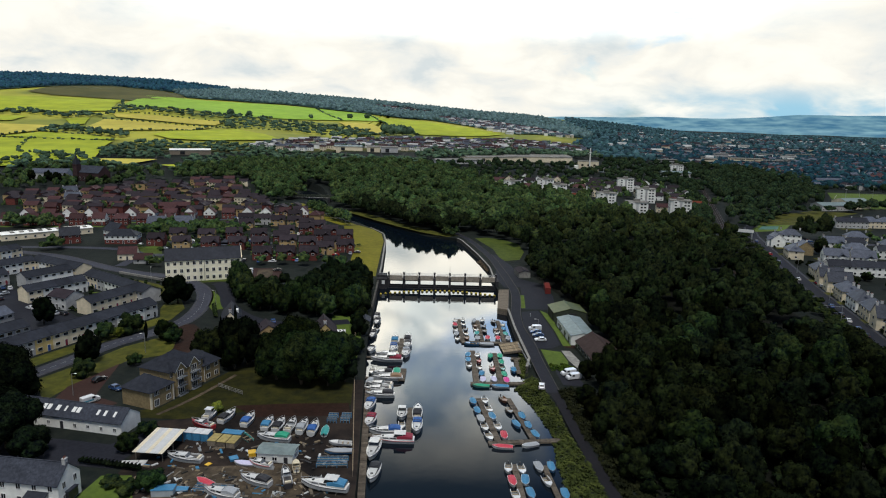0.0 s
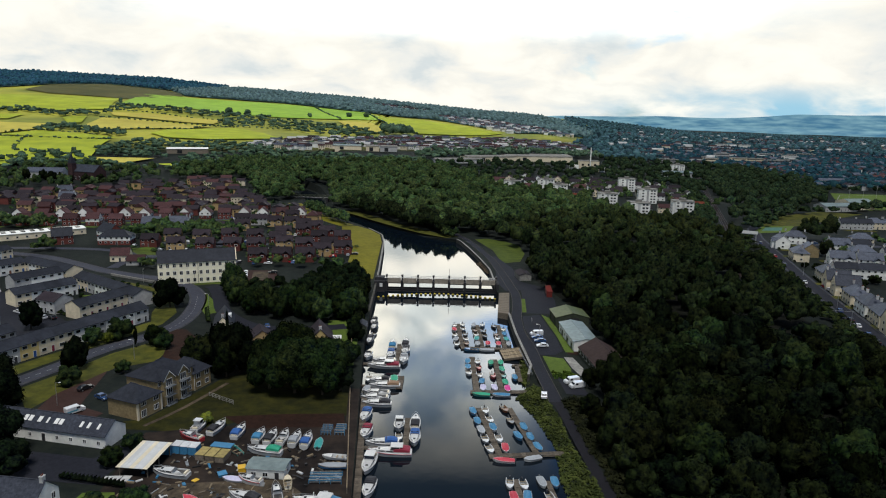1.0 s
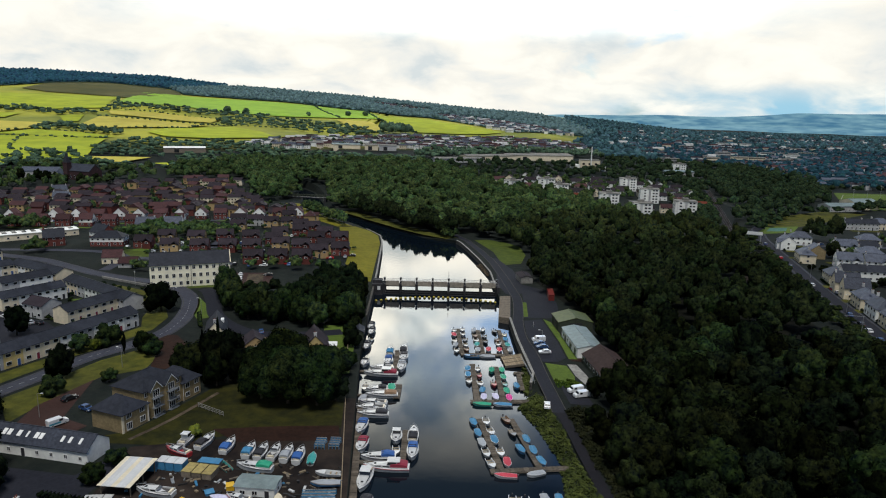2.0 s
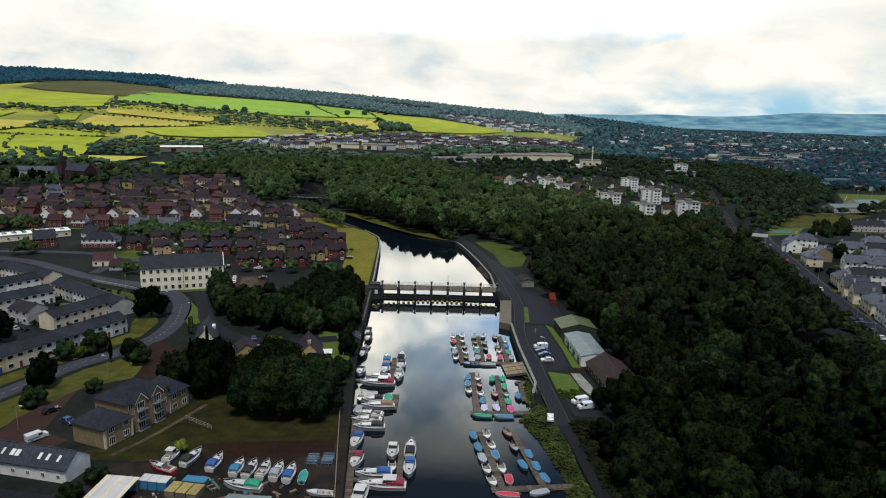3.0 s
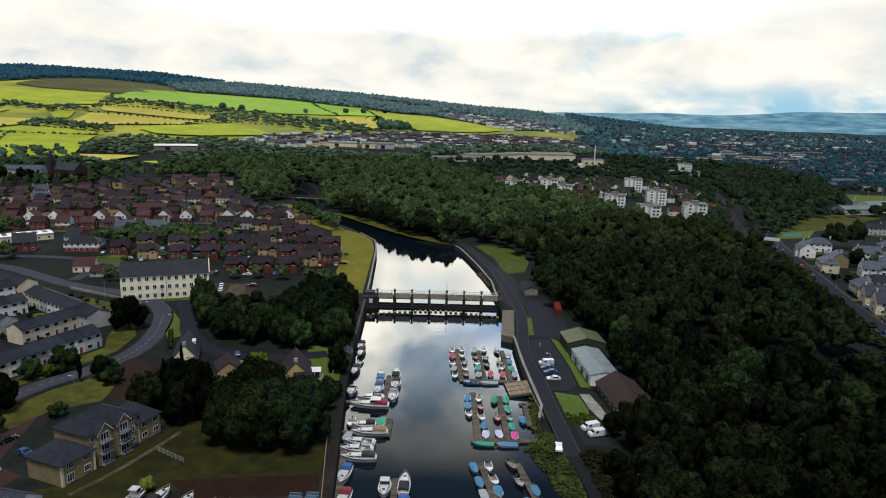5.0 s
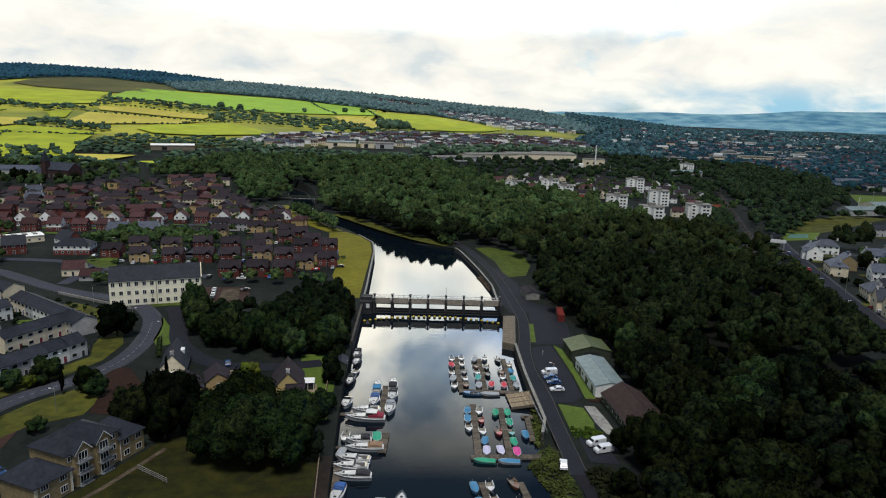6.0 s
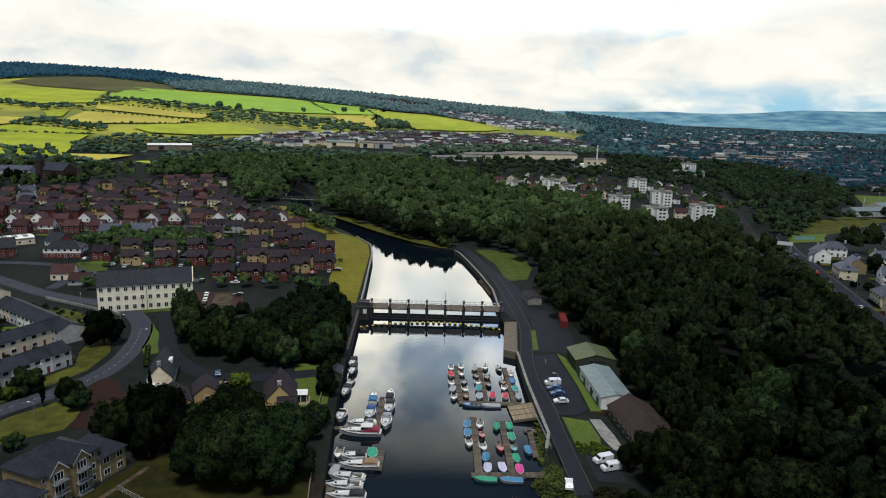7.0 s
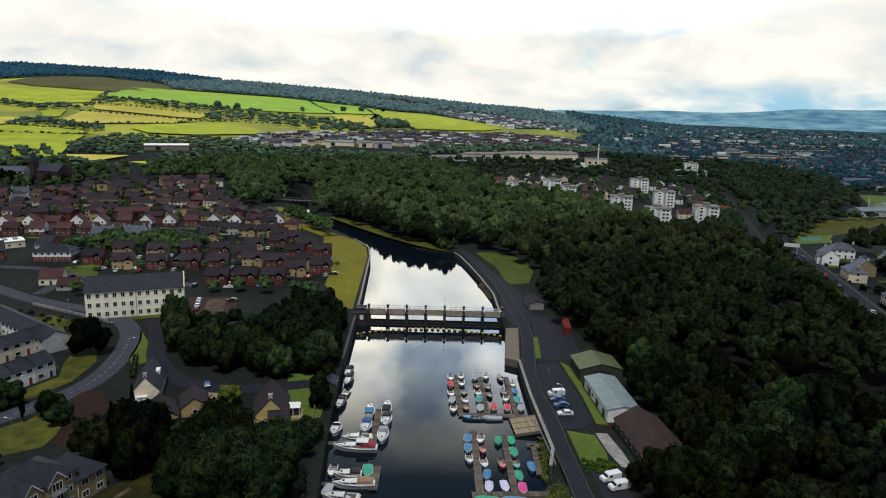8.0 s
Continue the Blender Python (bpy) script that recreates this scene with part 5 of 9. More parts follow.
def dinghy(hull="gel_white", cover=None, inner="deck", motor=True, L=4.8, W=1.85, name="dinghy", rail=None):
    """A small open fishing boat; cover: a tarpaulin stretched over it."""
    o = thing(name)
    part("hull", hull_build(L, W, 0.62), hull, o)
    part("rub_rail", rub_rail(L, W, 0.62), rail or ("gel_white" if hull == "gel_white" else "timber"), o)
    if cover:
        c = Build()
        loops = []
        for k, (y, hw, top, keel) in enumerate(hull_rings(L, W, 0.62)):
            ridge = 0.34 * (0.35 + math.sin(math.pi * min(1, (k + 0.8) / 9.5)))
            loops.append([(-hw * 1.03, y, top - 0.16), (-hw * 1.04, y, top + 0.03), (-hw * 0.5, y, top + ridge * 0.72 + 0.03 * (k % 2)), (0, y, top + ridge), (hw * 0.5, y, top + ridge * 0.72 + 0.03 * (k % 2)), (hw * 1.04, y, top + 0.03), (hw * 1.03, y, top - 0.16)])
        c.loft(loops)
        part("cover", c, cover, o)
    else:
        part("floor", Build().box(-W * 0.28, -L * 0.45, 0.0, W * 0.28, L * 0.25, 0.06), inner, o)
        for y in (-L * 0.34, -L * 0.1):
            part("thwart", Build().box(-W * 0.43, y - 0.15, 0.38, W * 0.43, y + 0.15, 0.44), "timber_pale", o)
        part("foredeck", Build().add([(-W * 0.45, L * 0.10, 0.80), (W * 0.45, L * 0.10, 0.80), (W * 0.33, L * 0.33, 0.88), (0, L * 0.485, 0.90), (-W * 0.33, L * 0.33, 0.88),
                                      (-W * 0.45, L * 0.10, 0.6), (W * 0.45, L * 0.10, 0.6), (0, L * 0.47, 0.7)], [(0, 1, 2, 3, 4), (0, 5, 6, 1), (1, 6, 7, 3, 2), (4, 3, 7, 5, 0)]), hull if hull != "gel_dark" else "tarp_grey", o)
    if motor:
        m = Build().box(-0.16, -L / 2 - 0.42, 0.55, 0.16, -L / 2 - 0.04, 1.0, bevel=0.06).box(-0.06, -L / 2 - 0.3, -0.4, 0.06, -L / 2 - 0.16, 0.55)
        part("outboard_motor", m, "gel_dark", o)
    return o


def cruiser(L=8.0, W=2.9, hull="gel_white", canopy=None, fly=False, name="cabin_cruiser", stripe=None, cabin=1.0):
    """A cabin boat with foredeck, glazed cabin, cockpit and canvas."""
    o = thing(name)
    d = 0.95
    kw = dict(n=12, bow=0.45, sheer=0.45, draft=0.4)
    part("hull", hull_build(L, W, d, deck=True, **kw), hull, o)
    part("rub_rail", rub_rail(L, W, d - 0.08, 0.06, **kw), stripe or "gel_dark", o)
    c0, c1 = -L * 0.10, L * 0.27
    zc = d + 0.1
    h = 0.62 * cabin
    trunk = Build().loft([[(-W * 0.40, c0, zc - 0.1), (W * 0.40, c0, zc - 0.1), (W * 0.30, c1, zc + 0.1), (W * 0.12, c1 + L * 0.10, zc + 0.2), (-W * 0.12, c1 + L * 0.10, zc + 0.2), (-W * 0.30, c1, zc + 0.1)],
                          [(-W * 0.35, c0, zc + h), (W * 0.35, c0, zc + h), (W * 0.25, c1, zc + h * 0.95), (W * 0.08, c1 + L * 0.05, zc + h * 0.7), (-W * 0.08, c1 + L * 0.05, zc + h * 0.7), (-W * 0.25, c1, zc + h * 0.95)]])
    cab = part("cabin", trunk, "gel_white", o)
    for s in (-1, 1):
        w = Build()
        for t0, t1 in ((0.06, 0.46), (0.54, 0.92)):
            y0, y1 = c0 + (c1 - c0) * t0, c0 + (c1 - c0) * t1
            x0, x1 = W * (0.385 - 0.10 * t0) + 0.02, W * (0.385 - 0.10 * t1) + 0.02
            w.add([(s * x0, y0, zc + h * 0.32), (s * x1, y1, zc + h * 0.42), (s * (x1 - 0.07), y1, zc + h * 0.82), (s * (x0 - 0.07), y0, zc + h * 0.85)], [(0, 1, 2, 3) if s > 0 else (3, 2, 1, 0)])
        part("side_window", w, "glass", cab)
    part("windscreen", Build().loft([[(-W * 0.36, c0 + 0.15, zc + h - 0.05), (W * 0.36, c0 + 0.15, zc + h - 0.05), (W * 0.36, c0 + 0.21, zc + h - 0.05), (-W * 0.36, c0 + 0.21, zc + h - 0.05)],
                                     [(-W * 0.32, c0 - 0.35, zc + h + 0.55), (W * 0.32, c0 - 0.35, zc + h + 0.55), (W * 0.32, c0 - 0.29, zc + h + 0.55), (-W * 0.32, c0 - 0.29, zc + h + 0.55)]]), "glass", o)
    # flat plate on the deck; the recess's shade is its dark colour
    part("cockpit", Build().box(-W * 0.36, -L * 0.46, d + 0.02, W * 0.36, c0 - 0.05, d + 0.1), "cockpit", o)
    for s in (-1, 1):
        part("coaming", Build().box(s * W * 0.40 - 0.07, -L * 0.47, d, s * W * 0.40 + 0.07, c0, d + 0.42, bevel=0.03), "gel_white", o)
    part("seat", Build().box(-W * 0.3, -L * 0.46, d + 0.1, W * 0.3, -L * 0.40, d + 0.5, bevel=0.04), "gel_cream", o)
    part("hatch", Build().box(-0.3, c1 - 0.6, zc + h * 0.93, 0.3, c1 - 0.1, zc + h + 0.04), "glass", o)
    if canopy:
        loops = []
        y0, y1 = -L * 0.46, c0 + 0.1
        for t in (0.0, 0.12, 0.55, 0.9, 1.0):
            y = y0 + (y1 - y0) * t
            k = math.sin(math.pi * (0.16 + 0.6 * t)) * (0.75 + 0.1 * fly)
            loops.append([(-W * 0.42, y, d + 0.35), (-W * 0.40, y, d + 0.35 + k), (-W * 0.2, y, d + 0.5 + k * 1.1), (W * 0.2, y, d + 0.5 + k * 1.1), (W * 0.40, y, d + 0.35 + k), (W * 0.42, y, d + 0.35)])
        part("canopy", Build().loft(loops), canopy, o)
    if fly:
        part("wheelhouse", Build().loft([[(-W * 0.36, c0 - L * 0.14, zc), (W * 0.36, c0 - L * 0.14, zc), (W * 0.36, c0 + L * 0.1, zc), (-W * 0.36, c0 + L * 0.1, zc)],
                                         [(-W * 0.32, c0 - L * 0.14, zc + 1.55), (W * 0.32, c0 - L * 0.14, zc + 1.55), (W * 0.30, c0 + L * 0.04, zc + 1.55), (-W * 0.30, c0 + L * 0.04, zc + 1.55)]]), "gel_white", o)
        part("wheelhouse_glazing", Build().loft([[(-W * 0.362, c0 - L * 0.12, zc + 0.8), (W * 0.362, c0 - L * 0.12, zc + 0.8), (W * 0.362, c0 + L * 0.083, zc + 0.8), (-W * 0.362, c0 + L * 0.083, zc + 0.8)],
                                                 [(-W * 0.335, c0 - L * 0.12, zc + 1.4), (W * 0.335, c0 - L * 0.12, zc + 1.4), (W * 0.325, c0 + L * 0.055, zc + 1.4), (-W * 0.325, c0 + L * 0.055, zc + 1.4)]]), "glass", o)
        part("roof", Build().box(-W * 0.37, c0 - L * 0.2, zc + 1.55, W * 0.37, c0 + L * 0.08, zc + 1.65, bevel=0.03), "gel_white", o)
    rr = hull_rings(L, W, d, **kw)[7:]
    left = [(-hw * 0.93, y, top + 0.5) for y, hw, top, _ in rr]
    right = [(hw * 0.93, y, top + 0.5) for y, hw, top, _ in reversed(rr)]
    rl = round_bow([(left[0][0], left[0][1] - 0.1, left[0][2] - 0.5)] + left + right + [(right[-1][0], right[-1][1] - 0.1, right[-1][2] - 0.5)], 0.03)
    part("bow_rail", rl, "galv", o)
    return o


PATTERN = {}
NOTE = dict(tarp_tan="tan", gel_white="white", gel_cream="cream", gel_blue="blue", gel_dark="dark", gel_red="red", gel_brown="brown varnished", gel_teal="teal", tarp_blue="blue", tarp_teal="teal", tarp_green="green",
            tarp_pink="pink", tarp_red="red", tarp_maroon="maroon", tarp_navy="navy blue", tarp_lilac="pale lilac", tarp_grey="grey", tarp_black="black")


def moor(kind, x, y, turn, z=0.0, where="moored at a pontoon", group="moored small boats", **kw):
    """Places a boat; alike boats share their meshes."""
    key = (kind, tuple(sorted((k, str(v)) for k, v in kw.items())))
    if kind == "dinghy":
        cov = kw.get("cover")
        label = f"small {NOTE[kw.get('hull', 'gel_white')]} fishing boat " + (f"under a {NOTE[cov]} cover" if cov else "with open thwarts") + f", {where}"
        if len(label.split()) > 12:
            label = label.replace("small ", "").replace(" pale", "")
        cat = "boat"
    else:
        cov = kw.get("canopy")
        label = f"{NOTE[kw.get('hull', 'gel_white')]} cabin cruiser " + (f"with {NOTE[cov]} canvas canopy" if cov else "with open cockpit") + f", {where}"
        cat = "motor boat"
    m = pose(x, y, z, 0, 0, turn)
    if key in PATTERN:
        o = copy_thing(PATTERN[key], m)
    else:
        o = (dinghy if kind == "dinghy" else cruiser)(**kw)
        o.matrix_basis = m
        PATTERN[key] = o
    return tagged(o, label, cat, group)


CODE = dict(w=("gel_white", None), b=("gel_white", "tarp_blue"), B=("gel_blue", "tarp_blue"), r=("gel_white", "tarp_red"), R=("gel_red", None), d=("gel_dark", None), D=("gel_dark", "tarp_grey"),
            t=("gel_teal", None), T=("gel_white", "tarp_teal"), g=("gel_white", "tarp_green"), G=("gel_teal", "tarp_green"), p=("gel_white", "tarp_pink"), l=("gel_white", "tarp_lilac"),
            c=("gel_cream", None), n=("gel_brown", None), u=("gel_blue", None), y=("gel_white", "tarp_grey"))


def row(codes, spots, turn=180, **kw):
    rng = random.Random(len(codes) * 31 + int(spots[0][0]))
    for c, (x, y) in zip(codes, spots):
        hull, cover = CODE[c]
        moor("dinghy", x, y, turn + rng.uniform(-7, 7), hull=hull, cover=cover, **kw)


row("wrwyw", [(3.2, 262.8), (3.2, 257.4), (3.3, 250.7), (3.6, 245.9), (4.0, 240.4)])
row("wwdwn", [(6.5, 263.9), (6.6, 258.5), (7.3, 251.9), (7.4, 246.3), (7.6, 241.6)])
row("ynwTy", [(10.9, 263.3), (11.2, 257.1), (11.4, 251.7), (11.5, 247.0), (11.6, 241.2)])
row("wddr", [(14.5, 264.4), (14.7, 256.4), (14.8, 250.6), (15.5, 241.8)])
row("dnwr", [(19.0, 263.0), (19.3, 252.6), (19.5, 248.1), (19.4, 241.7)])
row("cBTy", [(22.5, 258.8), (22.5, 253.3), (22.8, 247.1), (23.3, 241.9)])
row("uy", [(9.2, 235.2), (14.6, 235.2)], 90, L=5.6, W=2.0)
row("bbw", [(7.5, 222.8), (7.5, 217.8), (7.7, 212.8)])
row("wRwBl", [(10.9, 222.9), (11.1, 217.6), (11.2, 211.0), (11.6, 205.4), (11.8, 200.4)])
row("GRl", [(15.4, 222.0), (15.5, 210.8), (15.4, 200.8)])
row("GgtGp", [(18.8, 222.2), (18.9, 216.4), (18.9, 210.9), (19.1, 205.3), (19.4, 200.2)])
row("B", [(22.5, 209.4)])
row("Gb", [(11.0, 195.7), (17.0, 195.7)], 90, L=5.4, W=2.0)
row("BByww", [(8.2, 183.5), (9.2, 177.2), (10.0, 172.0), (10.8, 167.0), (11.7, 161.8)], 188)
row("wwbwr", [(11.7, 184.4), (12.6, 178.6), (13.3, 173.7), (14.4, 167.5), (15.7, 162.4)], 188)
row("ndB", [(17.3, 185.8), (18.4, 178.2), (19.7, 169.2)], 190)
row("BBB", [(21.7, 174.4), (22.8, 168.6), (24.2, 163.4)], 190)
row("r", [(14.8, 156.4)], 90, L=5.4)
row("y", [(22.0, 157.6)], 112)
row("wrw", [(15.4, 145.7), (15.9, 139.8), (16.1, 134.0)])
row("wbB", [(18.6, 145.3), (18.9, 140.3), (19.6, 134.8)])
row("yw", [(22.9, 146.6), (24.0, 140.2)], 185)
row("BB", [(25.9, 146.6), (27.3, 134.8)], 185)

Q = dict(group="moored cruisers")
moor("cruiser", -22.0, 178.6, 175, L=8.2, canopy="tarp_navy", where="at the quay walkway", **Q)
moor("cruiser", -20.6, 168.6, 175, L=7.4, canopy="tarp_maroon", where="at the quay walkway", **Q)
moor("cruiser", -17.9, 152.6, 175, L=10.0, W=3.3, fly=True, where="at the quay walkway", **Q)
moor("cruiser", -16.6, 141.6, 175, L=8.0, canopy="tarp_black", where="at the quay walkway", **Q)
moor("cruiser", -12.2, 173.2, 180, L=6.6, fly=True, where="moored beside a jetty", **Q)
moor("cruiser", -7.9, 175.6, 0, L=8.0, canopy="tarp_black", where="moored beside a jetty", **Q)
moor("cruiser", -7.6, 166.0, 180, L=8.0, canopy="tarp_navy", where="moored beside a jetty", **Q)
row("w", [(-11.8, 167.0)], 180)
moor("cruiser", -13.4, 158.6, 90, L=11.0, W=3.4, canopy="tarp_maroon", fly=True, stripe="gel_red", where="across the jetty head", **Q)
moor("cruiser", -15.8, 163.2, 95, L=8.6, canopy="tarp_navy", where="across the jetty", **Q)
for x, y, t, c, L in ((-18.7, 200.0, 94, "tarp_tan", 9.6), (-20.6, 203.8, 96, "tarp_black", 6.4), (-20.6, 194.4, 86, None, 8.2), (-20.8, 190.8, 92, None, 8.4), (-19.8, 186.8, 92, "tarp_black", 8.8)):
    moor("cruiser", x, y, t, L=L, canopy=c, where="against the bank", **Q)
row("g", [(-16.2, 205.9)], 180, L=5.6, W=2.3)
moor("cruiser", -19.4, 237.4, 0, L=7.0, canopy="tarp_blue", where="moored beside a jetty", **Q)
moor("cruiser", -19.3, 227.4, 180, L=7.4, canopy="tarp_navy", where="moored beside a jetty", **Q)
moor("cruiser", -14.8, 239.6, 0, L=7.6, canopy="tarp_black", where="moored beside a jetty", **Q)
moor("cruiser", -14.3, 231.4, 180, L=7.4, canopy="tarp_black", where="moored beside a jetty", **Q)
moor("cruiser", -14.4, 222.6, 180, L=8.0, canopy="tarp_grey", where="moored beside a jetty", **Q)
moor("cruiser", -20.6, 216.6, 90, L=11.0, W=3.4, canopy="tarp_maroon", fly=True, where="across the jetty foot", **Q)
moor("cruiser", -20.9, 221.4, 95, L=8.0, where="lying inside the jetty", **Q)
moor("cruiser", -27.0, 225.4, 178, L=6.8, where="under bank trees", **Q)
row("wDw", [(-24.4, 205.8), (-24.2, 197.2), (-27.9, 249.0)], 178, L=5.4, W=2.1, where="by the bank")
for x, y in ((-28.5, 257.6), (-28.3, 241.4), (-29.4, 264.0)):
    moor("cruiser", x, y, 178, L=8.5, W=2.6, hull="gel_dark", canopy="tarp_black", where="under bank trees", **Q)
moor("cruiser", -9.0, 126.5, 90, L=9.0, fly=True, where="moored at the jetty head", **Q)

# ---- vehicles ----
def car(paint_key="car_white", van=False, stripe=None):
    o = thing("van" if van else "car")
    L, W = (4.9, 1.85) if van else (4.3, 1.78)
    if van:
        prof = [(-L / 2, 0.35), (-L / 2, 1.85), (-L / 2 + 0.15, 1.98), (L * 0.18, 1.98), (L * 0.34, 1.25), (L / 2 - 0.1, 1.1), (L / 2, 0.8), (L / 2, 0.35)]
        glass = [(L * 0.195, 1.88), (L * 0.325, 1.3)]
    else:
        prof = [(-L / 2, 0.35), (-L / 2, 0.85), (-L / 2 + 0.15, 0.98), (-L * 0.40, 1.0), (-L * 0.28, 1.44), (L * 0.06, 1.46), (L * 0.22, 1.0), (L * 0.44, 0.86), (L / 2, 0.66), (L / 2, 0.35)]
        glass = None
    b = Build()
    rings = []
    for x, k in ((-W / 2, 0.96), (-W / 2 + 0.12, 1.0), (W / 2 - 0.12, 1.0), (W / 2, 0.96)):
        rings.append([(x * (0.86 if z > 1.2 and not van else 1), y * k, 0.35 + (z - 0.35) * k) for y, z in prof])
    b.loft(rings)
    part("body", b, paint_key, o)
    g = Build()
    if van:
        g.add([(-W * 0.44, glass[0][0] + 0.03, glass[0][1]), (W * 0.44, glass[0][0] + 0.03, glass[0][1]), (W * 0.46, glass[1][0] + 0.03, glass[1][1]), (-W * 0.46, glass[1][0] + 0.03, glass[1][1])], [(0, 3, 2, 1)])
        for s in (-1, 1):
            g.box(s * W / 2 - 0.01, L * 0.02, 1.2, s * W / 2 + 0.01, L * 0.2, 1.75)
    else:
        for s in (-1, 1):
            g.add([(s * W * 0.504, -L * 0.34, 1.03), (s * W * 0.504, L * 0.17, 1.03), (s * W * 0.452, L * 0.045, 1.38), (s * W * 0.452, -L * 0.27, 1.38)], [(0, 1, 2, 3) if s > 0 else (3, 2, 1, 0)])
        g.add([(-W * 0.42, L * 0.225, 1.03), (W * 0.42, L * 0.225, 1.03), (W * 0.39, L * 0.075, 1.44), (-W * 0.39, L * 0.075, 1.44)], [(0, 1, 2, 3)])
        g.add([(-W * 0.42, -L * 0.405, 1.04), (W * 0.42, -L * 0.405, 1.04), (W * 0.39, -L * 0.292, 1.42), (-W * 0.39, -L * 0.292, 1.42)], [(3, 2, 1, 0)])
    part("window", g, "glass", o)
    if stripe:
        part("stripe", Build().box(-W / 2 - 0.012, -L * 0.48, 0.7, W / 2 + 0.012, L * 0.1, 1.1), stripe, o)
    for x in (-W / 2 + 0.1, W / 2 - 0.1):
        for y in (-L * 0.3, L * 0.31):
            part("wheel", Build().tube((x - 0.1, y, 0.32), (x + 0.1, y, 0.32), 0.32, n=12).tube((x - 0.115, y, 0.32), (x + 0.115, y, 0.32), 0.19, n=8, mi=1), ["rubber", "galv"], o)
    for x in (-W * 0.36, W * 0.36):
        part("headlight", Build().box(x - 0.16, L / 2 - 0.07, 0.62, x + 0.16, L / 2 + 0.01, 0.76), "frame", o)
        part("tail_light", Build().box(x - 0.14, -L / 2 - 0.01, 0.7, x + 0.14, -L / 2 + 0.05, 0.85), "gel_red", o)
    return o


CARS = {}


def park(x, y, turn, paint_key="car_white", van=False, where="parked at the roadside", stripe=None, dz=0.12):
    key = (paint_key, van, stripe)
    m = on(x, y, turn, dz)
    if key in CARS:
        o = copy_thing(CARS[key], m)
    else:
        o = CARS[key] = car(paint_key, van, stripe)
        o.matrix_basis = m
    tone = M[paint_key].name.split("_")[0]
    return tagged(o, f"{tone} panel van {where}" if van else f"{tone} hatchback car {where}", "van" if van else "car", "parked vehicles")


# ---- west side surfaces ----
ROAD_W = [(-150, 120), (-134, 160), (-124.3, 186.9), (-119.0, 200.6), (-114.1, 214.4), (-106.1, 227.1), (-100.4, 241.0), (-101.0, 259.9), (-107.5, 283.1), (-119.8, 300.5), (-134.5, 310.3), (-150.7, 315.8),
          (-168.6, 323.9), (-190.3, 337.5), (-212.9, 350.8), (-250.2, 362)]
drape("lawn_verge_west", [(-141, 181), (-111.4, 246), (-116, 257), (-118.6, 270), (-138, 284), (-156, 297.5), (-147, 303), (-134, 296), (-121, 284), (-112.5, 270), (-106.5, 258), (-106, 243), (-111, 230), (-119.5, 214), (-124.5, 201), (-130, 187)], "lawn", "yellow-green grass verge beside the bending road", "lawn", lift=0.05)
drape("lawn_verge_east", [(-121, 182), (-114, 198), (-109, 212), (-99, 226), (-93, 222), (-92, 206), (-102, 199), (-108, 180), (-110, 168)], "lawn", "rough yellow-green grass between road and car park", "lawn", lift=0.05)
ribbon("pavement_west", ROAD_W[1:], 7.0, "asphalt_pale", "grey pavement along both sides of the road", "pavement", lift=0.07)
ribbon("road_west", ROAD_W, 5.4, "asphalt_pale", "grey asphalt road bending past the houses", "road", lift=0.10, kerb=0.08)
ribbon("road_marking", ROAD_W[2:9], 0.16, "line", "broken white centre line on the road", "road marking", lift=0.125, step=1.5, dash=1)
ribbon("lane", [(-108, 300), (-104.9, 296.9), (-97.2, 280.9), (-88.5, 260.6), (-74.2, 245), (-60.7, 240.8), (-48, 243), (-38, 247)], 6.0, "asphalt", "narrow dark lane under the trees", "road", lift=0.09)
drape("forecourt", [(-72, 236), (-66, 243), (-58, 238), (-60, 232), (-67, 231)], "timber_pale", "pale gravel forecourt beside the lane", "gravel", lift=0.08)
drape("green_island", [(-111, 287), (-105.5, 287.3), (-96, 273), (-90, 260.5), (-94.5, 256), (-97.6, 261), (-101.4, 268), (-104.5, 279)], "turf", "grass island beside the lane", "lawn", lift=0.07)
drape("lawn_mill", [(-130, 304), (-116, 300), (-109, 303), (-84, 308), (-86, 313), (-120, 315), (-134, 313)], "turf_bright", "strip of mown grass in front of the mill", "lawn", lift=0.045)
drape("red_path", [(-101, 237), (-95, 238), (-84, 224), (-83, 206), (-91, 207), (-95, 222)], "red_earth", "worn red blaes path sloping to the road", "path", lift=0.085)
drape("car_park_flats", [(-103, 197), (-98, 172), (-89.5, 168), (-92, 162), (-107, 162.5), (-109, 178)], "blocks", "red block-paved car park behind the flats", "car park", lift=0.08)
M["dull_lawn"] = mat("dull_lawn", (0.031, 0.030, 0.0055), (0.012, 0.0135, 0.004), 0.3, 0.95, 0.5, coarse=0.25, coarse_scale=0.05)
drape("lawn_flats", [(-90, 160), (-77, 166), (-66, 195), (-40, 206), (-29, 200), (-25.6, 172), (-50, 166), (-68, 159)], "dull_lawn", "dull olive lawn in front of the flats", "lawn", lift=0.05)
ribbon("path_flats", [(-76, 161.5), (-70.5, 172), (-64, 190)], 1.2, "sand", "narrow path along the flats", "path", lift=0.08)
drape("red_strip", [(-58, 168), (-27, 173), (-25.5, 165), (-50, 161.5)], "red_earth", "strip of bare red earth beside the boatyard", "ground", lift=0.08)
drape("boatyard_ground", [(-74, 158), (-50, 164), (-26, 166), (-22.4, 150), (-19, 110), (-70, 110)], "yard", "dark littered earth of the boatyard", "yard", lift=0.065)
drape("workshop_yard", [(-112, 150), (-80, 145), (-74, 156), (-72, 148), (-74, 134), (-112, 138)], "asphalt", "dark hard-standing beside the workshop", "yard", lift=0.055)
rw = Build()
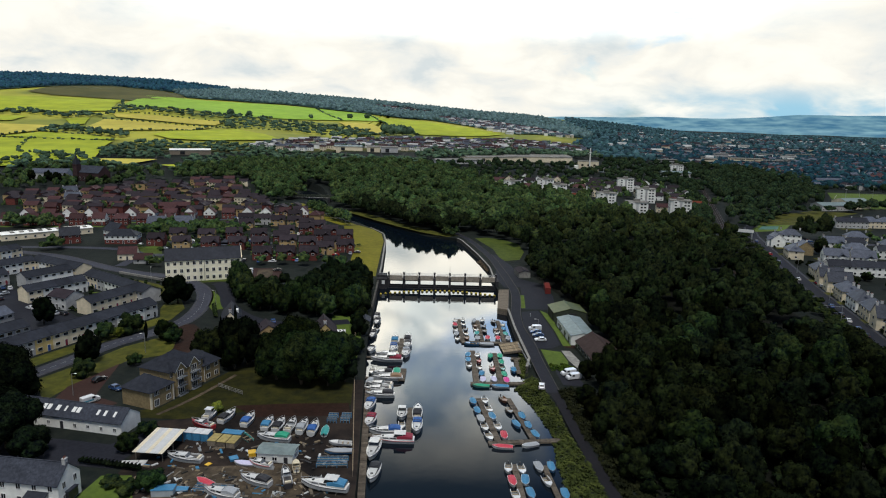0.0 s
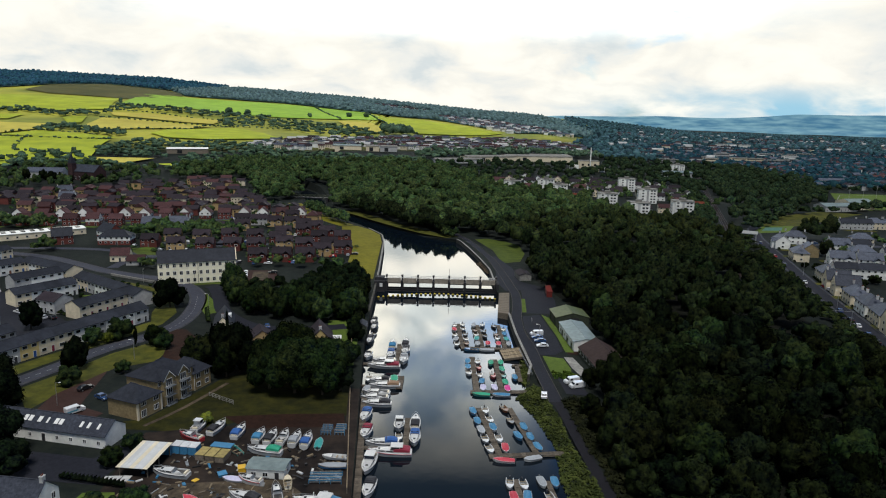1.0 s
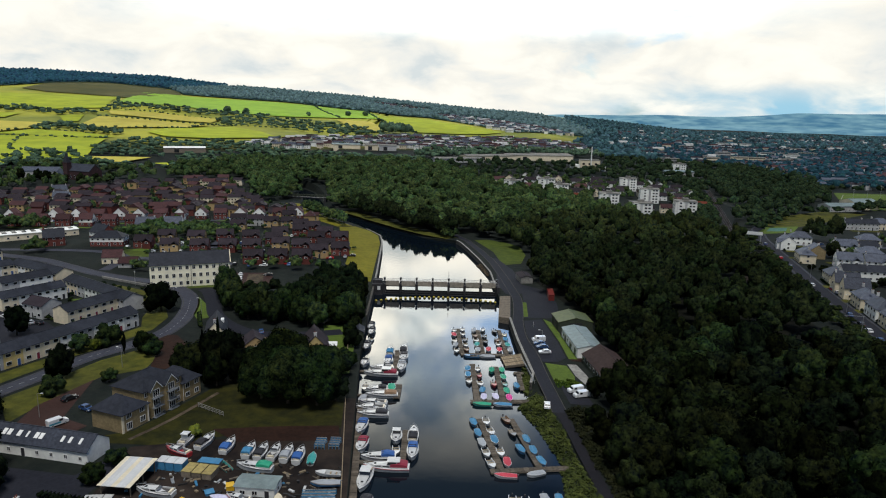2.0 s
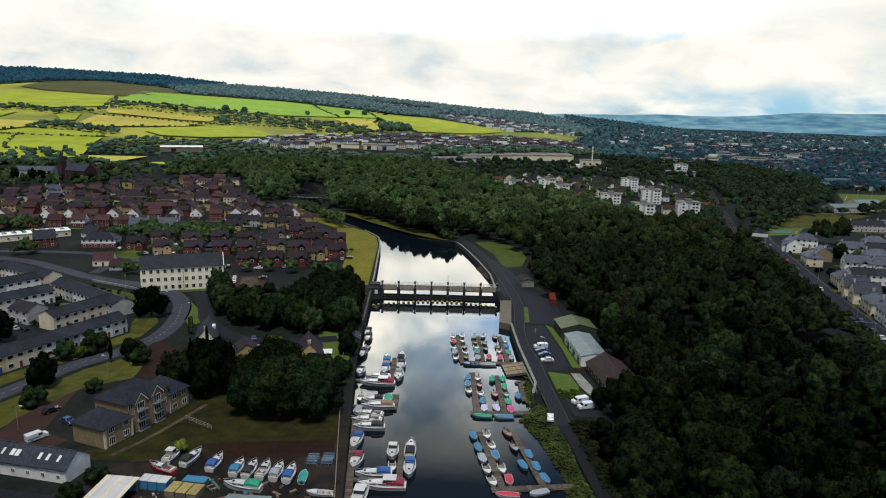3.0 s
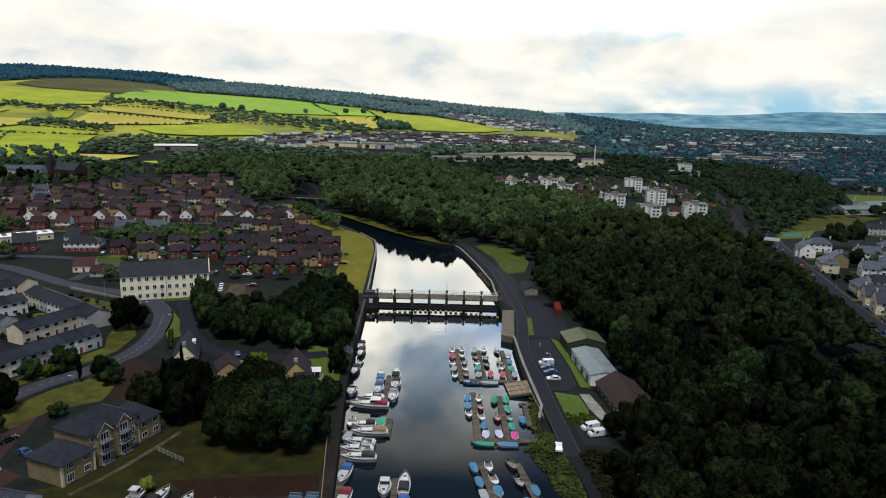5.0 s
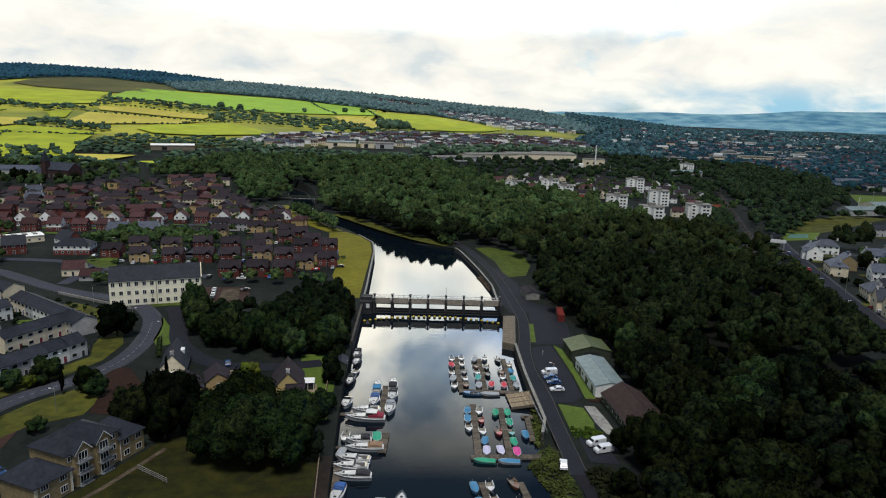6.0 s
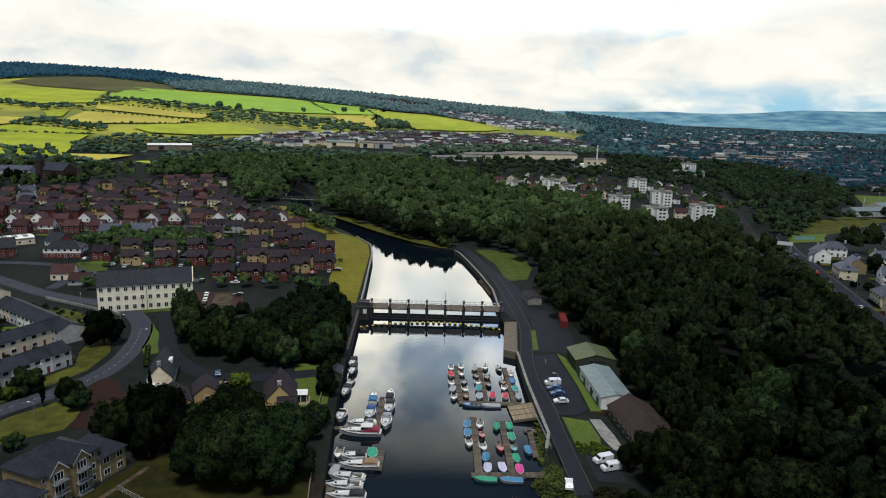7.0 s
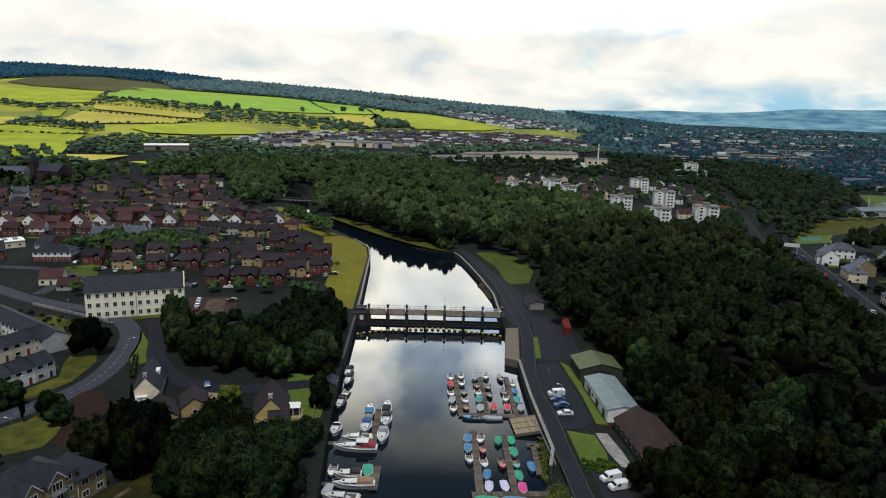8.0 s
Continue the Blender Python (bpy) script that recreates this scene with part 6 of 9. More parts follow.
for a, b_ in zip([(-161, 315), (-147, 308.4), (-130, 300.4)], [(-147, 308.4), (-130, 300.4), (-122, 296.6)]):
    d_ = (Vector(b_) - Vector(a)).normalized()
    nx, ny = -d_.y * 0.25, d_.x * 0.25
    z_ = land(*a)
    rw.loft([[(px_ - nx, py_ - ny, z_ - 0.4), (px_ - nx, py_ - ny, z_ + 1.0), (px_, py_, z_ + 1.15), (px_ + nx, py_ + ny, z_ + 1.0), (px_ + nx, py_ + ny, z_ - 0.4)] for px_, py_ in (a, b_)])
tagged(new("wall_roadside", rw.mesh("wall_roadside", mats_of("concrete"))), "low pale stone wall beside the road", "wall", kind="structure")
drape("mill_car_park", [(-106, 331.5), (-86, 333), (-80.4, 311), (-97.6, 309.8)], "blocks", "small red block-paved car park behind the mill", "car park", lift=0.09)
drape("mill_bay", [(-97, 329.5), (-89.5, 330.5), (-85.5, 313), (-93, 312)], "sand", "pale gravelled square in the car park", "gravel", lift=0.12)
drape("garden_lawn", [(-46, 253), (-33.2, 256), (-31, 226), (-40, 222), (-42, 236)], "turf", "fenced garden lawn beside the river", "lawn", lift=0.07)
drape("garden_lower", [(-38, 218), (-31.5, 220), (-29.5, 208), (-36, 206)], "turf", "lower garden lawn", "lawn", lift=0.07)
drape("lawn_river", [(-36.4, 323), (-41.8, 418), (-46, 446), (-54, 464), (-66, 480), (-76, 474), (-70, 440), (-57, 400), (-54, 358), (-47.5, 337), (-44, 323)], "river_lawn", "golden mown riverside lawn", "lawn", lift=0.07)
drape("lawn_river_upper", [(-68, 482), (-92, 517), (-116, 556), (-130, 590), (-142, 590), (-128, 556), (-96, 500), (-78, 476)], "river_lawn", "golden grass strip along the upper river", "lawn", lift=0.07)

# ---- the flats beside the boatyard ----
flats = thing("apartment_block", pose(-78.6, 164.2, 4.3, 0, 0, 68.5), "buff-stone three-storey flats with dark hipped roofs and white balcony bays", "apartment building")


def block(parent, x0, x1, y0, y1, eh, rh, wall, roof, style="hip"):
    cx, cy = (x0 + x1) / 2, (y0 + y1) / 2
    w, d = x1 - x0, y1 - y0
    turn = 0 if w >= d else 90
    a, c = (w, d) if w >= d else (d, w)
    o = part("wall", wall_build(a, c, eh, rh, style), wall, parent)
    o.matrix_basis = pose(cx, cy, 0, 0, 0, turn)
    r = part("roof", roof_build(a, c, eh, rh, style, over=0.45), roof, parent)
    r.matrix_basis = pose(cx, cy, 0, 0, 0, turn)


block(flats, 0, 8.2, 0, 10.2, 5.3, 2.7, "stone_buff", "slate")
block(flats, 8.0, 21.2, 1.2, 12.0, 7.9, 3.0, "stone_buff", "slate")
block(flats, 21.0, 27.6, 0.6, 10.4, 5.6, 2.6, "stone_buff", "slate")
for x in (11.2, 16.4):
    b = Build().box(x - 1.9, 0.2, -1, x + 1.9, 2.0, 7.6)
    b.add([(x - 1.9, 0.2, 7.6), (x + 1.9, 0.2, 7.6), (x, 0.2, 9.7), (x - 1.9, 5, 7.6), (x + 1.9, 5, 7.6), (x, 5, 9.7)], [(0, 1, 2), (4, 3, 5)])
    part("bay", b, "stone_buff", flats)
    g = Build()
    for s in (-1, 1):
        g.add([(x, -0.15, 9.95), (x + s * 2.25, -0.15, 7.45), (x + s * 2.25, 6, 7.45), (x, 6, 9.95), (x, -0.15, 9.75), (x + s * 2.25, -0.15, 7.25), (x + s * 2.25, 6, 7.25), (x, 6, 9.75)],
              [(0, 1, 2, 3), (7, 6, 5, 4), (0, 4, 5, 1), (1, 5, 6, 2)])
    part("bay_roof", g, "slate", flats)
    part("bargeboard", Build().add([(x, -0.18, 9.9), (x - 2.2, -0.18, 7.45), (x - 2.2, -0.18, 7.2), (x, -0.18, 9.62), (x + 2.2, -0.18, 7.45), (x + 2.2, -0.18, 7.2)], [(0, 1, 2, 3), (0, 3, 5, 4)]), "frame", flats)
    for k in range(3):
        z = 0.35 + 2.55 * k
        window(flats, x, 0.2, z + 0.1, 0, 2.2, 1.95, 2)
        bal = Build().box(x - 1.6, -0.95, z - 0.1, x + 1.6, 0.2, z + 0.02)
        for j in range(9):
            xx = x - 1.55 + 3.1 * j / 8
            bal.box(xx - 0.03, -0.93, z, xx + 0.03, -0.88, z + 1.0)
        bal.box(x - 1.6, -0.95, z + 1.0, x + 1.6, -0.86, z + 1.08)
        part("balcony", bal, "balcony_grey", flats)
for k in range(2):
    z = 0.9 + 2.6 * k
    for x in (2.0, 6.2):
        window(flats, x, 0.0, z - (0.4 if x < 3 and not k else 0), 0, 1.7, 1.5 + (0.45 if x < 3 and not k else 0), 2)
    for x in (22.6, 26.0):
        window(flats, x, 0.6, z, 0, 1.6, 1.4, 1)
    window(flats, 27.6, 5.5, z, 90, 1.2, 1.3)
for k in range(3):
    for x in (9.0, 19.6):
        window(flats, x, 1.2, 0.9 + 2.55 * k, 0, 1.4, 1.3)
part("downpipe", Build().tube((8.15, -0.05, 0), (8.15, -0.05, 5.2), 0.06, n=5).tube((20.95, 0.5, 0), (20.95, 0.5, 5.4), 0.06, n=5), "frame", flats)
part("quoin", Build().box(-0.06, -0.06, 0, 0.5, 0.3, 5.1), "harl_cream", flats)
part("quoin", Build().box(7.7, -0.06, 0, 8.26, 0.3, 5.1), "harl_cream", flats)

# ---- long white workshop ----
ws_ = house("workshop", pose(-95.3, 156.2, 4.3, 0, 0, -11.4), "long low white workshop with grey slate roof and skylights", 34, 7.2, 3.5, 2.4, "harl_white", "slate_mid", storeys=1, front=9, back=0, stack=0, win=(0.9, 1.0), category="workshop", plain=False)
for x, w in ((-6, 1.0), (-4.6, 1.0), (-2, 1.0), (0.2, 0.5), (2.6, 1.0), (3.9, 1.0), (9.5, 0.7), (11.5, 0.7), (14.2, 0.6)):
    a = math.degrees(math.atan2(2.4, 3.6))
    o = part("skylight", Build().box(-w / 2, -0.75, 0, w / 2, 0.75, 0.09), "frame", ws_)
    o.matrix_basis = pose(x, -1.9, 3.5 + 2.4 - 1.9 * 2.4 / 3.6 + 0.06, a, 0, 0)
wh = house("white_cottage", pose(-85.0, 122.6, 4.3, 0, 0, -7), "white-rendered two-storey house with grey slate roof", 17.5, 6.6, 5.5, 3.0, "harl_white", "slate_mid", front=5, back=0, ends=2, stack=2, win=(1.1, 1.5), plain=False)
part("porch", Build().box(2.2, -6.2, 0, 6.4, -3.3, 2.3), "harl_white", wh)
part("porch_roof", Build().add([(2.0, -6.4, 2.2), (6.6, -6.4, 2.2), (6.6, -3.3, 3.6), (2.0, -3.3, 3.6), (2.0, -6.4, 2.05), (6.6, -6.4, 2.05), (6.6, -3.3, 3.45), (2.0, -3.3, 3.45)], [(0, 1, 2, 3), (7, 6, 5, 4), (0, 4, 5, 1), (1, 5, 6, 2), (3, 7, 4, 0)]), "slate", wh)
part("oriel", Build().box(8.75, -1.4, 0.8, 9.5, 1.4, 2.7).box(8.75, -1.5, 2.7, 9.6, 1.5, 2.95, 1), ["glass", "slate"], wh)

# ---- terraces ----
TERR = {}


def terrace(a, b, depth=8.0, unit=6.0, walls=("harl_grey",), eh=5.2, rh=1.9, roof="slate", seed=0, group="terraced houses", step=0.0):
    """A row of joined houses whose front runs from a to b."""
    a, b = Vector(a), Vector(b)
    d = b - a
    n = max(1, round(d.length / unit))
    ang = math.degrees(math.atan2(d.y, d.x))
    nrm = Vector((-d.y, d.x)).normalized() * depth / 2
    rng = random.Random(seed)
    for k in range(n):
        p = a + d * (k + 0.5) / n + nrm
        wall = walls[k % len(walls)]
        key = (wall, round(d.length / n, 2), depth, eh, roof, rh)
        m = pose(p.x, p.y, land(p.x, p.y) + step * (k % 2), 0, 0, ang)
        if key in TERR:
            copy_thing(TERR[key], m)
        else:
            TERR[key] = house("terraced_house", m, f"two-storey {M[wall].name.replace('_', ' ').replace('render', 'rendered')} terraced house with low dark roof", d.length / n - 0.05, depth, eh, rh, wall, roof, front=2, back=0, stack=0,
                              group=group, win=(1.7, 1.15), ends=0, door_mat=rng.choice(["tarp_maroon", "gel_dark", "tarp_navy", "gel_brown"]))


G_, C_, Wt, Yl = "harl_grey", "harl_cream", "harl_white", "harl_yellow"
terrace((-146, 174.7), (-112.8, 247.5), walls=(G_, G_, G_, C_, G_, Yl, C_, C_, Wt, G_, Wt, Wt, G_), seed=1)
terrace((-138.0, 245.8), (-127.0, 270.6), walls=(C_, C_, C_), seed=2, unit=7.0)
terrace((-171.4, 259.8), (-158.1, 281.0), walls=(C_, Wt, Wt, Wt), seed=3)
terrace((-186.4, 282.6), (-175.3, 300.4), walls=(G_, Wt, Wt), seed=4)
terrace((-165.6, 291.4), (-125.6, 263.0), walls=(C_, C_, G_, Wt, Wt, Wt, G_, G_), seed=7)
terrace((-206.2, 318.6), (-174.4, 301.2), walls=(C_, Wt, C_, Wt, C_), seed=8)
terrace((-212.5, 303.0), (-203.2, 317.4), walls=(Wt, Wt, C_), seed=9)
terrace((-207.5, 275.6), (-198.4, 289.8), walls=(G_, C_), seed=10)
terrace((-158, 187), (-143.8, 217.3), walls=(G_, G_, G_), seed=6)
terrace((-171, 205), (-158.6, 231.5), walls=(G_, Wt), seed=12, depth=10, roof="slate_light")
terrace((-238, 318), (-228, 346), walls=(C_, Wt), seed=13)
terrace((-232, 286), (-222, 302), walls=(Wt, C_), seed=14)
house("terraced_house", on(-154.2, 257.4, -23), "grey-gabled two-storey house standing alone in the court", 10.5, 8.2, 5.2, 2.0, "harl_grey", "tile_dark", front=3, back=0, ends=0, stack=0, win=(1.5, 1.15))
drape("terrace_court", [(-163, 226), (-143, 223), (-138, 240), (-148, 249), (-165, 256), (-180, 276), (-196, 274), (-199, 262), (-178, 240)], "asphalt", "dark asphalt parking court between the terraces", "car park", lift=0.06)
drape("court_garden", [(-157, 279), (-146, 270), (-138, 262), (-134, 266), (-150, 281)], "turf", "enclosed back gardens between the terraces", "lawn", lift=0.06)
ribbon("terrace_court", [(-196, 236), (-168, 246), (-150, 242)], 12, "asphalt", "asphalt parking court behind the terraces", "car park", lift=0.07)
ribbon("terrace_court", [(-200, 270), (-178, 284), (-172, 296)], 9, "asphalt", "asphalt parking court behind the terraces", "car park", lift=0.07)
for x, y, t, c in ((-154.4, 247.0, 52, "car_white"), (-152.4, 246.2, 55, "car_silver"), (-149.0, 246.0, 60, "car_black"), (-165.7, 252.4, 62, "car_white"), (-192.6, 280.9, 40, "car_white"), (-196.0, 281.2, 40, "car_blue"), (-189.5, 272, 150, "car_silver"), (-172, 246, 20, "car_black"), (-143.5, 262.5, -35, "car_white"), (-186, 264, 60, "car_black")):
    park(x, y, t, c, where="parked in the terrace court")
for y0, c in ((-2, "tarp_maroon"), (3, "timber"), (9, "tarp_maroon"), (14, "timber")):
    f = thing("garden_fence", on(-116.5 - 0.36 * (14 - y0), 240 + y0 - 6, 70), "low stained timber garden fence", "fence", "garden fences")
    part("rail", Build().box(0, -0.03, 0.3, 4.6, 0.03, 0.4).box(0, -0.03, 0.8, 4.6, 0.03, 0.9), c, f)
    for k in range(16):
        part("slat", Build().box(0.3 * k, 0.03, 0, 0.3 * k + 0.22, 0.06, 1.1), c, f)

# ---- the mill and the houses round the lane ----
mill = house("mill_building", pose(-117.2, 309.6, 4.3, 0, 0, 20.7), "long three-storey cream-rendered former mill with dark slate roof", 34, 10.5, 10.6, 4.6, "harl_pale", "slate", storeys=3, front=12, back=0, ends=2, stack=0,
             win=(1.4, 1.75), category="mill", doors=0, plain=False)
part("downpipe", Build().tube((0.2, -5.33, 0), (0.2, -5.33, 10.3), 0.09, n=5).tube((-1.4, -5.33, 0), (-1.4, -5.33, 5.0), 0.07, n=5), "steel", mill)
part("gable_coping", Build().add([(17.0, -5.6, 10.5), (17.0, 0, 15.35), (17.0, 5.6, 10.5), (17.35, -5.6, 10.5), (17.35, 0, 15.35), (17.35, 5.6, 10.5), (17.0, -5.6, 10.1), (17.0, 0, 14.9), (17.0, 5.6, 10.1)],
                                 [(0, 3, 4, 1), (1, 4, 5, 2), (0, 1, 7, 6), (1, 2, 8, 7)]), "harl_cream", mill)
lodge = house("lodge_house", pose(-81.2, 238.7, 4.2, 0, 0, 106), "cream cottage with steep dark slate roof and white dormer", 15.5, 6.8, 3.6, 3.8, "harl_cream", "slate", storeys=1, front=3, back=3, ends=1, stack=1, win=(1.0, 1.2))
part("dormer", Build().box(0.5, -2.6, 3.6, 3.2, -1.0, 5.7), "frame", lodge)
part("lean_to", Build().box(-8.9, -0.5, 0, -7.8, 2.6, 2.2), "frame", lodge)
house("bungalow", pose(-70.5, 221.0, 4.2, 0, 0, 118), "buff bungalow with brown tiled roof", 10, 7.2, 3.0, 2.4, "brick_buff", "tile_dark", storeys=1, front=3, back=3, ends=2, stack=0)
house("bungalow", pose(-64.6, 227.6, 4.2, 0, 0, 112), "buff bungalow wing with brown tiled roof", 8.5, 6.6, 3.0, 2.3, "brick_buff", "tile_dark", storeys=1, front=2, back=2, ends=1, stack=0)
yh = house("gabled_house", pose(-43.6, 225.4, 4.1, 0, 0, 103), "yellow-rendered house with tall brown tiled gable roof", 12.5, 8.6, 3.2, 4.6, "harl_yellow", "tile_dark", storeys=1, front=3, back=3, ends=2, stack=1)
part("wing", Build().box(-9.0, -4.2, 0, -6.2, 0.6, 2.8), "harl_yellow", yh)
w_roof = part("wing_roof", roof_build(4.8, 5.0, 2.8, 2.2, "gable"), "tile_dark", yh)
w_roof.matrix_basis = pose(-7.4, -1.8, 0, 0, 0, 90)
cons = thing("conservatory", pose(-38.4, 227.5, 4.1, 0, 0, 8), "white-framed glazed garden room with pitched roof", "conservatory")
for x in (-1.6, 0, 1.6):
    for y in (-1.6, 1.6):
        part("post", Build().box(x - 0.07, y - 0.07, 0, x + 0.07, y + 0.07, 2.3), "frame", cons)
part("roof", Build().gable(-1.9, 1.9, -1.9, 1.9, 2.3, 3.2), "frame", cons)
for y in (-1.6, 1.6):
    part("pane", Build().box(-1.5, y - 0.02, 0.3, 1.5, y + 0.02, 2.2), "glass", cons)
part("deck", Build().box(-2.4, -3.2, -0.2, 2.4, 2.4, 0.08), "timber_pale", cons)
hedge_v, hedge_t = CROWN_TUFT[1]


def hedge(a, b, h, label, leaf="dark", w=0.7):
    a, b = Vector((*a, 0)), Vector((*b, 0))
    n = max(2, int((b - a).length / (w * 0.9)))
    V, T, base = [], [], 0
    for k in range(n + 1):
        p = a + (b - a) * k / n
        V.append(hedge_v * (w, w, h / 1.7) + np.array([p.x, p.y, land(p.x, p.y)]))
        T.append(hedge_t + base)
        base += len(hedge_v)
    return tagged(new("hedge", mesh_np("hedge", np.concatenate(V), np.concatenate(T), [LEAF[leaf]])), label, "hedge", kind="stuff")


hedge((-40, 219.5), (-32.2, 219.7), 1.3, "clipped dark garden hedge", w=0.8)
hedge((-45, 254), (-34, 256.5), 1.2, "dark hedge behind the garden lawn")
hedge((-96, 262), (-90, 247), 1.6, "shrubby hedge along the lane", "ash", 1.1)
f = thing("garden_wall", on(-32.4, 221, 96), "pale slatted garden screen along the river", "fence")
part("rail", Build().box(0, -0.05, 0.2, 13, 0.05, 0.35).box(0, -0.05, 1.2, 13, 0.05, 1.35), "timber_pale", f)
for k in range(26):
    part("slat", Build().box(k * 0.5, -0.09, 0, k * 0.5 + 0.34, -0.05, 1.6), "timber_pale", f)
shed = house("garden_shed", on(-31.5, 245, 95), "small dark timber boathouse on the bank", 6.5, 3.4, 2.2, 1.0, "clad_dark", "slate", storeys=1, front=0, back=0, stack=0, category="shed")
park(-66.5, 242.5, 20, "car_blue", where="parked on the lane")
park(-102.2, 182.7, -30, "car_black", where="parked on red paving")
park(-94.4, 176.8, -118, "car_blue", where="parked on red paving")
park(-97.0, 168.0, -35, "car_white", van=True, stripe="car_teal", where="with teal side stripe on red paving")
for k in range(4):
    park(-99.5 + 1.1 * k, 326 - 4.0 * k, 12, ["car_white", "car_silver", "car_white", "car_black"][k], where="parked behind the mill")
park(-86.5, 327, 100, "car_black", where="parked behind the mill")

# ---- boatyard ----
YZ = 3.75
def trestle(x, y, turn, L, W):
    o = thing("boat_cradle", pose(x, y, YZ - 0.05, 0, 0, turn), "steel boat cradle standing on yard earth", "cradle", "boat cradles")
    for yy in (-L * 0.28, L * 0.2):
        part("crossbar", Build().box(-W * 0.45, yy - 0.1, 0, W * 0.45, yy + 0.1, 0.25), "timber", o)
        for s in (-1, 1):
            part("prop", Build().tube((s * W * 0.45, yy, 0.05), (s * W * 0.36, yy, 0.75), 0.06, n=4), "steel", o)


def ashore(kind, x, y, turn, **kw):
    L, W = kw.get("L", 4.8 if kind == "dinghy" else 8.0), kw.get("W", 1.85 if kind == "dinghy" else 2.9)
    lift_ = 0.5 if kind == "dinghy" else 0.68
    trestle(x, y, turn, L, W)
    moor(kind, x, y, turn, YZ + lift_, "ashore in the yard", "boats ashore", **kw)


for x, y, t, c, L in ((-61.6, 161.6, -8, None, 6.6), (-56.8, 160.4, -16, "tarp_black", 6.8), (-50.8, 158.6, -8, "tarp_navy", 6.4), (-45.2, 156.6, -6, "tarp_blue", 5.8), (-42.2, 156.2, -7, "tarp_black", 6.2), (-39.2, 156.0, -5, None, 6.4), (-36.1, 155.6, -6, "tarp_grey", 6.2), (-33.2, 155.0, -4, "tarp_navy", 6.2)):
    ashore("cruiser", x, y, t, L=L, W=2.5, canopy=c, fly=(x < -61))
ashore("dinghy", -30.2, 154.4, 2, hull="gel_white", cover="tarp_teal", L=4.8, W=1.9)
ashore("cruiser", -61.6, 155.4, 68, L=7.0, W=2.2, hull="gel_red", canopy=None)
ashore("cruiser", -42.0, 149.4, 82, L=8.4, W=2.6, canopy="tarp_green")
ashore("cruiser", -59.6, 138.6, 82, L=8.4, W=2.6)
ashore("dinghy", -25.4, 148.2, 88, hull="gel_white", cover=None, L=5.6)
ashore("dinghy", -25.2, 144.2, 95, hull="gel_blue", cover="tarp_grey", L=6.4, W=2.1)
ashore("cruiser", -41.6, 136.6, 75, L=5.6, W=2.0, stripe="gel_red")
ashore("dinghy", -45.6, 137.4, 85, hull="gel_white", cover="tarp_lilac", L=4.6)
ashore("cruiser", -25.6, 128.6, 80, L=10.5, W=3.2, canopy="tarp_blue", fly=True)
ashore("cruiser", -40.8, 129.8, 70, L=7.6, W=2.5, canopy="tarp_black")
ashore("dinghy", -51.6, 129.2, 60, hull="gel_white", cover="tarp_red")
ashore("dinghy", -33.6, 137.0, 15, hull="gel_cream", cover=None)
ashore("cruiser", -46.5, 124.5, 75, L=8, W=2.6, canopy="tarp_grey")
ashore("dinghy", -56.5, 126, 95, hull="gel_dark", cover="tarp_blue", L=5.2)
ashore("cruiser", -34.5, 131.5, 20, L=7.5, W=2.2, hull="gel_dark", canopy=None)
ashore("dinghy", -49.5, 150.5, 45, hull="gel_teal", cover=None, L=6.5, W=2.0)

cabin_ = thing("site_cabin", pose(-38.8, 141.2, YZ - 0.05, 0, 0, -4), "pale blue-white site cabin with low grey roof", "cabin")
part("wall", Build().box(-4.2, -2.4, 0, 4.2, 2.4, 2.8, bevel=0.08), "harl_white", cabin_)
part("roof", Build().gable(-4.5, 4.5, -2.7, 2.7, 2.8, 3.3), "roof_grey", cabin_)
for x in (-2.6, 0.0):
    window(cabin_, x, -2.4, 1.0, 0, 1.2, 1.0)
door(cabin_, 2.6, -2.4, 0, "gel_dark")
window(cabin_, 4.2, 0, 1.0, 90, 1.2, 1.0)
sh = thing("boat_shelter", pose(-67.0, 142.6, YZ - 0.05, 0, 0, -5), "open boat shelter with stained white sheet roof", "shelter")
for x in (-3.2, 3.2):
    for y in (-4.8, 0, 4.8):
        part("post", Build().box(x - 0.1, y - 0.1, 0, x + 0.1, y + 0.1, 3.1), "timber", sh)
for k in range(7):
    x0 = -3.6 + 7.2 * k / 7
    part("roof_sheet", Build().add([(x0, -5.6, 3.2 + 0.03 * (k % 2)), (x0 + 1.05, -5.6, 3.2 + 0.03 * (k % 2)), (x0 + 1.05, 5.6, 3.7), (x0, 5.6, 3.7), (x0, -5.6, 3.12), (x0 + 1.05, -5.6, 3.12), (x0 + 1.05, 5.6, 3.62), (x0, 5.6, 3.62)],
                                   [(0, 1, 2, 3), (7, 6, 5, 4), (0, 4, 5, 1), (1, 5, 6, 2), (2, 6, 7, 3), (3, 7, 4, 0)]), "gel_white" if k % 3 else "gel_cream", sh)
part("back_wall", Build().box(-3.4, 5.0, 0, 3.4, 5.15, 3.3), "tarp_blue", sh)


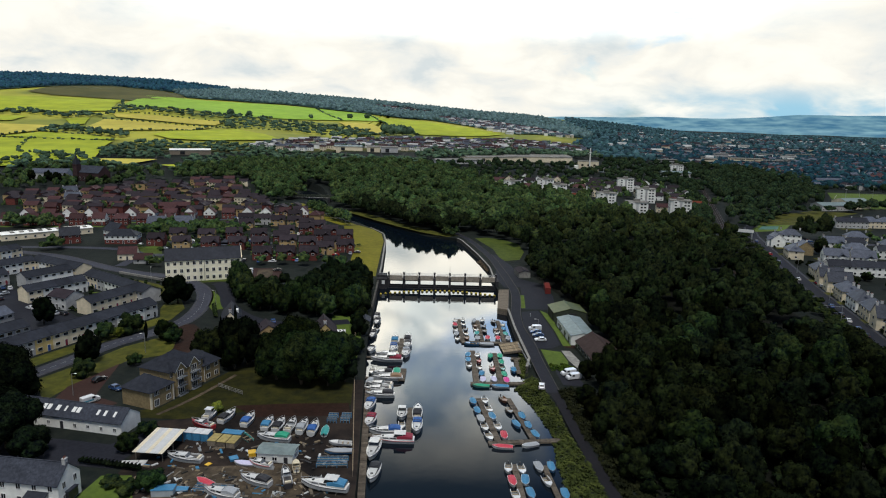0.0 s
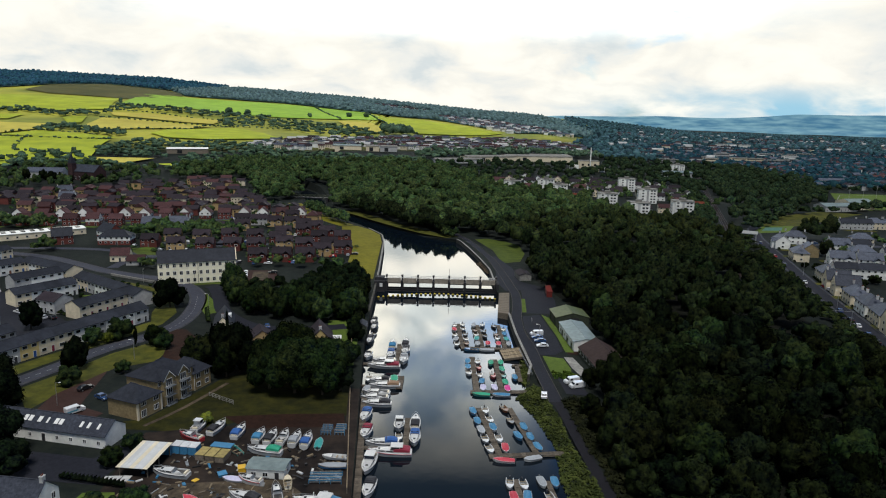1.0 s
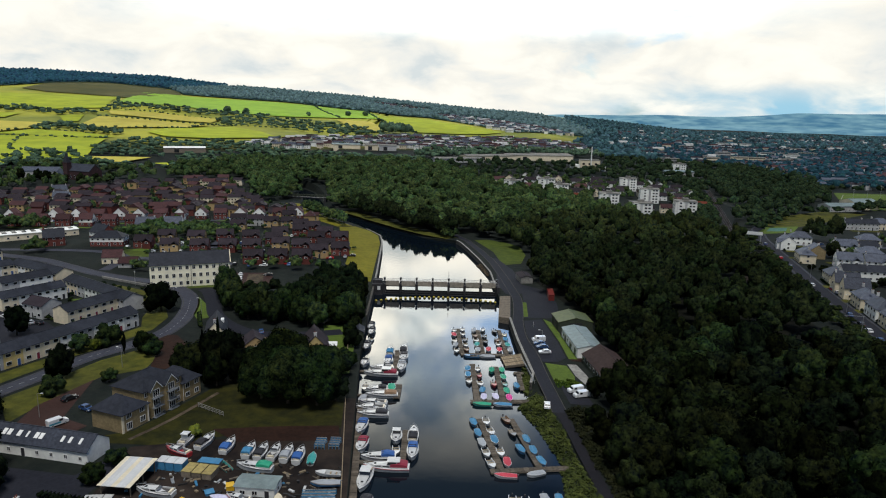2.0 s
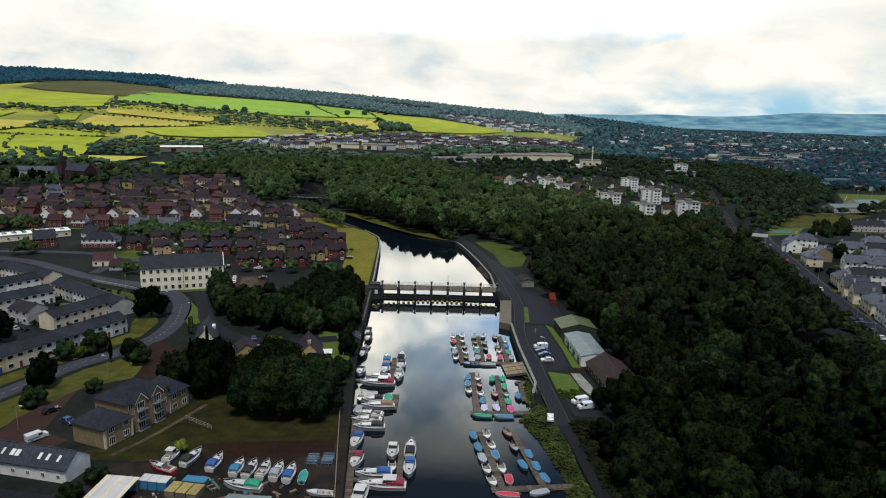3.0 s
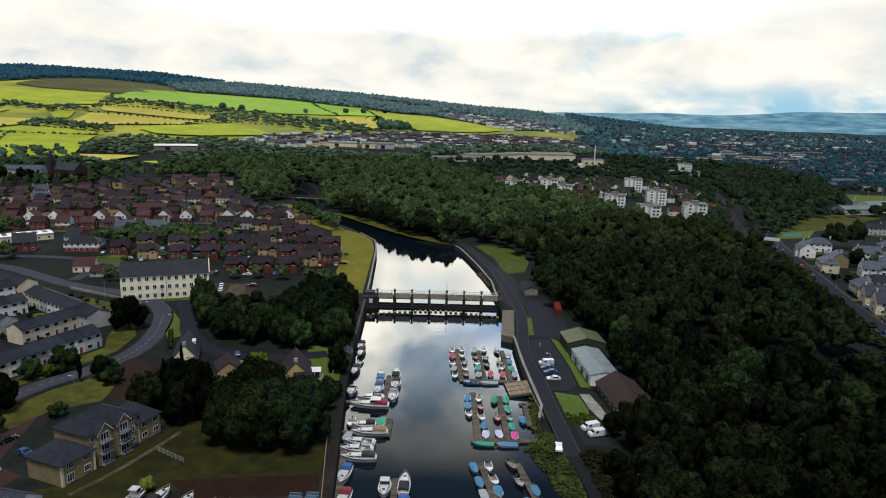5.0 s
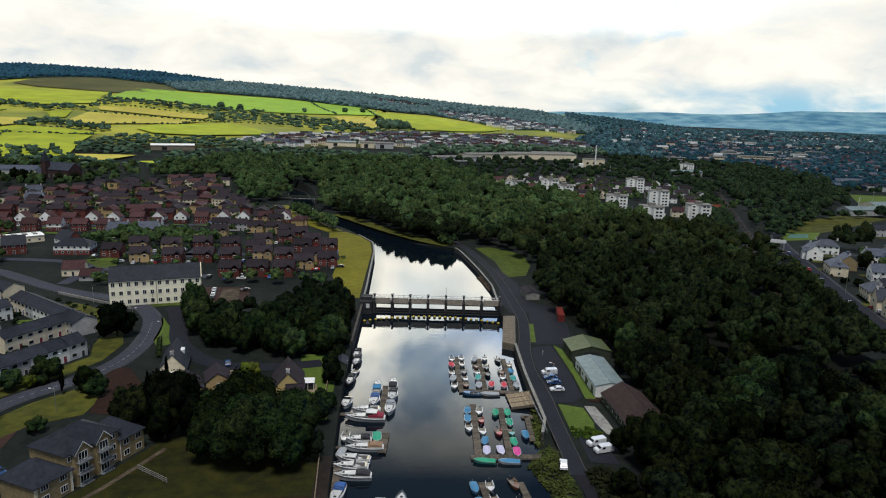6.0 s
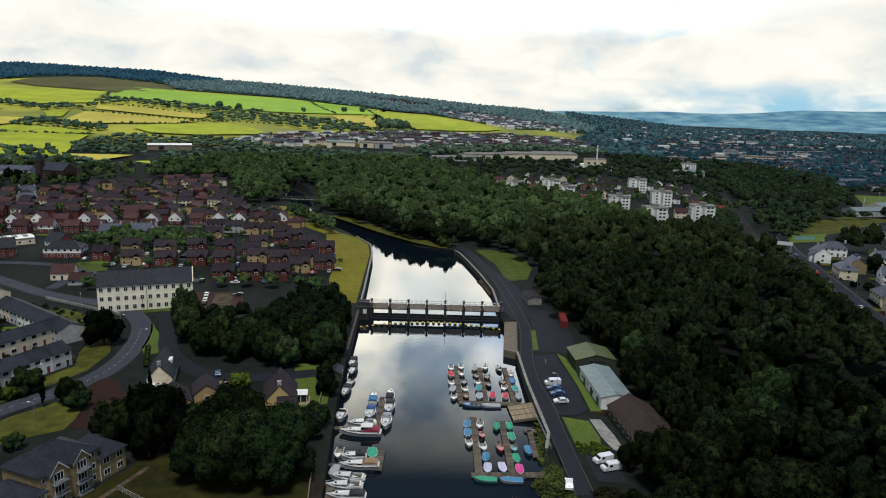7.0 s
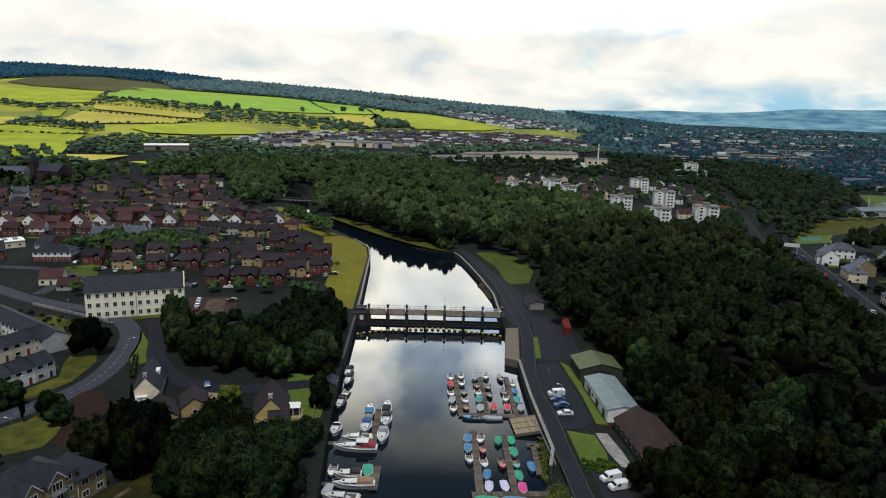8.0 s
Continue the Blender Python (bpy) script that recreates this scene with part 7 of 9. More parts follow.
def container(x, y, turn, w, d, h, material, label, name="container", z=YZ - 0.04, lid=None):
    o = thing(name, pose(x, y, z, 0, 0, turn), label, "container", "boatyard stores")
    plan = []
    for k in range(int(w / 0.4)):
        x0 = -w / 2 + 0.2 + 0.4 * k
        plan += [(x0 - 0.1, -d / 2), (x0 - 0.06, -d / 2 - 0.05), (x0 + 0.06, -d / 2 - 0.05), (x0 + 0.1, -d / 2)]
    plan = [(-w / 2, d / 2), (-w / 2, -d / 2)] + plan + [(w / 2, -d / 2), (w / 2, d / 2)]
    b = Build().loft([[(px, py, zz) for px, py in plan] for zz in (0, h)])
    part("body", b, material, o)
    part("lid", Build().box(-w / 2 - 0.06, -d / 2 - 0.08, h, w / 2 + 0.06, d / 2 + 0.06, h + 0.1), lid or material, o)
    return o


for k in range(3):
    container(-62.4 + 2.1 * k, 149.4 - 0.3 * k, -6, 1.9, 2.6, 2.7, "tarp_blue", "blue storage container with pale blue lid", lid="gel_white")
for k in range(3):
    container(-55.6 + 2.4 * k, 147.2 - 0.4 * k, -8, 2.1, 3.8, 2.1, "timber", "dark storage crate with ochre board lid", lid="ochre")
container(-52.4, 150.8, -8, 5, 2.2, 1.8, "timber", "low crate under blue sheeting", lid="tarp_blue")
container(-44.9, 141.4, 20, 1.6, 1.8, 1.7, "yellow", "small yellow plant cabin standing in the yard")
container(-48.6, 139.4, 30, 1.8, 1.8, 1.2, "tarp_blue", "blue wrapped bundle lying on yard earth")
container(-53.6, 136.9, 60, 1.2, 1.0, 0.8, "yellow", "small yellow bin standing on yard earth")
container(-58.5, 124.6, 5, 4.5, 2.4, 2.2, "clad_grey", "grey store with blue sheet roof", lid="tarp_blue")
for x, y, t, c in ((-72.4, 136.2, 8, "gel_white"), (-70.6, 136.4, 4, "gel_white"), (-68.6, 136.6, 2, "tarp_blue")):
    container(x, y, t, 1.7, 2.2, 0.9, c, "low covered trailer box standing by the boat shelter", lid="gel_white")
drape("yard_sand", [(-60, 135), (-35, 138.5), (-30, 134), (-30.5, 121), (-62, 121)], "sand", "trodden sandy patch of the boatyard", "ground", lift=0.085)
drape("cottage_lawn", [(-76, 121), (-75, 131), (-68.5, 131.5), (-63.4, 121)], "turf", "small green garden behind the cottage", "lawn", lift=0.08)
hedge((-82, 136), (-68, 133.5), 1.5, "dark garden hedge behind the cottage", "dark", 1.0)


def rack(x, y, turn, w, d, h, label):
    o = thing("boat_rack", pose(x, y, YZ - 0.02, 0, 0, turn), label, "rack", "boat racks")
    for i in range(4):
        for j in (0, 1):
            part("post", Build().box(-w / 2 + w * i / 3 - 0.06, (-d / 2 if j == 0 else d / 2) - 0.06, 0, -w / 2 + w * i / 3 + 0.06, (-d / 2 if j == 0 else d / 2) + 0.06, h), "tarp_blue", o)
    for z in (h * 0.5, h):
        for k in range(7):
            part("bar", Build().box(-w / 2, -d / 2 + d * k / 6 - 0.05, z - 0.05, w / 2, -d / 2 + d * k / 6 + 0.05, z + 0.05), "tarp_blue" if k % 2 else "galv", o)


rack(-25.8, 139.6, 4, 7.0, 3.4, 1.2, "low blue steel boat rack")
rack(-49.0, 126.6, -6, 8.0, 3.0, 1.3, "low blue steel boat rack")
rack(-29.6, 161.8, 0, 2.4, 3.2, 1.6, "upright blue trailer frame")
rack(-26.2, 162.2, 0, 2.4, 3.2, 1.6, "upright blue trailer frame")
rng = random.Random(44)
for k in range(38):
    x, y = rng.uniform(-66, -24), rng.choice([rng.uniform(131, 136), rng.uniform(142, 153), rng.uniform(121, 128)])
    kind = rng.randrange(3)
    mt = rng.choice(["timber", "tarp_grey", "rubber", "timber_pale", "gel_white", "tarp_blue", "steel", "timber"])
    o = thing("timber_stack" if kind == 0 else "oil_drum" if kind == 1 else "pallet", pose(x, y, YZ - 0.03, 0, 0, rng.uniform(0, 180)), "loose yard lumber and gear lying on bare earth", "clutter", "boatyard clutter")
    if kind == 0:
        for j in range(5):
            part("plank", Build().box(-1.6, -0.5 + 0.21 * j, 0, 1.6, -0.32 + 0.21 * j, 0.12 + 0.07 * (j % 3)), mt, o)
    elif kind == 1:
        part("drum", Build().tube((0, 0, 0), (0, 0, 0.9), 0.3, n=10), mt, o)
        part("rim", Build().tube((0, 0, 0.86), (0, 0, 0.93), 0.32, n=10), "steel", o)
    else:
        for j in range(5):
            part("slat", Build().box(-0.6, -0.5 + 0.22 * j, 0.12, 0.6, -0.36 + 0.22 * j, 0.16), mt, o)
        part("bearer", Build().box(-0.55, -0.5, 0, -0.4, 0.5, 0.12).box(0.4, -0.5, 0, 0.55, 0.5, 0.12), "timber", o)

deb = Build()
rng = random.Random(45)
for k in range(460):
    x, y = rng.uniform(-68, -23), rng.choice([rng.uniform(119, 137), rng.uniform(138, 153), rng.uniform(119, 131)])
    a, l2, w2, h2 = rng.uniform(0, 3.14), rng.uniform(0.2, 1.15), rng.uniform(0.07, 0.35), rng.uniform(0.05, 0.4)
    c_, s_ = math.cos(a), math.sin(a)
    k0 = len(deb.v)
    deb.box(-l2, -w2, -0.05, l2, w2, h2, rng.choice([0, 0, 0, 1, 2, 3, 3, 4, 5, 5, 6, 3]))
    deb.v[k0:] = [(p[0] * c_ - p[1] * s_ + x, p[0] * s_ + p[1] * c_ + y, p[2] + max(YZ, land(x, y)) + 0.04) for p in deb.v[k0:]]
tagged(new("yard_debris", deb.mesh("yard_debris", mats_of(["timber", "timber_pale", "tarp_blue", "rubber", "gel_white", "steel", "galv"]))), "planks, crates and scrap strewn over the boatyard", "clutter", kind="stuff")
rail = thing("rail_fence", on(-66.1, 180.5, -31), "pale weathered rail fence on the lawn", "fence")
for k in range(8):
    part("post", Build().box(1.4 * k - 0.06, -0.06, 0, 1.4 * k + 0.06, 0.06, 1.3), "concrete", rail)
for z in (0.35, 0.8, 1.25):
    part("rail", Build().tube((0, 0, z), (9.8, 0, z), 0.06, n=5), "concrete", rail)
qf = thing("quay_fence", pose(-27.9, 190, 3.6, 0, 0, -82.3), "weathered fence with pale top rail along the quay", "fence")
part("top_rail", Build().tube((0, 0, 1.5), (56, 0, 1.5), 0.12, n=5), "timber_pale", qf)
for k in range(29):
    part("post", Build().box(2 * k - 0.07, -0.07, -0.4, 2 * k + 0.07, 0.07, 1.55), "timber", qf)


def lamp_post(x, y, h=6.0, turn=0):
    o = thing("street_lamp", on(x, y, turn), "slim grey street lamp beside the road", "street lamp", "street lamps")
    part("pole", Build().tube((0, 0, 0), (0, 0, h), 0.09, 0.05, 6).tube((0, 0, h), (1.1, 0, h + 0.15), 0.045, n=5), "galv", o)
    part("lantern", Build().box(0.8, -0.12, h + 0.08, 1.5, 0.12, h + 0.24, bevel=0.03), "frame", o)


for x, y, t in ((-99.5, 207, 180), (-113, 231, 0), (-95.5, 263, 180), (-112, 277, 20), (-127, 190, 0), (-140, 303, -60), (-104, 172, 0), (34.2, 240, 180)):
    lamp_post(x, y, 6.5, t)

# ---- trees of the west bank ----
rng_w = random.Random(34)
for x, y, r, h in ((-35.6, 263, 4.0, 9.5), (-36, 273, 3.8, 10), (-37.4, 283, 4.0, 11), (-38, 293, 4.2, 11.5), (-39, 303, 4.0, 10), (-33.6, 252, 2.6, 6)):
    tree(x, y, r, h, "alder", "dark tree leaning over the quay edge", group="trees west of the river")
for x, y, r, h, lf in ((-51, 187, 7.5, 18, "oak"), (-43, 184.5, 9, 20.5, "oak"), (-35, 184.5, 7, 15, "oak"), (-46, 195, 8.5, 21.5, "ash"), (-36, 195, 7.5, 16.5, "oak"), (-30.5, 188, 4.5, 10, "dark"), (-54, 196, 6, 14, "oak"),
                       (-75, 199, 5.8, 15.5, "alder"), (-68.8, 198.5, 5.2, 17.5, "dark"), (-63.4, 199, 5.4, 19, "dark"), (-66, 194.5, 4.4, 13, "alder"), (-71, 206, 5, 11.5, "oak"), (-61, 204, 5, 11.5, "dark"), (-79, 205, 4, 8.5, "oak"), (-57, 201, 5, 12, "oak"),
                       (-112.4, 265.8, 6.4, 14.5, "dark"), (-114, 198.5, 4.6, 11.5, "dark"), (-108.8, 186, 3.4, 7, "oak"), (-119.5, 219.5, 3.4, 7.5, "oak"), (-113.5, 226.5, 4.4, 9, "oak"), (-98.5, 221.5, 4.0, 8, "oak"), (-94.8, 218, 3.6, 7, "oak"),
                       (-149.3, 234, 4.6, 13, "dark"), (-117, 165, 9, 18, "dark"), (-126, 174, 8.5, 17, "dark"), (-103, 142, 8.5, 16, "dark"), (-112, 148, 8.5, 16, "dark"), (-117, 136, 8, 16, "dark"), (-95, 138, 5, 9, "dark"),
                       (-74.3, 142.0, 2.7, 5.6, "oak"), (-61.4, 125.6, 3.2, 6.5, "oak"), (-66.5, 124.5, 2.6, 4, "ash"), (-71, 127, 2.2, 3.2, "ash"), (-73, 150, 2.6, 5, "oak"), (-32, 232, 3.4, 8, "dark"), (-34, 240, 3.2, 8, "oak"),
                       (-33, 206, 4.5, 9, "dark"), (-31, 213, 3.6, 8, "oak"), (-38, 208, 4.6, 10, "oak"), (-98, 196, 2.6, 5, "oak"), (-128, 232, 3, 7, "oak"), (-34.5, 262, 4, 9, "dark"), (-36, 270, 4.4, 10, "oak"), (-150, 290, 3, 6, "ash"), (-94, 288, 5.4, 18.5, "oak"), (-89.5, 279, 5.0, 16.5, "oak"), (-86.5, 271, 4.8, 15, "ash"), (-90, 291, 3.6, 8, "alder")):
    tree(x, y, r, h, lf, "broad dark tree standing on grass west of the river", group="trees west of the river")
for x, y, r, h in ((-104, 218, 2.0, 8), (-66, 198, 3.4, 20.5), (-70.5, 197, 3.0, 17)):
    tree(x, y, r, h, "dark", "tall narrow dark conifer beside the flats", shape="tall", name="conifer")
for x, y, r, h in ((-115.2, 221.6, 1.9, 5), (-56, 231, 3.2, 7.5), (-61, 164, 2.2, 3.2), (-42, 190, 4, 15.5)):
    tree(x, y, r, h, "lime", "young tree in fresh yellow-green leaf")
shrubs = [(x, y, rng_w.uniform(0.8, 1.5), rng_w.uniform(0.9, 2.2)) for x, y in scatter([(-192, 212), (-140, 205), (-122, 262), (-130, 298), (-186, 312)], 5.5, 33, 0.5) if not inside([(-163, 226), (-143, 223), (-138, 240), (-148, 249), (-165, 256), (-180, 276), (-196, 274), (-199, 262), (-178, 240)], x, y)]
woods("garden_shrubs", shrubs, CROWN_TUFT, "oak", "low garden shrubs between the terraces")
BELT = [(-88, 250), (-74, 250), (-55, 247.5), (-38, 249), (-35, 258), (-37, 292), (-42, 312), (-66, 324), (-84, 312), (-96, 305), (-99, 296), (-92, 276), (-84, 266)]
lane_zone = [(-110, 305), (-101, 281), (-93, 261), (-79, 243), (-60, 236), (-36, 240), (-36, 251), (-60, 245), (-72, 249), (-83, 262), (-92, 281), (-100, 300)]
rng = random.Random(9)
back_row = []
for x, y in scatter(BELT, 7.4, 31, avoid=(lane_zone, [(-110, 298), (-78, 298), (-78, 335), (-110, 335)])):
    if x < -58 and y > 296:
        continue
    # front row takes paler leaf colours to stand in for its lit tops
    if y < 270:
        tree(x, y, rng.uniform(4.0, 5.2), rng.uniform(11.5, 16), rng.choice(["oak", "ash", "oak", "ash"]), "dark broadleaved tree of the belt beside the lane", group="belt of trees by the barrage")
    else:
        back_row.append((x, y, rng.uniform(3.6, 4.6), rng.uniform(5.5, 7.5)) if x < -64 else (x, y, rng.uniform(4.2, 5.6), rng.uniform(9, 12.5)))
woods("barrage_wood", back_row, CROWN_MID, "belt", "dense dark trees between lane and barrage")

# ---- brick housing estate across the river ----
KINDS = {}


def place_house(kind, x, y, turn, group, **kw):
    m = on(x, y, turn)
    if kind in KINDS:
        return copy_thing(KINDS[kind], m)
    wing = kw.pop("wing", False)
    KINDS[kind] = h = house("house", m, group=group, **kw)
    if kind == "w":
        part("lower_wall", Build().box(-kw["w"] / 2 - 0.04, -kw["d"] / 2 - 0.04, -1.1, kw["w"] / 2 + 0.04, kw["d"] / 2 + 0.04, 2.6), "brick_red", h)
    if wing:
        part("wing", Build().box(0.6, -kw["d"] / 2 - 1.9, 0, 4.8, -kw["d"] / 2 + 0.3, kw["eh"] - 0.3), kw["wall"], h)
        wr = part("wing_roof", roof_build(5.6, 4.2, kw["eh"] - 0.3, 1.7, "gable"), kw["roof"], h)
        wr.matrix_basis = pose(2.7, -kw["d"] / 2 + 0.6, 0, 0, 0, 90)
        window(h, 2.7, -kw["d"] / 2 - 1.9, 2.9, 0, 1.5, 1.1, plain=True)
    return KINDS[kind]


STYLE = dict(
    r=dict(label="red-brick semi-detached house with dark tiled roof", w=10, d=7.2, eh=4.7, rh=2.7, wall="brick_red", roof="tile_dark", front=3, back=0, ends=0, stack=0, wing=True),
    R=dict(label="red-brick house with red-brown tiled roof", w=9, d=7.6, eh=5.0, rh=2.9, wall="brick_red", roof="tile_red", front=3, back=0, ends=1, stack=0),
    t=dict(label="buff-brick house with brown tiled roof", w=10, d=7.2, eh=4.7, rh=2.7, wall="brick_buff", roof="tile_dark", front=3, back=0, ends=0, stack=0, wing=True),
    T=dict(label="buff-brick house with red-brown hipped roof", w=11, d=8, eh=5.0, rh=2.7, wall="brick_buff", roof="tile_red", front=3, back=0, ends=0, stack=0, style="hip", wing=True),
    w=dict(label="white-fronted brick house with red-brown gable roof", w=8.4, d=8, eh=5.0, rh=3.6, wall="harl_white", roof="tile_red", front=2, back=0, ends=2, stack=0),
    g=dict(label="grey-rendered terrace house with dark tiled roof", w=11, d=7.6, eh=5.0, rh=2.4, wall="harl_grey", roof="tile_dark", front=4, back=0, ends=0, stack=0),
)
EST = "houses of the brick estate"
ESTATE_SPOTS = []
FAR_ESTATE = []


def est(kind, x, y, turn=8):
    ESTATE_SPOTS.append((x, y))
    place_house(kind, x, y, turn, EST, **STYLE[kind])


# closes behind the mill and along the river lawn
for c, x, y in (("r", -174, 388), ("t", -168.6, 407), ("t", -155.8, 380), ("t", -150.4, 406), ("r", -139, 380), ("r", -135.6, 413), ("r", -124, 383), ("r", -119.7, 412), ("t", -96.5, 392), ("r", -101.7, 355), ("r", -89.5, 358), ("r", -77, 359), ("t", -105.5, 426), ("r", -95, 437),
                ("r", -80, 413), ("t", -70, 391), ("t", -71, 374), ("r", -60.5, 381), ("r", -78, 430), ("r", -90, 450), ("r", -66, 415), ("t", -149, 437), ("t", -139, 450), ("g", -146.7, 475), ("g", -134, 472), ("t", -121.6, 467), ("t", -109.8, 467), ("t", -129, 506), ("t", -116, 496), ("r", -111, 384), ("r", -84, 388), ("r", -104, 406)):
    est(c, x, y, 4 + (int(x * 7) % 11))
for k in range(15):
    est("w" if k % 3 != 1 else "R", -300 + 13.4 * k, 466 + 2.9 * k + (1.5 if k % 2 else 0), 96 if k % 3 != 1 else 8)
for k in range(9):
    est("R" if k % 4 else "w", -300 + 14.5 * k, 446 + 2.0 * k, 10)
REG = [(-112, 446), (-84, 446), (-92, 490), (-128, 543), (-165, 590), (-222, 705), (-273, 690), (-380, 590), (-380, 540), (-300, 490), (-190, 505), (-160, 470)]
rng = random.Random(61)
for x, y in scatter(REG, 18.0, 62, jitter=0.25):
    if min(math.dist((x, y), p) for p in ESTATE_SPOTS) > 12.5:
        near_river = x > -190 + (y - 440) * -0.1
        if y < 505:
            est(rng.choice("ttTtrg" if near_river else "rtRTtrw"), x, y, rng.choice([5, 8, 95, 12, 100, 188]))
        else:
            FAR_ESTATE.append((x, y))
# left of the estate: shops, hall and older houses
hall = house("community_hall", on(-196, 392, 8), "white and brick two-storey hall with dark hipped roof", 18, 10, 5.2, 3.2, "brick_red", "slate", upper="harl_white", front=6, back=0, ends=2, stack=0, style="hip", category="hall")
house("community_hall", on(-206, 404, -35), "brick hall wing with steep dark roof", 14, 9, 5.6, 4.4, "brick_red", "slate", upper="harl_white", front=3, back=0, ends=1, stack=0, category="hall")
house("brick_house", on(-226, 388, 30), "red-brick villa with white gable trim", 11, 8, 5.4, 4.2, "brick_red", "slate", front=3, back=0, ends=2, stack=1)
house("brick_house", on(-172, 348, 14), "cream house with red-brown tiled roof beside the road", 9.5, 7.5, 3.6, 3.2, "harl_cream", "tile_red", storeys=1, front=3, back=0, ends=1, stack=0)
house("garage", on(-160, 340, 10), "small garage with red-brown tiled roof", 9, 6.5, 2.6, 2.4, "harl_grey", "tile_red", storeys=1, front=2, back=0, stack=0, category="garage")
shop = house("shop_building", on(-252, 408, 42), "long flat white shop building with roof lights", 50, 12, 3.8, 0.5, "harl_cream", "harl_white", storeys=1, front=10, back=0, stack=0, category="shop")
for k in range(9):
    part("roof_light", Build().box(-20 + 5 * k, -3.5, 4.1, -17.6 + 5 * k, 3.5, 4.45), "glass", shop)
for x, y, t in ((-196, 440, 8), (-180, 444, 8), (-320, 560, 12), (-345, 600, 40)):
    house("villa", on(x, y, t), "older white-fronted villa with grey slate roof", 12, 8.5, 5.4, 3.8, "harl_white", "slate_light", front=3, back=0, ends=1, stack=2)
church = house("church_hall", on(-372, 690, -20), "dark red stone church with long grey roof", 34, 15, 9, 6.5, "church_stone", "slate_mid", storeys=1, front=6, back=0, stack=0, win=(1.4, 3.2), category="church")
part("tower", Build().box(-15, -10, -1, -9.5, -4.5, 16).box(-15.2, -10.2, 16, -9.3, -4.3, 16.8), "church_stone", church)
part("spire", Build().add([(-15, -10, 16.8), (-9.5, -10, 16.8), (-9.5, -4.5, 16.8), (-15, -4.5, 16.8), (-12.25, -7.25, 27)], [(0, 1, 4), (1, 2, 4), (2, 3, 4), (3, 0, 4)]), "slate", church)
for x, y, r, h in ((-388, 668, 5, 12), (-376, 664, 4.6, 11), (-362, 666, 5, 12), (-350, 672, 4.6, 11), (-340, 680, 5, 13), (-400, 676, 5, 12), (-412, 680, 5, 13), (-432, 684, 5, 12)):
    tree(x, y, r, h, "alder", "dark broadleaved tree in front of the church", group="trees round the church")
house("church_hall", on(-420, 700, 8), "long grey-roofed hall by the fields", 36, 13, 6, 4, "harl_grey", "slate_light", storeys=1, front=8, back=0, stack=0, category="hall")
# estate roads and cars
for pts in ([(-172, 360), (-140, 356), (-110, 350)], [(-175, 396), (-140, 396), (-100, 402), (-76, 418)], [(-300, 458), (-240, 470), (-180, 480), (-150, 455), (-140, 420), (-136, 390)], [(-128, 532), (-150, 500), (-180, 480)], [(-163, 582), (-175, 610), (-172, 640)],
            [(-260, 370), (-220, 374), (-190, 372), (-172, 360), (-168, 330)]):
    ribbon("road_estate", pts, 5.5, "asphalt_pale", "grey estate road between the houses", "road", lift=0.1)
drape("lawn_bank", [(-184, 377), (-171, 386), (-159.5, 361), (-166, 353), (-180, 365)], "turf_bright", "sloping mown green above the estate road", "lawn", lift=0.06)
drape("lawn_estate", [(-160, 351), (-138, 356), (-134, 345), (-150, 342)], "turf", "mown green beside the estate road", "lawn", lift=0.06)
rng = random.Random(70)
cols = ["car_white", "car_silver", "car_blue", "car_black", "car_red"]
for k in range(22):
    x, y = rng.choice(ESTATE_SPOTS[:40])
    park(x + rng.uniform(-8, 8), y - 7 - rng.uniform(0, 2), rng.choice([5, 95, 8]), rng.choice(cols), where="parked between brick houses")
FARCAR = {}


def far_car(x, y, turn, tone):
    """A car as one mesh: body with wheels and glazing."""
    if tone not in FARCAR:
        b = Build()
        prof = [(-2.1, 0.3), (-2.1, 0.9), (-1.7, 1.0), (-1.2, 1.42), (0.25, 1.44), (0.95, 1.0), (1.9, 0.86), (2.1, 0.6), (2.1, 0.3)]
        b.loft([[(sx * (0.84 if z > 1.2 else 1), yy, z) for yy, z in prof] for sx in (-0.87, 0.87)])
        b.box(-0.89, -1.35, 1.03, 0.89, 0.5, 1.3, 1).box(-0.66, 0.3, 1.08, 0.66, 0.86, 1.2, 1)
        for sx in (-0.8, 0.8):
            for yy in (-1.3, 1.3):
                b.tube((sx - 0.1, yy, 0.32), (sx + 0.1, yy, 0.32), 0.32, n=8, mi=2)
        FARCAR[tone] = b.mesh("car", mats_of([tone, "glass", "rubber"]))
    o = new("car", FARCAR[tone])
    o.matrix_basis = on(x, y, turn, 0.12)
    return tagged(o, f"{M[tone].name.split('_')[0]} hatchback car parked between brick houses", "car", "parked vehicles")


for k in range(46):
    x, y = rng.choice(ESTATE_SPOTS[:44])
    far_car(x + rng.choice([-7.5, 7.5, 6.8]) + rng.uniform(-1, 1), y - rng.uniform(3, 8), rng.choice([5, 95, 8, 185]), rng.choice(["car_white", "car_white", "car_silver", "car_blue", "car_black", "car_red"]))
garden = []
for x, y in scatter(REG, 14, 71, 0.5):
    if min(math.dist((x, y), p) for p in ESTATE_SPOTS) > 7.2:
        garden.append((x, y, rng.uniform(1.6, 3.2), rng.uniform(3.5, 7)))
CLOSE = [(-180, 372), (-100, 346), (-62, 350), (-52, 392), (-70, 432), (-100, 470), (-150, 500), (-160, 440), (-185, 410)]
for x, y in scatter(CLOSE, 10.5, 74, 0.5):
    if min(math.dist((x, y), p) for p in ESTATE_SPOTS) > 7.0:
        garden.append((x, y, rng.uniform(1.2, 2.6), rng.uniform(2, 5)))
plots = Build()
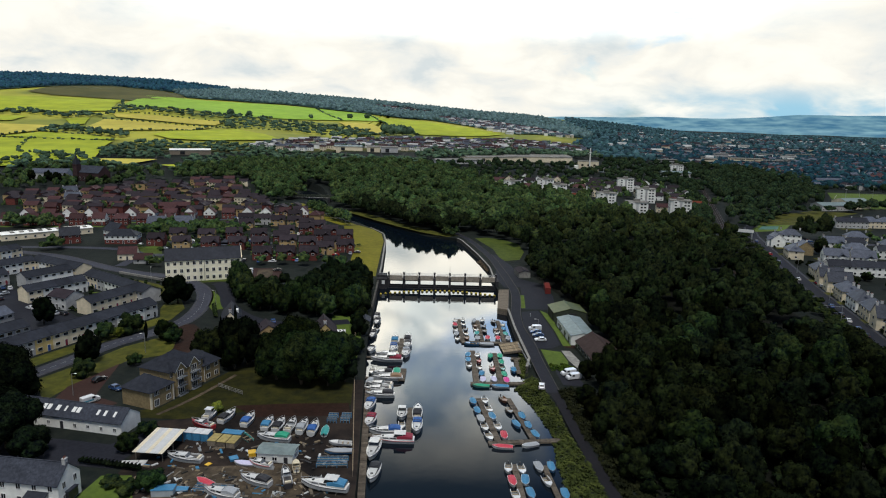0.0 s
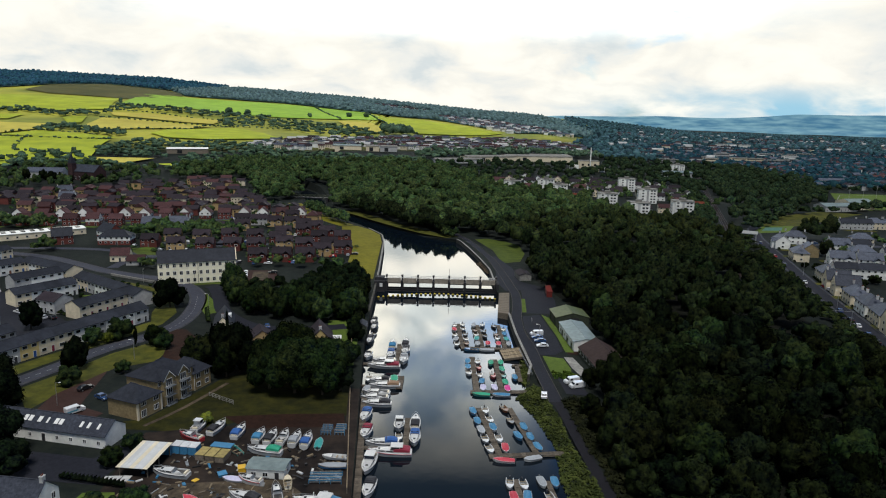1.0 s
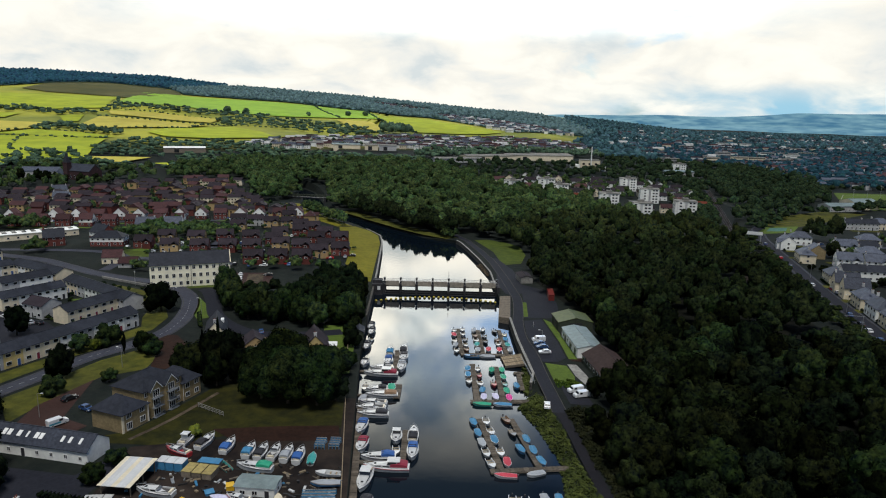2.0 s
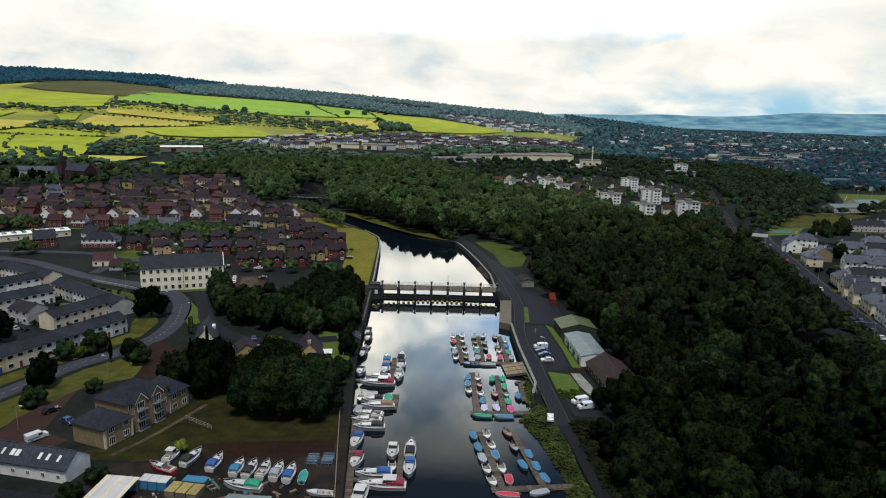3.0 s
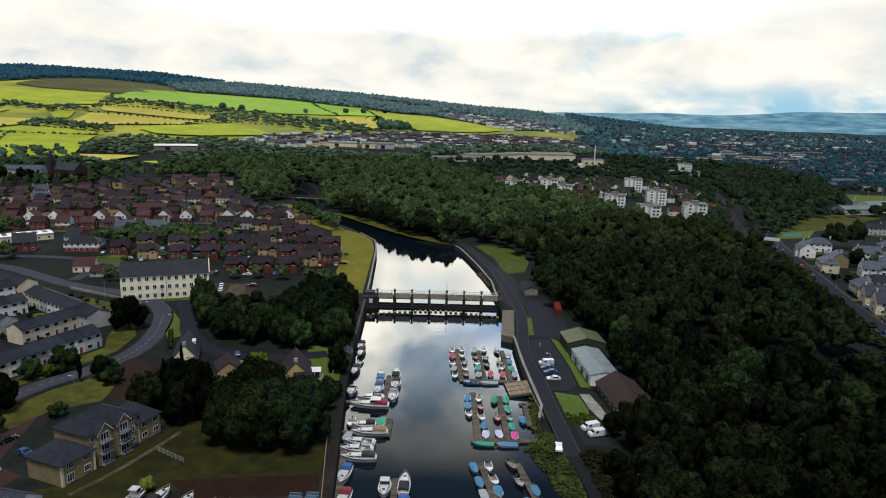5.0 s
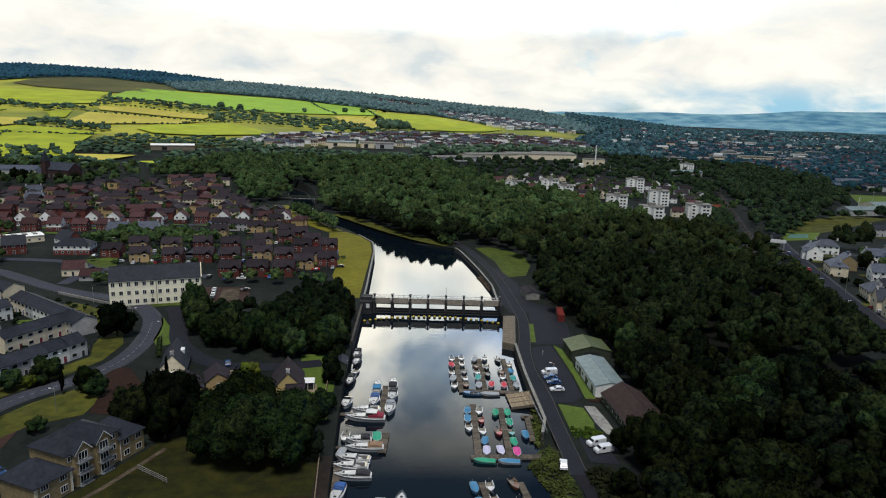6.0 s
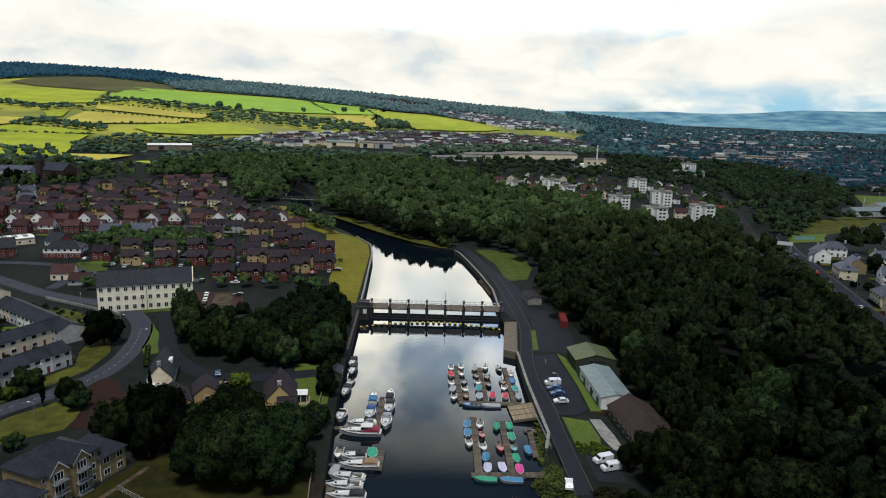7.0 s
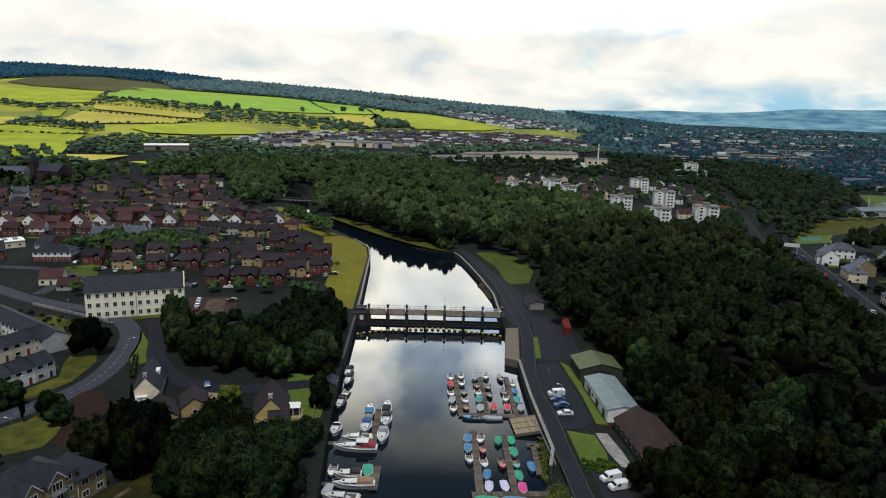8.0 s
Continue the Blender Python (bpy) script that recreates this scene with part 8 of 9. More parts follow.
for x, y in ESTATE_SPOTS:
    dx, dy, gz = rng.uniform(-3, 3), rng.choice([9, -9, 8.5]), 0.09
    ring_ = [(x + dx + u, y + dy + v) for u, v in ((-4.5, -2.2), (4.2, -2.6), (4.6, 2.0), (-4.0, 2.4))]
    plots.add([(px, py, land(px, py) + gz) for px, py in ring_], [(0, 1, 2, 3)])
tagged(new("garden_plots", plots.mesh("garden_plots", mats_of("turf"))), "small mown garden plots between brick houses", "lawn", kind="stuff")
# scrub in front of the estate
STRIP = [(-212, 408), (-190, 402), (-140, 408), (-128, 425), (-150, 445), (-180, 452), (-205, 428)]
for x, y in scatter(STRIP, 9, 72):
    garden.append((x, y, rng.uniform(3.6, 5.2), rng.uniform(7, 10)))
for x, y in scatter([(-236, 360), (-214, 362), (-214, 378), (-240, 380)], 8, 73) + [(-150, 330), (-146, 336), (-155, 335), (-98, 340), (-88, 342), (-76, 340), (-64, 342), (-56, 336)]:
    garden.append((x, y, rng.uniform(3, 4.6), rng.uniform(5.5, 8.5)))
for x, y in FAR_ESTATE:
    if rng.random() < 0.75:
        garden.append((x + rng.choice([-9, 9]) + rng.uniform(-2, 2), y + rng.uniform(-9, 9), rng.uniform(1.8, 3.6), rng.uniform(4, 8.5)))
woods("garden_trees", garden, CROWN_LOW, "grove", "garden trees and shrubs among the brick houses")

# ---- east bank buildings ----
sh1 = house("boat_shed", on(49.2, 264.6, 94), "olive-green metal shed with pitched roof", 12, 13, 4.0, 1.7, "clad_dark", "roof_green", storeys=1, front=0, back=0, stack=0, doors=0, category="shed")
part("door", Build().box(-6.10, -2.5, 0, -6.04, 2.5, 3.6), "steel", sh1)
part("door", Build().box(-2.4, 6.54, 0, 2.4, 6.60, 3.3), "steel", sh1)
sh2 = house("rowing_shed", on(48.7, 242.2, 94), "white rendered shed with pale grey sheet roof", 23, 8.8, 3.7, 0.9, "harl_white", "roof_grey", storeys=1, front=0, back=4, stack=0, doors=0, category="shed")
for x in (-8, -1.5, 6):
    part("door", Build().box(x - 1.1, 4.41, 0, x + 1.1, 4.47, 2.3), "gel_dark", sh2)
for k in range(8):
    part("roof_sheet", Build().box(-11.5 + 3.08 * k, -0.1, 4.66, -11.4 + 3.08 * k, 0.1, 4.7), "galv", sh2)
house("clubhouse", on(53.4, 214.6, 96.5), "low clubhouse with big brown tiled roof and white windows", 27, 11.5, 3.0, 3.2, "clad_dark", "tile_club", storeys=1, front=0, back=8, ends=1, stack=0, win=(1.6, 1.3), doors=0, category="clubhouse")
hut = house("lock_hut", on(38.4, 338, 98), "small grey concrete hut with dark roof beside the road", 11, 6, 3.0, 0.9, "concrete", "tile_dark", storeys=1, front=2, back=0, stack=0, category="hut")
container(47.2, 308, 86, 12.2, 2.45, 2.7, "orange", "faded red shipping container in the yard", z=land(47.2, 308))
for x, y, t, c, v in ((34.0, 246.8, 98, "car_white", True), (33.8, 243.0, 97, "car_blue", False), (34.3, 239.2, 97, "car_blue", False), (34.5, 234.0, 95, "car_white", False), (39.2, 201.4, 112, "car_white", True), (40.3, 197.9, 108, "car_white", True), (29.2, 190.4, -8, "car_white", False)):
    park(x, y, t, c, van=v, where="parked beside the quay road", dz=0.15)
sgn = thing("notice_board", on(34.2, 264, 90), "small white notice board on two posts", "sign")
part("post", Build().box(-0.5, -0.04, 0, -0.42, 0.04, 1.6).box(0.42, -0.04, 0, 0.5, 0.04, 1.6), "galv", sgn)
part("panel", Build().box(-0.6, -0.08, 0.8, 0.6, -0.04, 1.6), "frame", sgn)
rf = thing("quay_railing", pose(27.5, 206, 2.5, 0, 0, 95), "concrete post and rail along the quay edge", "railing")
part("rail", Build().tube((0, 0, 1.35), (22, 0, 1.35), 0.06, n=5).tube((0, 0, 0.95), (22, 0, 0.95), 0.05, n=5), "galv", rf)
for k in range(12):
    part("post", Build().box(2 * k - 0.06, -0.06, 0.4, 2 * k + 0.06, 0.06, 1.4), "galv", rf)

# ---- road and houses to the east ----
ROAD_E = [(120, 60), (140, 130), (150, 190), (159.3, 231.3), (168.1, 270.4), (179.4, 324.2), (196.2, 392), (208, 440), (219, 478), (240, 520), (300, 560)]
ribbon("pavement_east", ROAD_E, 8.4, "asphalt_pale", "grey pavement along the east road", "pavement", lift=0.07)
ribbon("road_east", ROAD_E, 5.8, "asphalt", "straight asphalt road lined with parked cars", "road", lift=0.10, kerb=0.08)
ribbon("verge_east", [(p[0] - 7.5, p[1] + 2) for p in ROAD_E[2:9]], 6, "ground", "grass strip beside the railway hedge", "verge", lift=0.06)
ES = dict(
    c=dict(label="cream-rendered semi-detached house with pale slate hipped roof", w=13, d=8.4, eh=5.4, rh=3.2, wall="harl_cream", roof="slate_light", front=4, back=0, ends=1, stack=2, style="hip"),
    g=dict(label="white-rendered semi-detached house with slate hipped roof", w=13, d=8.4, eh=5.4, rh=3.2, wall="harl_white", roof="slate_light", front=4, back=0, ends=0, stack=2, style="hip"),
    y=dict(label="yellow-rendered semi-detached house with slate roof", w=13, d=8.4, eh=5.4, rh=3.0, wall="harl_yellow", roof="slate_light", front=4, back=0, ends=0, stack=1),
    G=dict(label="grey terrace house with dark roof", w=12, d=8, eh=5.4, rh=2.6, wall="harl_grey", roof="slate", front=4, back=0, ends=0, stack=1),
    W=dict(label="white-rendered terrace house with dark roof", w=12, d=8, eh=5.4, rh=2.6, wall="harl_white", roof="slate", front=4, back=0, ends=1, stack=1),
)
SPOTS_E = []


def east(k, x, y, turn):
    SPOTS_E.append((x, y))
    place_house("east_" + k, x, y, turn, "houses east of the road", **ES[k])


ES["t"] = dict(label="plain tan-rendered house with grey slate gable roof", w=10, d=8.5, eh=5.2, rh=3.2, wall="stone_buff", roof="slate_light", front=0, back=0, ends=0, stack=1)
ES["w"] = dict(label="narrow white gabled house with steep slate roof", w=11, d=7.5, eh=5.6, rh=4.2, wall="harl_cream", roof="slate_mid", front=2, back=0, ends=1, stack=1)
ES["b"] = dict(label="white-rendered house with blue-grey slate roof and front gable", w=13, d=8.6, eh=5.2, rh=3.4, wall="harl_white", roof="slate_light", front=4, back=0, ends=1, stack=1, wing=True)
for k, x, y, t in (("b", 214.6, 432.5, -104), ("g", 231.5, 449, -14), ("c", 206.2, 393, -104), ("t", 219, 406, 76), ("c", 194.6, 341.5, -104), ("w", 189.6, 324, -14), ("w", 187.6, 313, -14), ("c", 183.4, 297.5, -104), ("g", 180, 281.5, -104), ("c", 176.6, 266.5, -104), ("w", 174, 253.5, -14),
                   ("c", 170.4, 239, -104), ("g", 166.8, 223.5, -104), ("c", 162.8, 207.5, -104), ("W", 208.8, 351.4, -8), ("W", 220.6, 349.7, -8), ("W", 232.4, 348, -8), ("W", 244.2, 346.3, -8), ("b", 223.6, 380.6, -16), ("b", 237, 376.6, -16), ("b", 246, 423.5, -4), ("W", 259, 422.6, -4),
                   ("g", 247.5, 401, -10), ("c", 274, 446, -10), ("G", 306, 518, -4), ("G", 318.2, 517.6, -4), ("c", 328, 520.6, -3), ("c", 341, 520.2, -3), ("W", 358, 524, -5), ("c", 262, 376, -14), ("W", 264, 397, -14), ("g", 262, 358, -14), ("c", 280, 418, -10), ("c", 300, 428, -10), ("y", 278, 380, -10), ("g", 296, 384, -12)):
    east(k, x, y, t)
rng = random.Random(81)
for x, y in scatter([(192, 215), (205, 300), (260, 330), (290, 370), (310, 430), (330, 490), (330, 520), (330, 330), (260, 210)], 25, 82, 0.2):
    if min(math.dist((x, y), p) for p in SPOTS_E) > 15:
        east(rng.choice("cgGWcy"), x, y, rng.choice([-14, -10, 78, -100]))
garden = []
for x, y in scatter([(190, 200), (205, 300), (232, 420), (250, 450), (400, 500), (400, 300)], 13, 83, 0.5):
    if min(math.dist((x, y), p) for p in SPOTS_E) > 9:
        garden.append((x, y, rng.uniform(1.8, 3.4), rng.uniform(4, 7.5)))
woods("street_trees", garden, CROWN_LOW, "grove", "garden trees between the rendered houses")
ribbon("street_east", [(214, 372), (240, 368), (300, 352), (380, 340)], 6, "asphalt_pale", "grey side street between houses", "road", lift=0.1)
ribbon("street_east", [(224, 452), (262, 440), (330, 452)], 6, "asphalt_pale", "grey side street between houses", "road", lift=0.1)
for x, y, c in ((206.6, 443, "car_blue"), (195.6, 399.5, "car_red"), (189.6, 375.7, "car_blue"), (179.6, 334.2, "car_white"), (168.4, 283.4, "car_blue"), (165.4, 270.4, "car_black"), (163.4, 262, "car_white"), (160.8, 251, "car_blue"), (158.9, 242.7, "car_black"), (155.2, 225.6, "car_black"), (185.0, 326.4, "car_red"), (184.2, 320.6, "car_white"), (152.6, 212, "car_white")):
    park(x, y, -14, c, where="parked along the east road")
for x, y in ((240, 371), (252, 368.5), (266, 364), (244, 447), (255, 446), (232, 455), (238, 372)):
    park(x, y, rng.choice([76, 80]), rng.choice(cols), where="parked in the side street")
for x, y, t in ((188, 352, 170), (171, 290, 170)):
    lamp_post(x, y, 7.5, t)
plots = Build()
for x, y in SPOTS_E:
    dx, dy = rng.uniform(-1, 1), rng.choice([9.5, -9.5])
    ring_ = [(x + dx + u, y + dy + v) for u, v in ((-5.5, -2.6), (5.2, -3.0), (5.6, 2.4), (-5.0, 2.8))]
    plots.add([(px, py, land(px, py) + 0.09) for px, py in ring_], [(0, 1, 2, 3)])
tagged(new("garden_plots", plots.mesh("garden_plots", mats_of("lawn"))), "rough garden plots between the rendered houses", "lawn", kind="stuff")
for y0 in (238, 252, 265, 281, 297, 341, 392, 430):
    x0 = interp([(p[1], p[0]) for p in ROAD_E], y0) + 4.6
    hedge((x0, y0 - 6), (x0 + 2.8, y0 + 6), 1.2, "clipped front garden hedge beside the pavement", "oak", 0.7)
for x, y, r, h in ((228.5, 404, 5, 12.5), (213, 414, 2.4, 5), (203, 366, 2.6, 4.5), (205, 370, 2.2, 4), (199, 372, 2.4, 4), (215, 335, 3, 6), (206, 330, 2.6, 5)):
    tree(x, y, r, h, "alder", "dark tree in a garden among rendered houses", group="garden trees east of the road")

verge_bush = [(p.x - 9 + rng.uniform(-4.5, 4), p.y + rng.uniform(-2, 2), rng.uniform(1.3, 2.8), rng.uniform(1.8, 4.2)) for _ in range(3) for p in spline(ROAD_E[2:9], 4)]
woods("verge_bushes", verge_bush, CROWN_LOW, "glade", "scrubby bushes between railway and road")

# railway and its footbridge
RAIL = [(150, 330), (176, 420), (203, 488), (210.5, 509), (237.2, 594), (273.8, 715), (318.9, 864), (396, 1094)]
ribbon("railway_bed", RAIL, 5, "yard", "brown ballast railway bed in a cutting", "railway", lift=0.2)
for o_ in (-0.72, 0.72):
    ribbon("rail", RAIL[2:], 0.16, "steel", "steel running rail", "railway", lift=0.36, offset=o_ + 1.6)
    ribbon("rail", RAIL[2:], 0.16, "steel", "steel running rail", "railway", lift=0.36, offset=o_ - 1.8)
fb = thing("footbridge", pose(191.5, 452.5, 3.5, 0, 0, -24), "pale steel footbridge over the railway beside the road", "footbridge")
part("deck", Build().box(0, -1.2, 6.3, 15.5, 1.2, 6.6), "roof_grey", fb)
for y in (-1.2, 1.15):
    pn = Build().box(0, y, 6.6, 15.5, y + 0.06, 8.3)
    for k in range(9):
        pn.box(1.9 * k, y - 0.06, 6.6, 1.9 * k + 0.12, y, 8.35)
    part("parapet", pn, "frame", fb)
for x in (0.6, 14.6):
    part("leg", Build().box(x - 0.35, -1.0, -1, x + 0.35, 1.0, 6.3), "galv", fb)
sg = thing("signal_gantry", on(158, 258, -14), "thin pale railway mast with a cross arm", "mast")
part("pole", Build().tube((0, 0, 0), (0, 0, 7.5), 0.1, 0.07, 6), "galv", sg)
part("arm", Build().tube((-7, 0, 7.4), (0.6, 0, 7.4), 0.06, n=5), "galv", sg)

# playing fields and school
drape("playing_field", [(246, 541), (274, 572), (332, 610), (368, 600), (333, 573), (291, 538), (269, 522), (240, 519)], "lawn", "olive-green playing field", "lawn", lift=0.1, step=20)
drape("play_area", [(218, 484), (250, 494), (272, 528), (246, 524)], "turf", "green play area with pale court", "lawn", lift=0.1, step=12)
drape("play_court", [(232, 497), (248, 500), (256, 515), (242, 513)], "court", "worn dull green play court", "court", lift=0.16, step=12)
drape("sports_pitch", [(382, 640), (392, 626), (420, 634), (496, 756), (428, 761), (400, 700)], "turf", "bright green artificial sports pitch", "pitch", lift=0.12, step=20)
for pts in ([(384, 672), (428, 742)], [(428, 742), (512, 754)], [(384, 672), (438, 664)]):
    ribbon("pitch_line", pts, 0.6, "line", "white pitch marking", "pitch marking", lift=0.2)
school = house("sports_pavilion", on(356, 622, 12), "long pale-roofed sports pavilion", 34, 15, 5, 2.2, "harl_grey", "roof_grey", storeys=1, front=9, back=0, stack=0, category="pavilion")
house("sports_pavilion", on(384, 640, 12), "broad cream sports hall with shallow roof", 26, 20, 6.5, 2.8, "harl_cream", "roof_grey", storeys=1, front=0, back=0, stack=0, category="pavilion")
for k in range(6):
    mst = thing("floodlight_mast", on(392 + 24 * k, 664 + 17 * (k % 3), 0), "tall thin floodlight mast by the pitch", "mast", "floodlight masts")
    part("pole", Build().tube((0, 0, 0), (0, 0, 15), 0.16, 0.1, 6), "galv", mst)
    part("lamp_head", Build().box(-0.9, -0.15, 14.6, 0.9, 0.15, 15.2), "galv", mst)

# ---- white tower flats ----
def tower(x, y, turn, w=17, d=12, h=13.0, storeys=5):
    o = thing("tower_flats", on(x, y, turn), "white five-storey tower flats with pale flat roof", "apartment building", "white tower flats")
    part("wall", Build().box(-w / 2, -d / 2, -2, w / 2, d / 2, h).box(-w / 2 + 2, -d / 2 - 1.0, -2, -w / 2 + 6, -d / 2, h), "harl_white", o)
    part("roof", Build().box(-w / 2 - 0.4, -d / 2 - 0.4, h, w / 2 + 0.4, d / 2 + 0.4, h + 0.5).box(-2.5, -2, h + 0.5, 2.5, 2.5, h + 2.4), "flat_roof", o)
    part("stair_strip", Build().box(-0.9, -d / 2 - 0.08, 0, 0.9, -d / 2, h - 0.8), "harl_grey", o)
    for s in range(storeys):
        z = 0.8 + s * h / storeys
        for xx in (-w / 2 + 4, 3.4, w / 2 - 2.4):
            window(o, xx, -d / 2 - (1.0 if xx < -w / 2 + 5 else 0), z, 0, 1.9, 1.4, plain=True)
        window(o, -w / 2, -2, z, -90, 1.6, 1.4, plain=True)
        window(o, -w / 2, 3, z, -90, 1.6, 1.4, plain=True)
    return o


TOWERS = ((141.9, 606.5), (63.3, 680.8), (100.1, 702), (106.8, 661.5), (191.1, 731.9), (188.9, 645.6), (153.4, 546.3), (194.5, 563))
t1 = tower(*TOWERS[0], -8)
for x, y in TOWERS[1:] + ((310.6, 928),):
    copy_thing(t1, on(x, y, -8))
LOW = [("a", 110.6, 641), ("a", 123.4, 644), ("c", 187.4, 583), ("a", 222, 606), ("b", 228, 701), ("b", 205, 664), ("b", 88, 603), ("c", 50, 690), ("c", 81.3, 708), ("b", 127, 679), ("b", 154, 706), ("b", 166, 574), ("b", 96, 632), ("b", 170, 690), ("c", 214, 630), ("b", 224, 661)]
for k, x, y in LOW:
    place_house("low_" + k, x, y, -8, "low houses by the towers", label="low house among tower flats with " + dict(a="orange tiled roof", b="dark tiled roof", c="red-brown roof")[k], w=13, d=8, eh=4.8, rh=2.8,
                wall="harl_white" if k != "c" else "harl_cream", roof=dict(a="tile_rust", b="tile_dark", c="tile_red")[k], front=3, back=0, ends=1, stack=0)
rng = random.Random(90)
for x, y in scatter([(80, 690), (170, 640), (240, 600), (258, 640), (262, 720), (230, 790), (60, 800), (48, 750)], 25, 91, 0.3):
    if min(math.dist((x, y), p) for p in TOWERS + tuple(v[1:] for v in LOW)) > 18 and x < 219 + (y - 594) * 0.3:
        k = rng.choice("bbcb")
        place_house("low_" + k, x, y, rng.choice([-8, 82]), "low houses by the towers", label="low house among tower flats with " + dict(a="orange tiled roof", b="dark tiled roof", c="red-brown roof")[k], w=13, d=8, eh=4.8, rh=2.8,
                    wall="harl_white" if k != "c" else "harl_cream", roof=dict(a="tile_rust", b="tile_dark", c="tile_red")[k], front=3, back=0, ends=1, stack=0)
for x, y, w, h, k in ((439, 1149, 24, 11, "harl_cream"), (532, 1336, 26, 12, "harl_grey"), (516, 1217, 30, 11, "harl_cream"), (541, 1212, 30, 11, "harl_cream"), (638, 1381, 30, 10, "harl_white"), (576, 1196, 40, 9, "harl_grey"), (649, 1303, 26, 12, "harl_white"), (828, 1655, 50, 9, "harl_white"),
                      (920, 2084, 60, 10, "harl_white"), (1000, 2108, 60, 9, "harl_white"), (669, 1686, 26, 12, "harl_white"), (729, 1693, 24, 13, "harl_white"), (346, 1081, 30, 8, "harl_grey"), (532, 1552, 40, 9, "harl_grey"), (700, 1420, 36, 9, "harl_white"), (780, 1500, 40, 9, "harl_cream"), (480, 1260, 30, 9, "harl_grey"), (620, 1250, 36, 8, "harl_white")):
    fb_ = thing("town_block", on(x, y, -6), "pale flat-roofed block rising from the far town", "building", "far town blocks")
    part("wall", Build().box(-w / 2, -7, -3, w / 2, 7, h), k, fb_)
    part("roof", Build().box(-w / 2 - 0.3, -7.3, h, w / 2 + 0.3, 7.3, h + 0.5), "flat_roof", fb_)
    for s3 in range(3):
        part("window_band", Build().box(-w / 2 + 1, -7.06, 1.2 + s3 * h / 3, w / 2 - 1, -7, 2.6 + s3 * h / 3), "glass", fb_)
# works with tall mast
fac = thing("factory", on(185, 912, -4), "cream box-like works with a slender white mast", "factory")
part("main_block", Build().box(-12, -8, -2, 14, 8, 13), "harl_cream", fac)
part("annex", Build().box(-24, -6, -2, -12, 6, 7).box(14, -5, -2, 22, 6, 6), "harl_white", fac)
part("mast", Build().tube((2, -9, 0), (2, -9, 31), 0.9, 0.7, 10).box(0.6, -9.8, 24.5, 3.4, -8.2, 25.4), "harl_white", fac)
part("flat_roof", Build().box(-12.3, -8.3, 13, 14.3, 8.3, 13.6), "flat_roof", fac)
for k in range(3):
    part("opening", Build().box(-9 + 8 * k, -8.1, 7, -6 + 8 * k, -7.98, 9.5), "glass", fac)
for x, y, t, w, d, h, wl, rf_ in ((10, 935, 20, 70, 20, 5, "harl_grey", "flat_roof"), (60, 985, 24, 90, 24, 6, "harl_cream", "flat_roof"), (128, 1010, 8, 100, 36, 7, "harl_cream", "flat_roof"), (150, 1040, 8, 60, 22, 6, "harl_grey", "flat_roof"), (-352, 906, 22, 52, 16, 6, "timber", "harl_white"),
                                  (-218, 1040, 10, 50, 14, 6, "harl_white", "flat_roof"), (-160, 1050, 6, 44, 14, 6, "harl_cream", "roof_grey"), (-95, 1045, 4, 26, 14, 8, "harl_grey", "flat_roof"), (-120, 1046, 4, 20, 14, 8, "harl_cream", "flat_roof"), (300, 900, 8, 40, 14, 6, "harl_grey", "roof_grey")):
    s_ = thing("warehouse", on(x, y, t), "long low warehouse with pale shallow roof", "warehouse", "far warehouses")
    part("wall", Build().box(-w / 2, -d / 2, -4, w / 2, d / 2, h), wl, s_)
    part("roof", roof_build(w, d, h, 1.6, "gable", over=0.6), rf_, s_)
    part("door", Build().box(-w / 4, -d / 2 - 0.1, 0, -w / 4 + 6, -d / 2, h * 0.7), "glass", s_)
br = thing("railway_bridge", pose(-152, 622, 5.2, 0, 0, -6), "dark lattice girder bridge over the upper river", "bridge")
part("deck", Build().box(0, -2, 0, 48, 2, 0.8), "steel", br)
for y in (-2, 2):
    g = Build().box(0, y - 0.12, 2.8, 48, y + 0.12, 3.1)
    for k in range(12):
        g.tube((4 * k, y, 0.8), (4 * k + 4, y, 2.8), 0.12, n=4).tube((4 * k + 4, y, 0.8), (4 * k, y, 2.8), 0.12, n=4)
    part("girder", g, "clad_dark", br)
for x in (6, 40):
    part("pier", Build().box(x - 1, -2, -8, x + 1, 2, 0), "concrete_dark", br)

# ---- woods between river and towns ----
rng = random.Random(100)


def copse(name, poly, gap, bank, leaf, label, r=(4, 6.5), h=(9, 14), seed=1, avoid=()):
    s = [(x, y, rng.uniform(*r), rng.uniform(*h)) for x, y in scatter(poly, gap, seed, 0.45, avoid)]
    if s:
        woods(name, s, bank, leaf, label)


copse("river_wood", [(-100, 585), (-78, 557), (-58, 533), (-38, 507), (-20, 482), (-6, 466), (8, 470), (30, 466), (90, 525), (150, 525), (128, 590), (120, 640), (60, 690), (40, 760), (-20, 860), (-100, 880), (-190, 850), (-150, 740), (-128, 690), (-112, 640), (-104, 606)], 11.6, CROWN_LOW, "grove",
      "deep green riverside woodland beyond the bend", r=(5.2, 8.2), h=(10, 16.5), seed=101)
copse("bank_wood", [(-88, 562), (-66, 533), (-46, 507), (-28, 481), (-12, 462), (-2, 458), (14, 462), (26, 452), (38, 444), (50, 470), (10, 486), (-18, 514), (-44, 548), (-70, 582)], 8.2, CROWN_LOW, "wood", "tall dark trees close along the upper river", r=(4.4, 6.2), h=(11.5, 16), seed=115)
copse("bank_bushes", [(-8, 451), (4, 447), (7, 456), (-4, 459)], 4.2, CROWN_MID, "ash", "fresh green bushes on the river corner", r=(1.8, 3.0), h=(3.5, 6.5), seed=116)
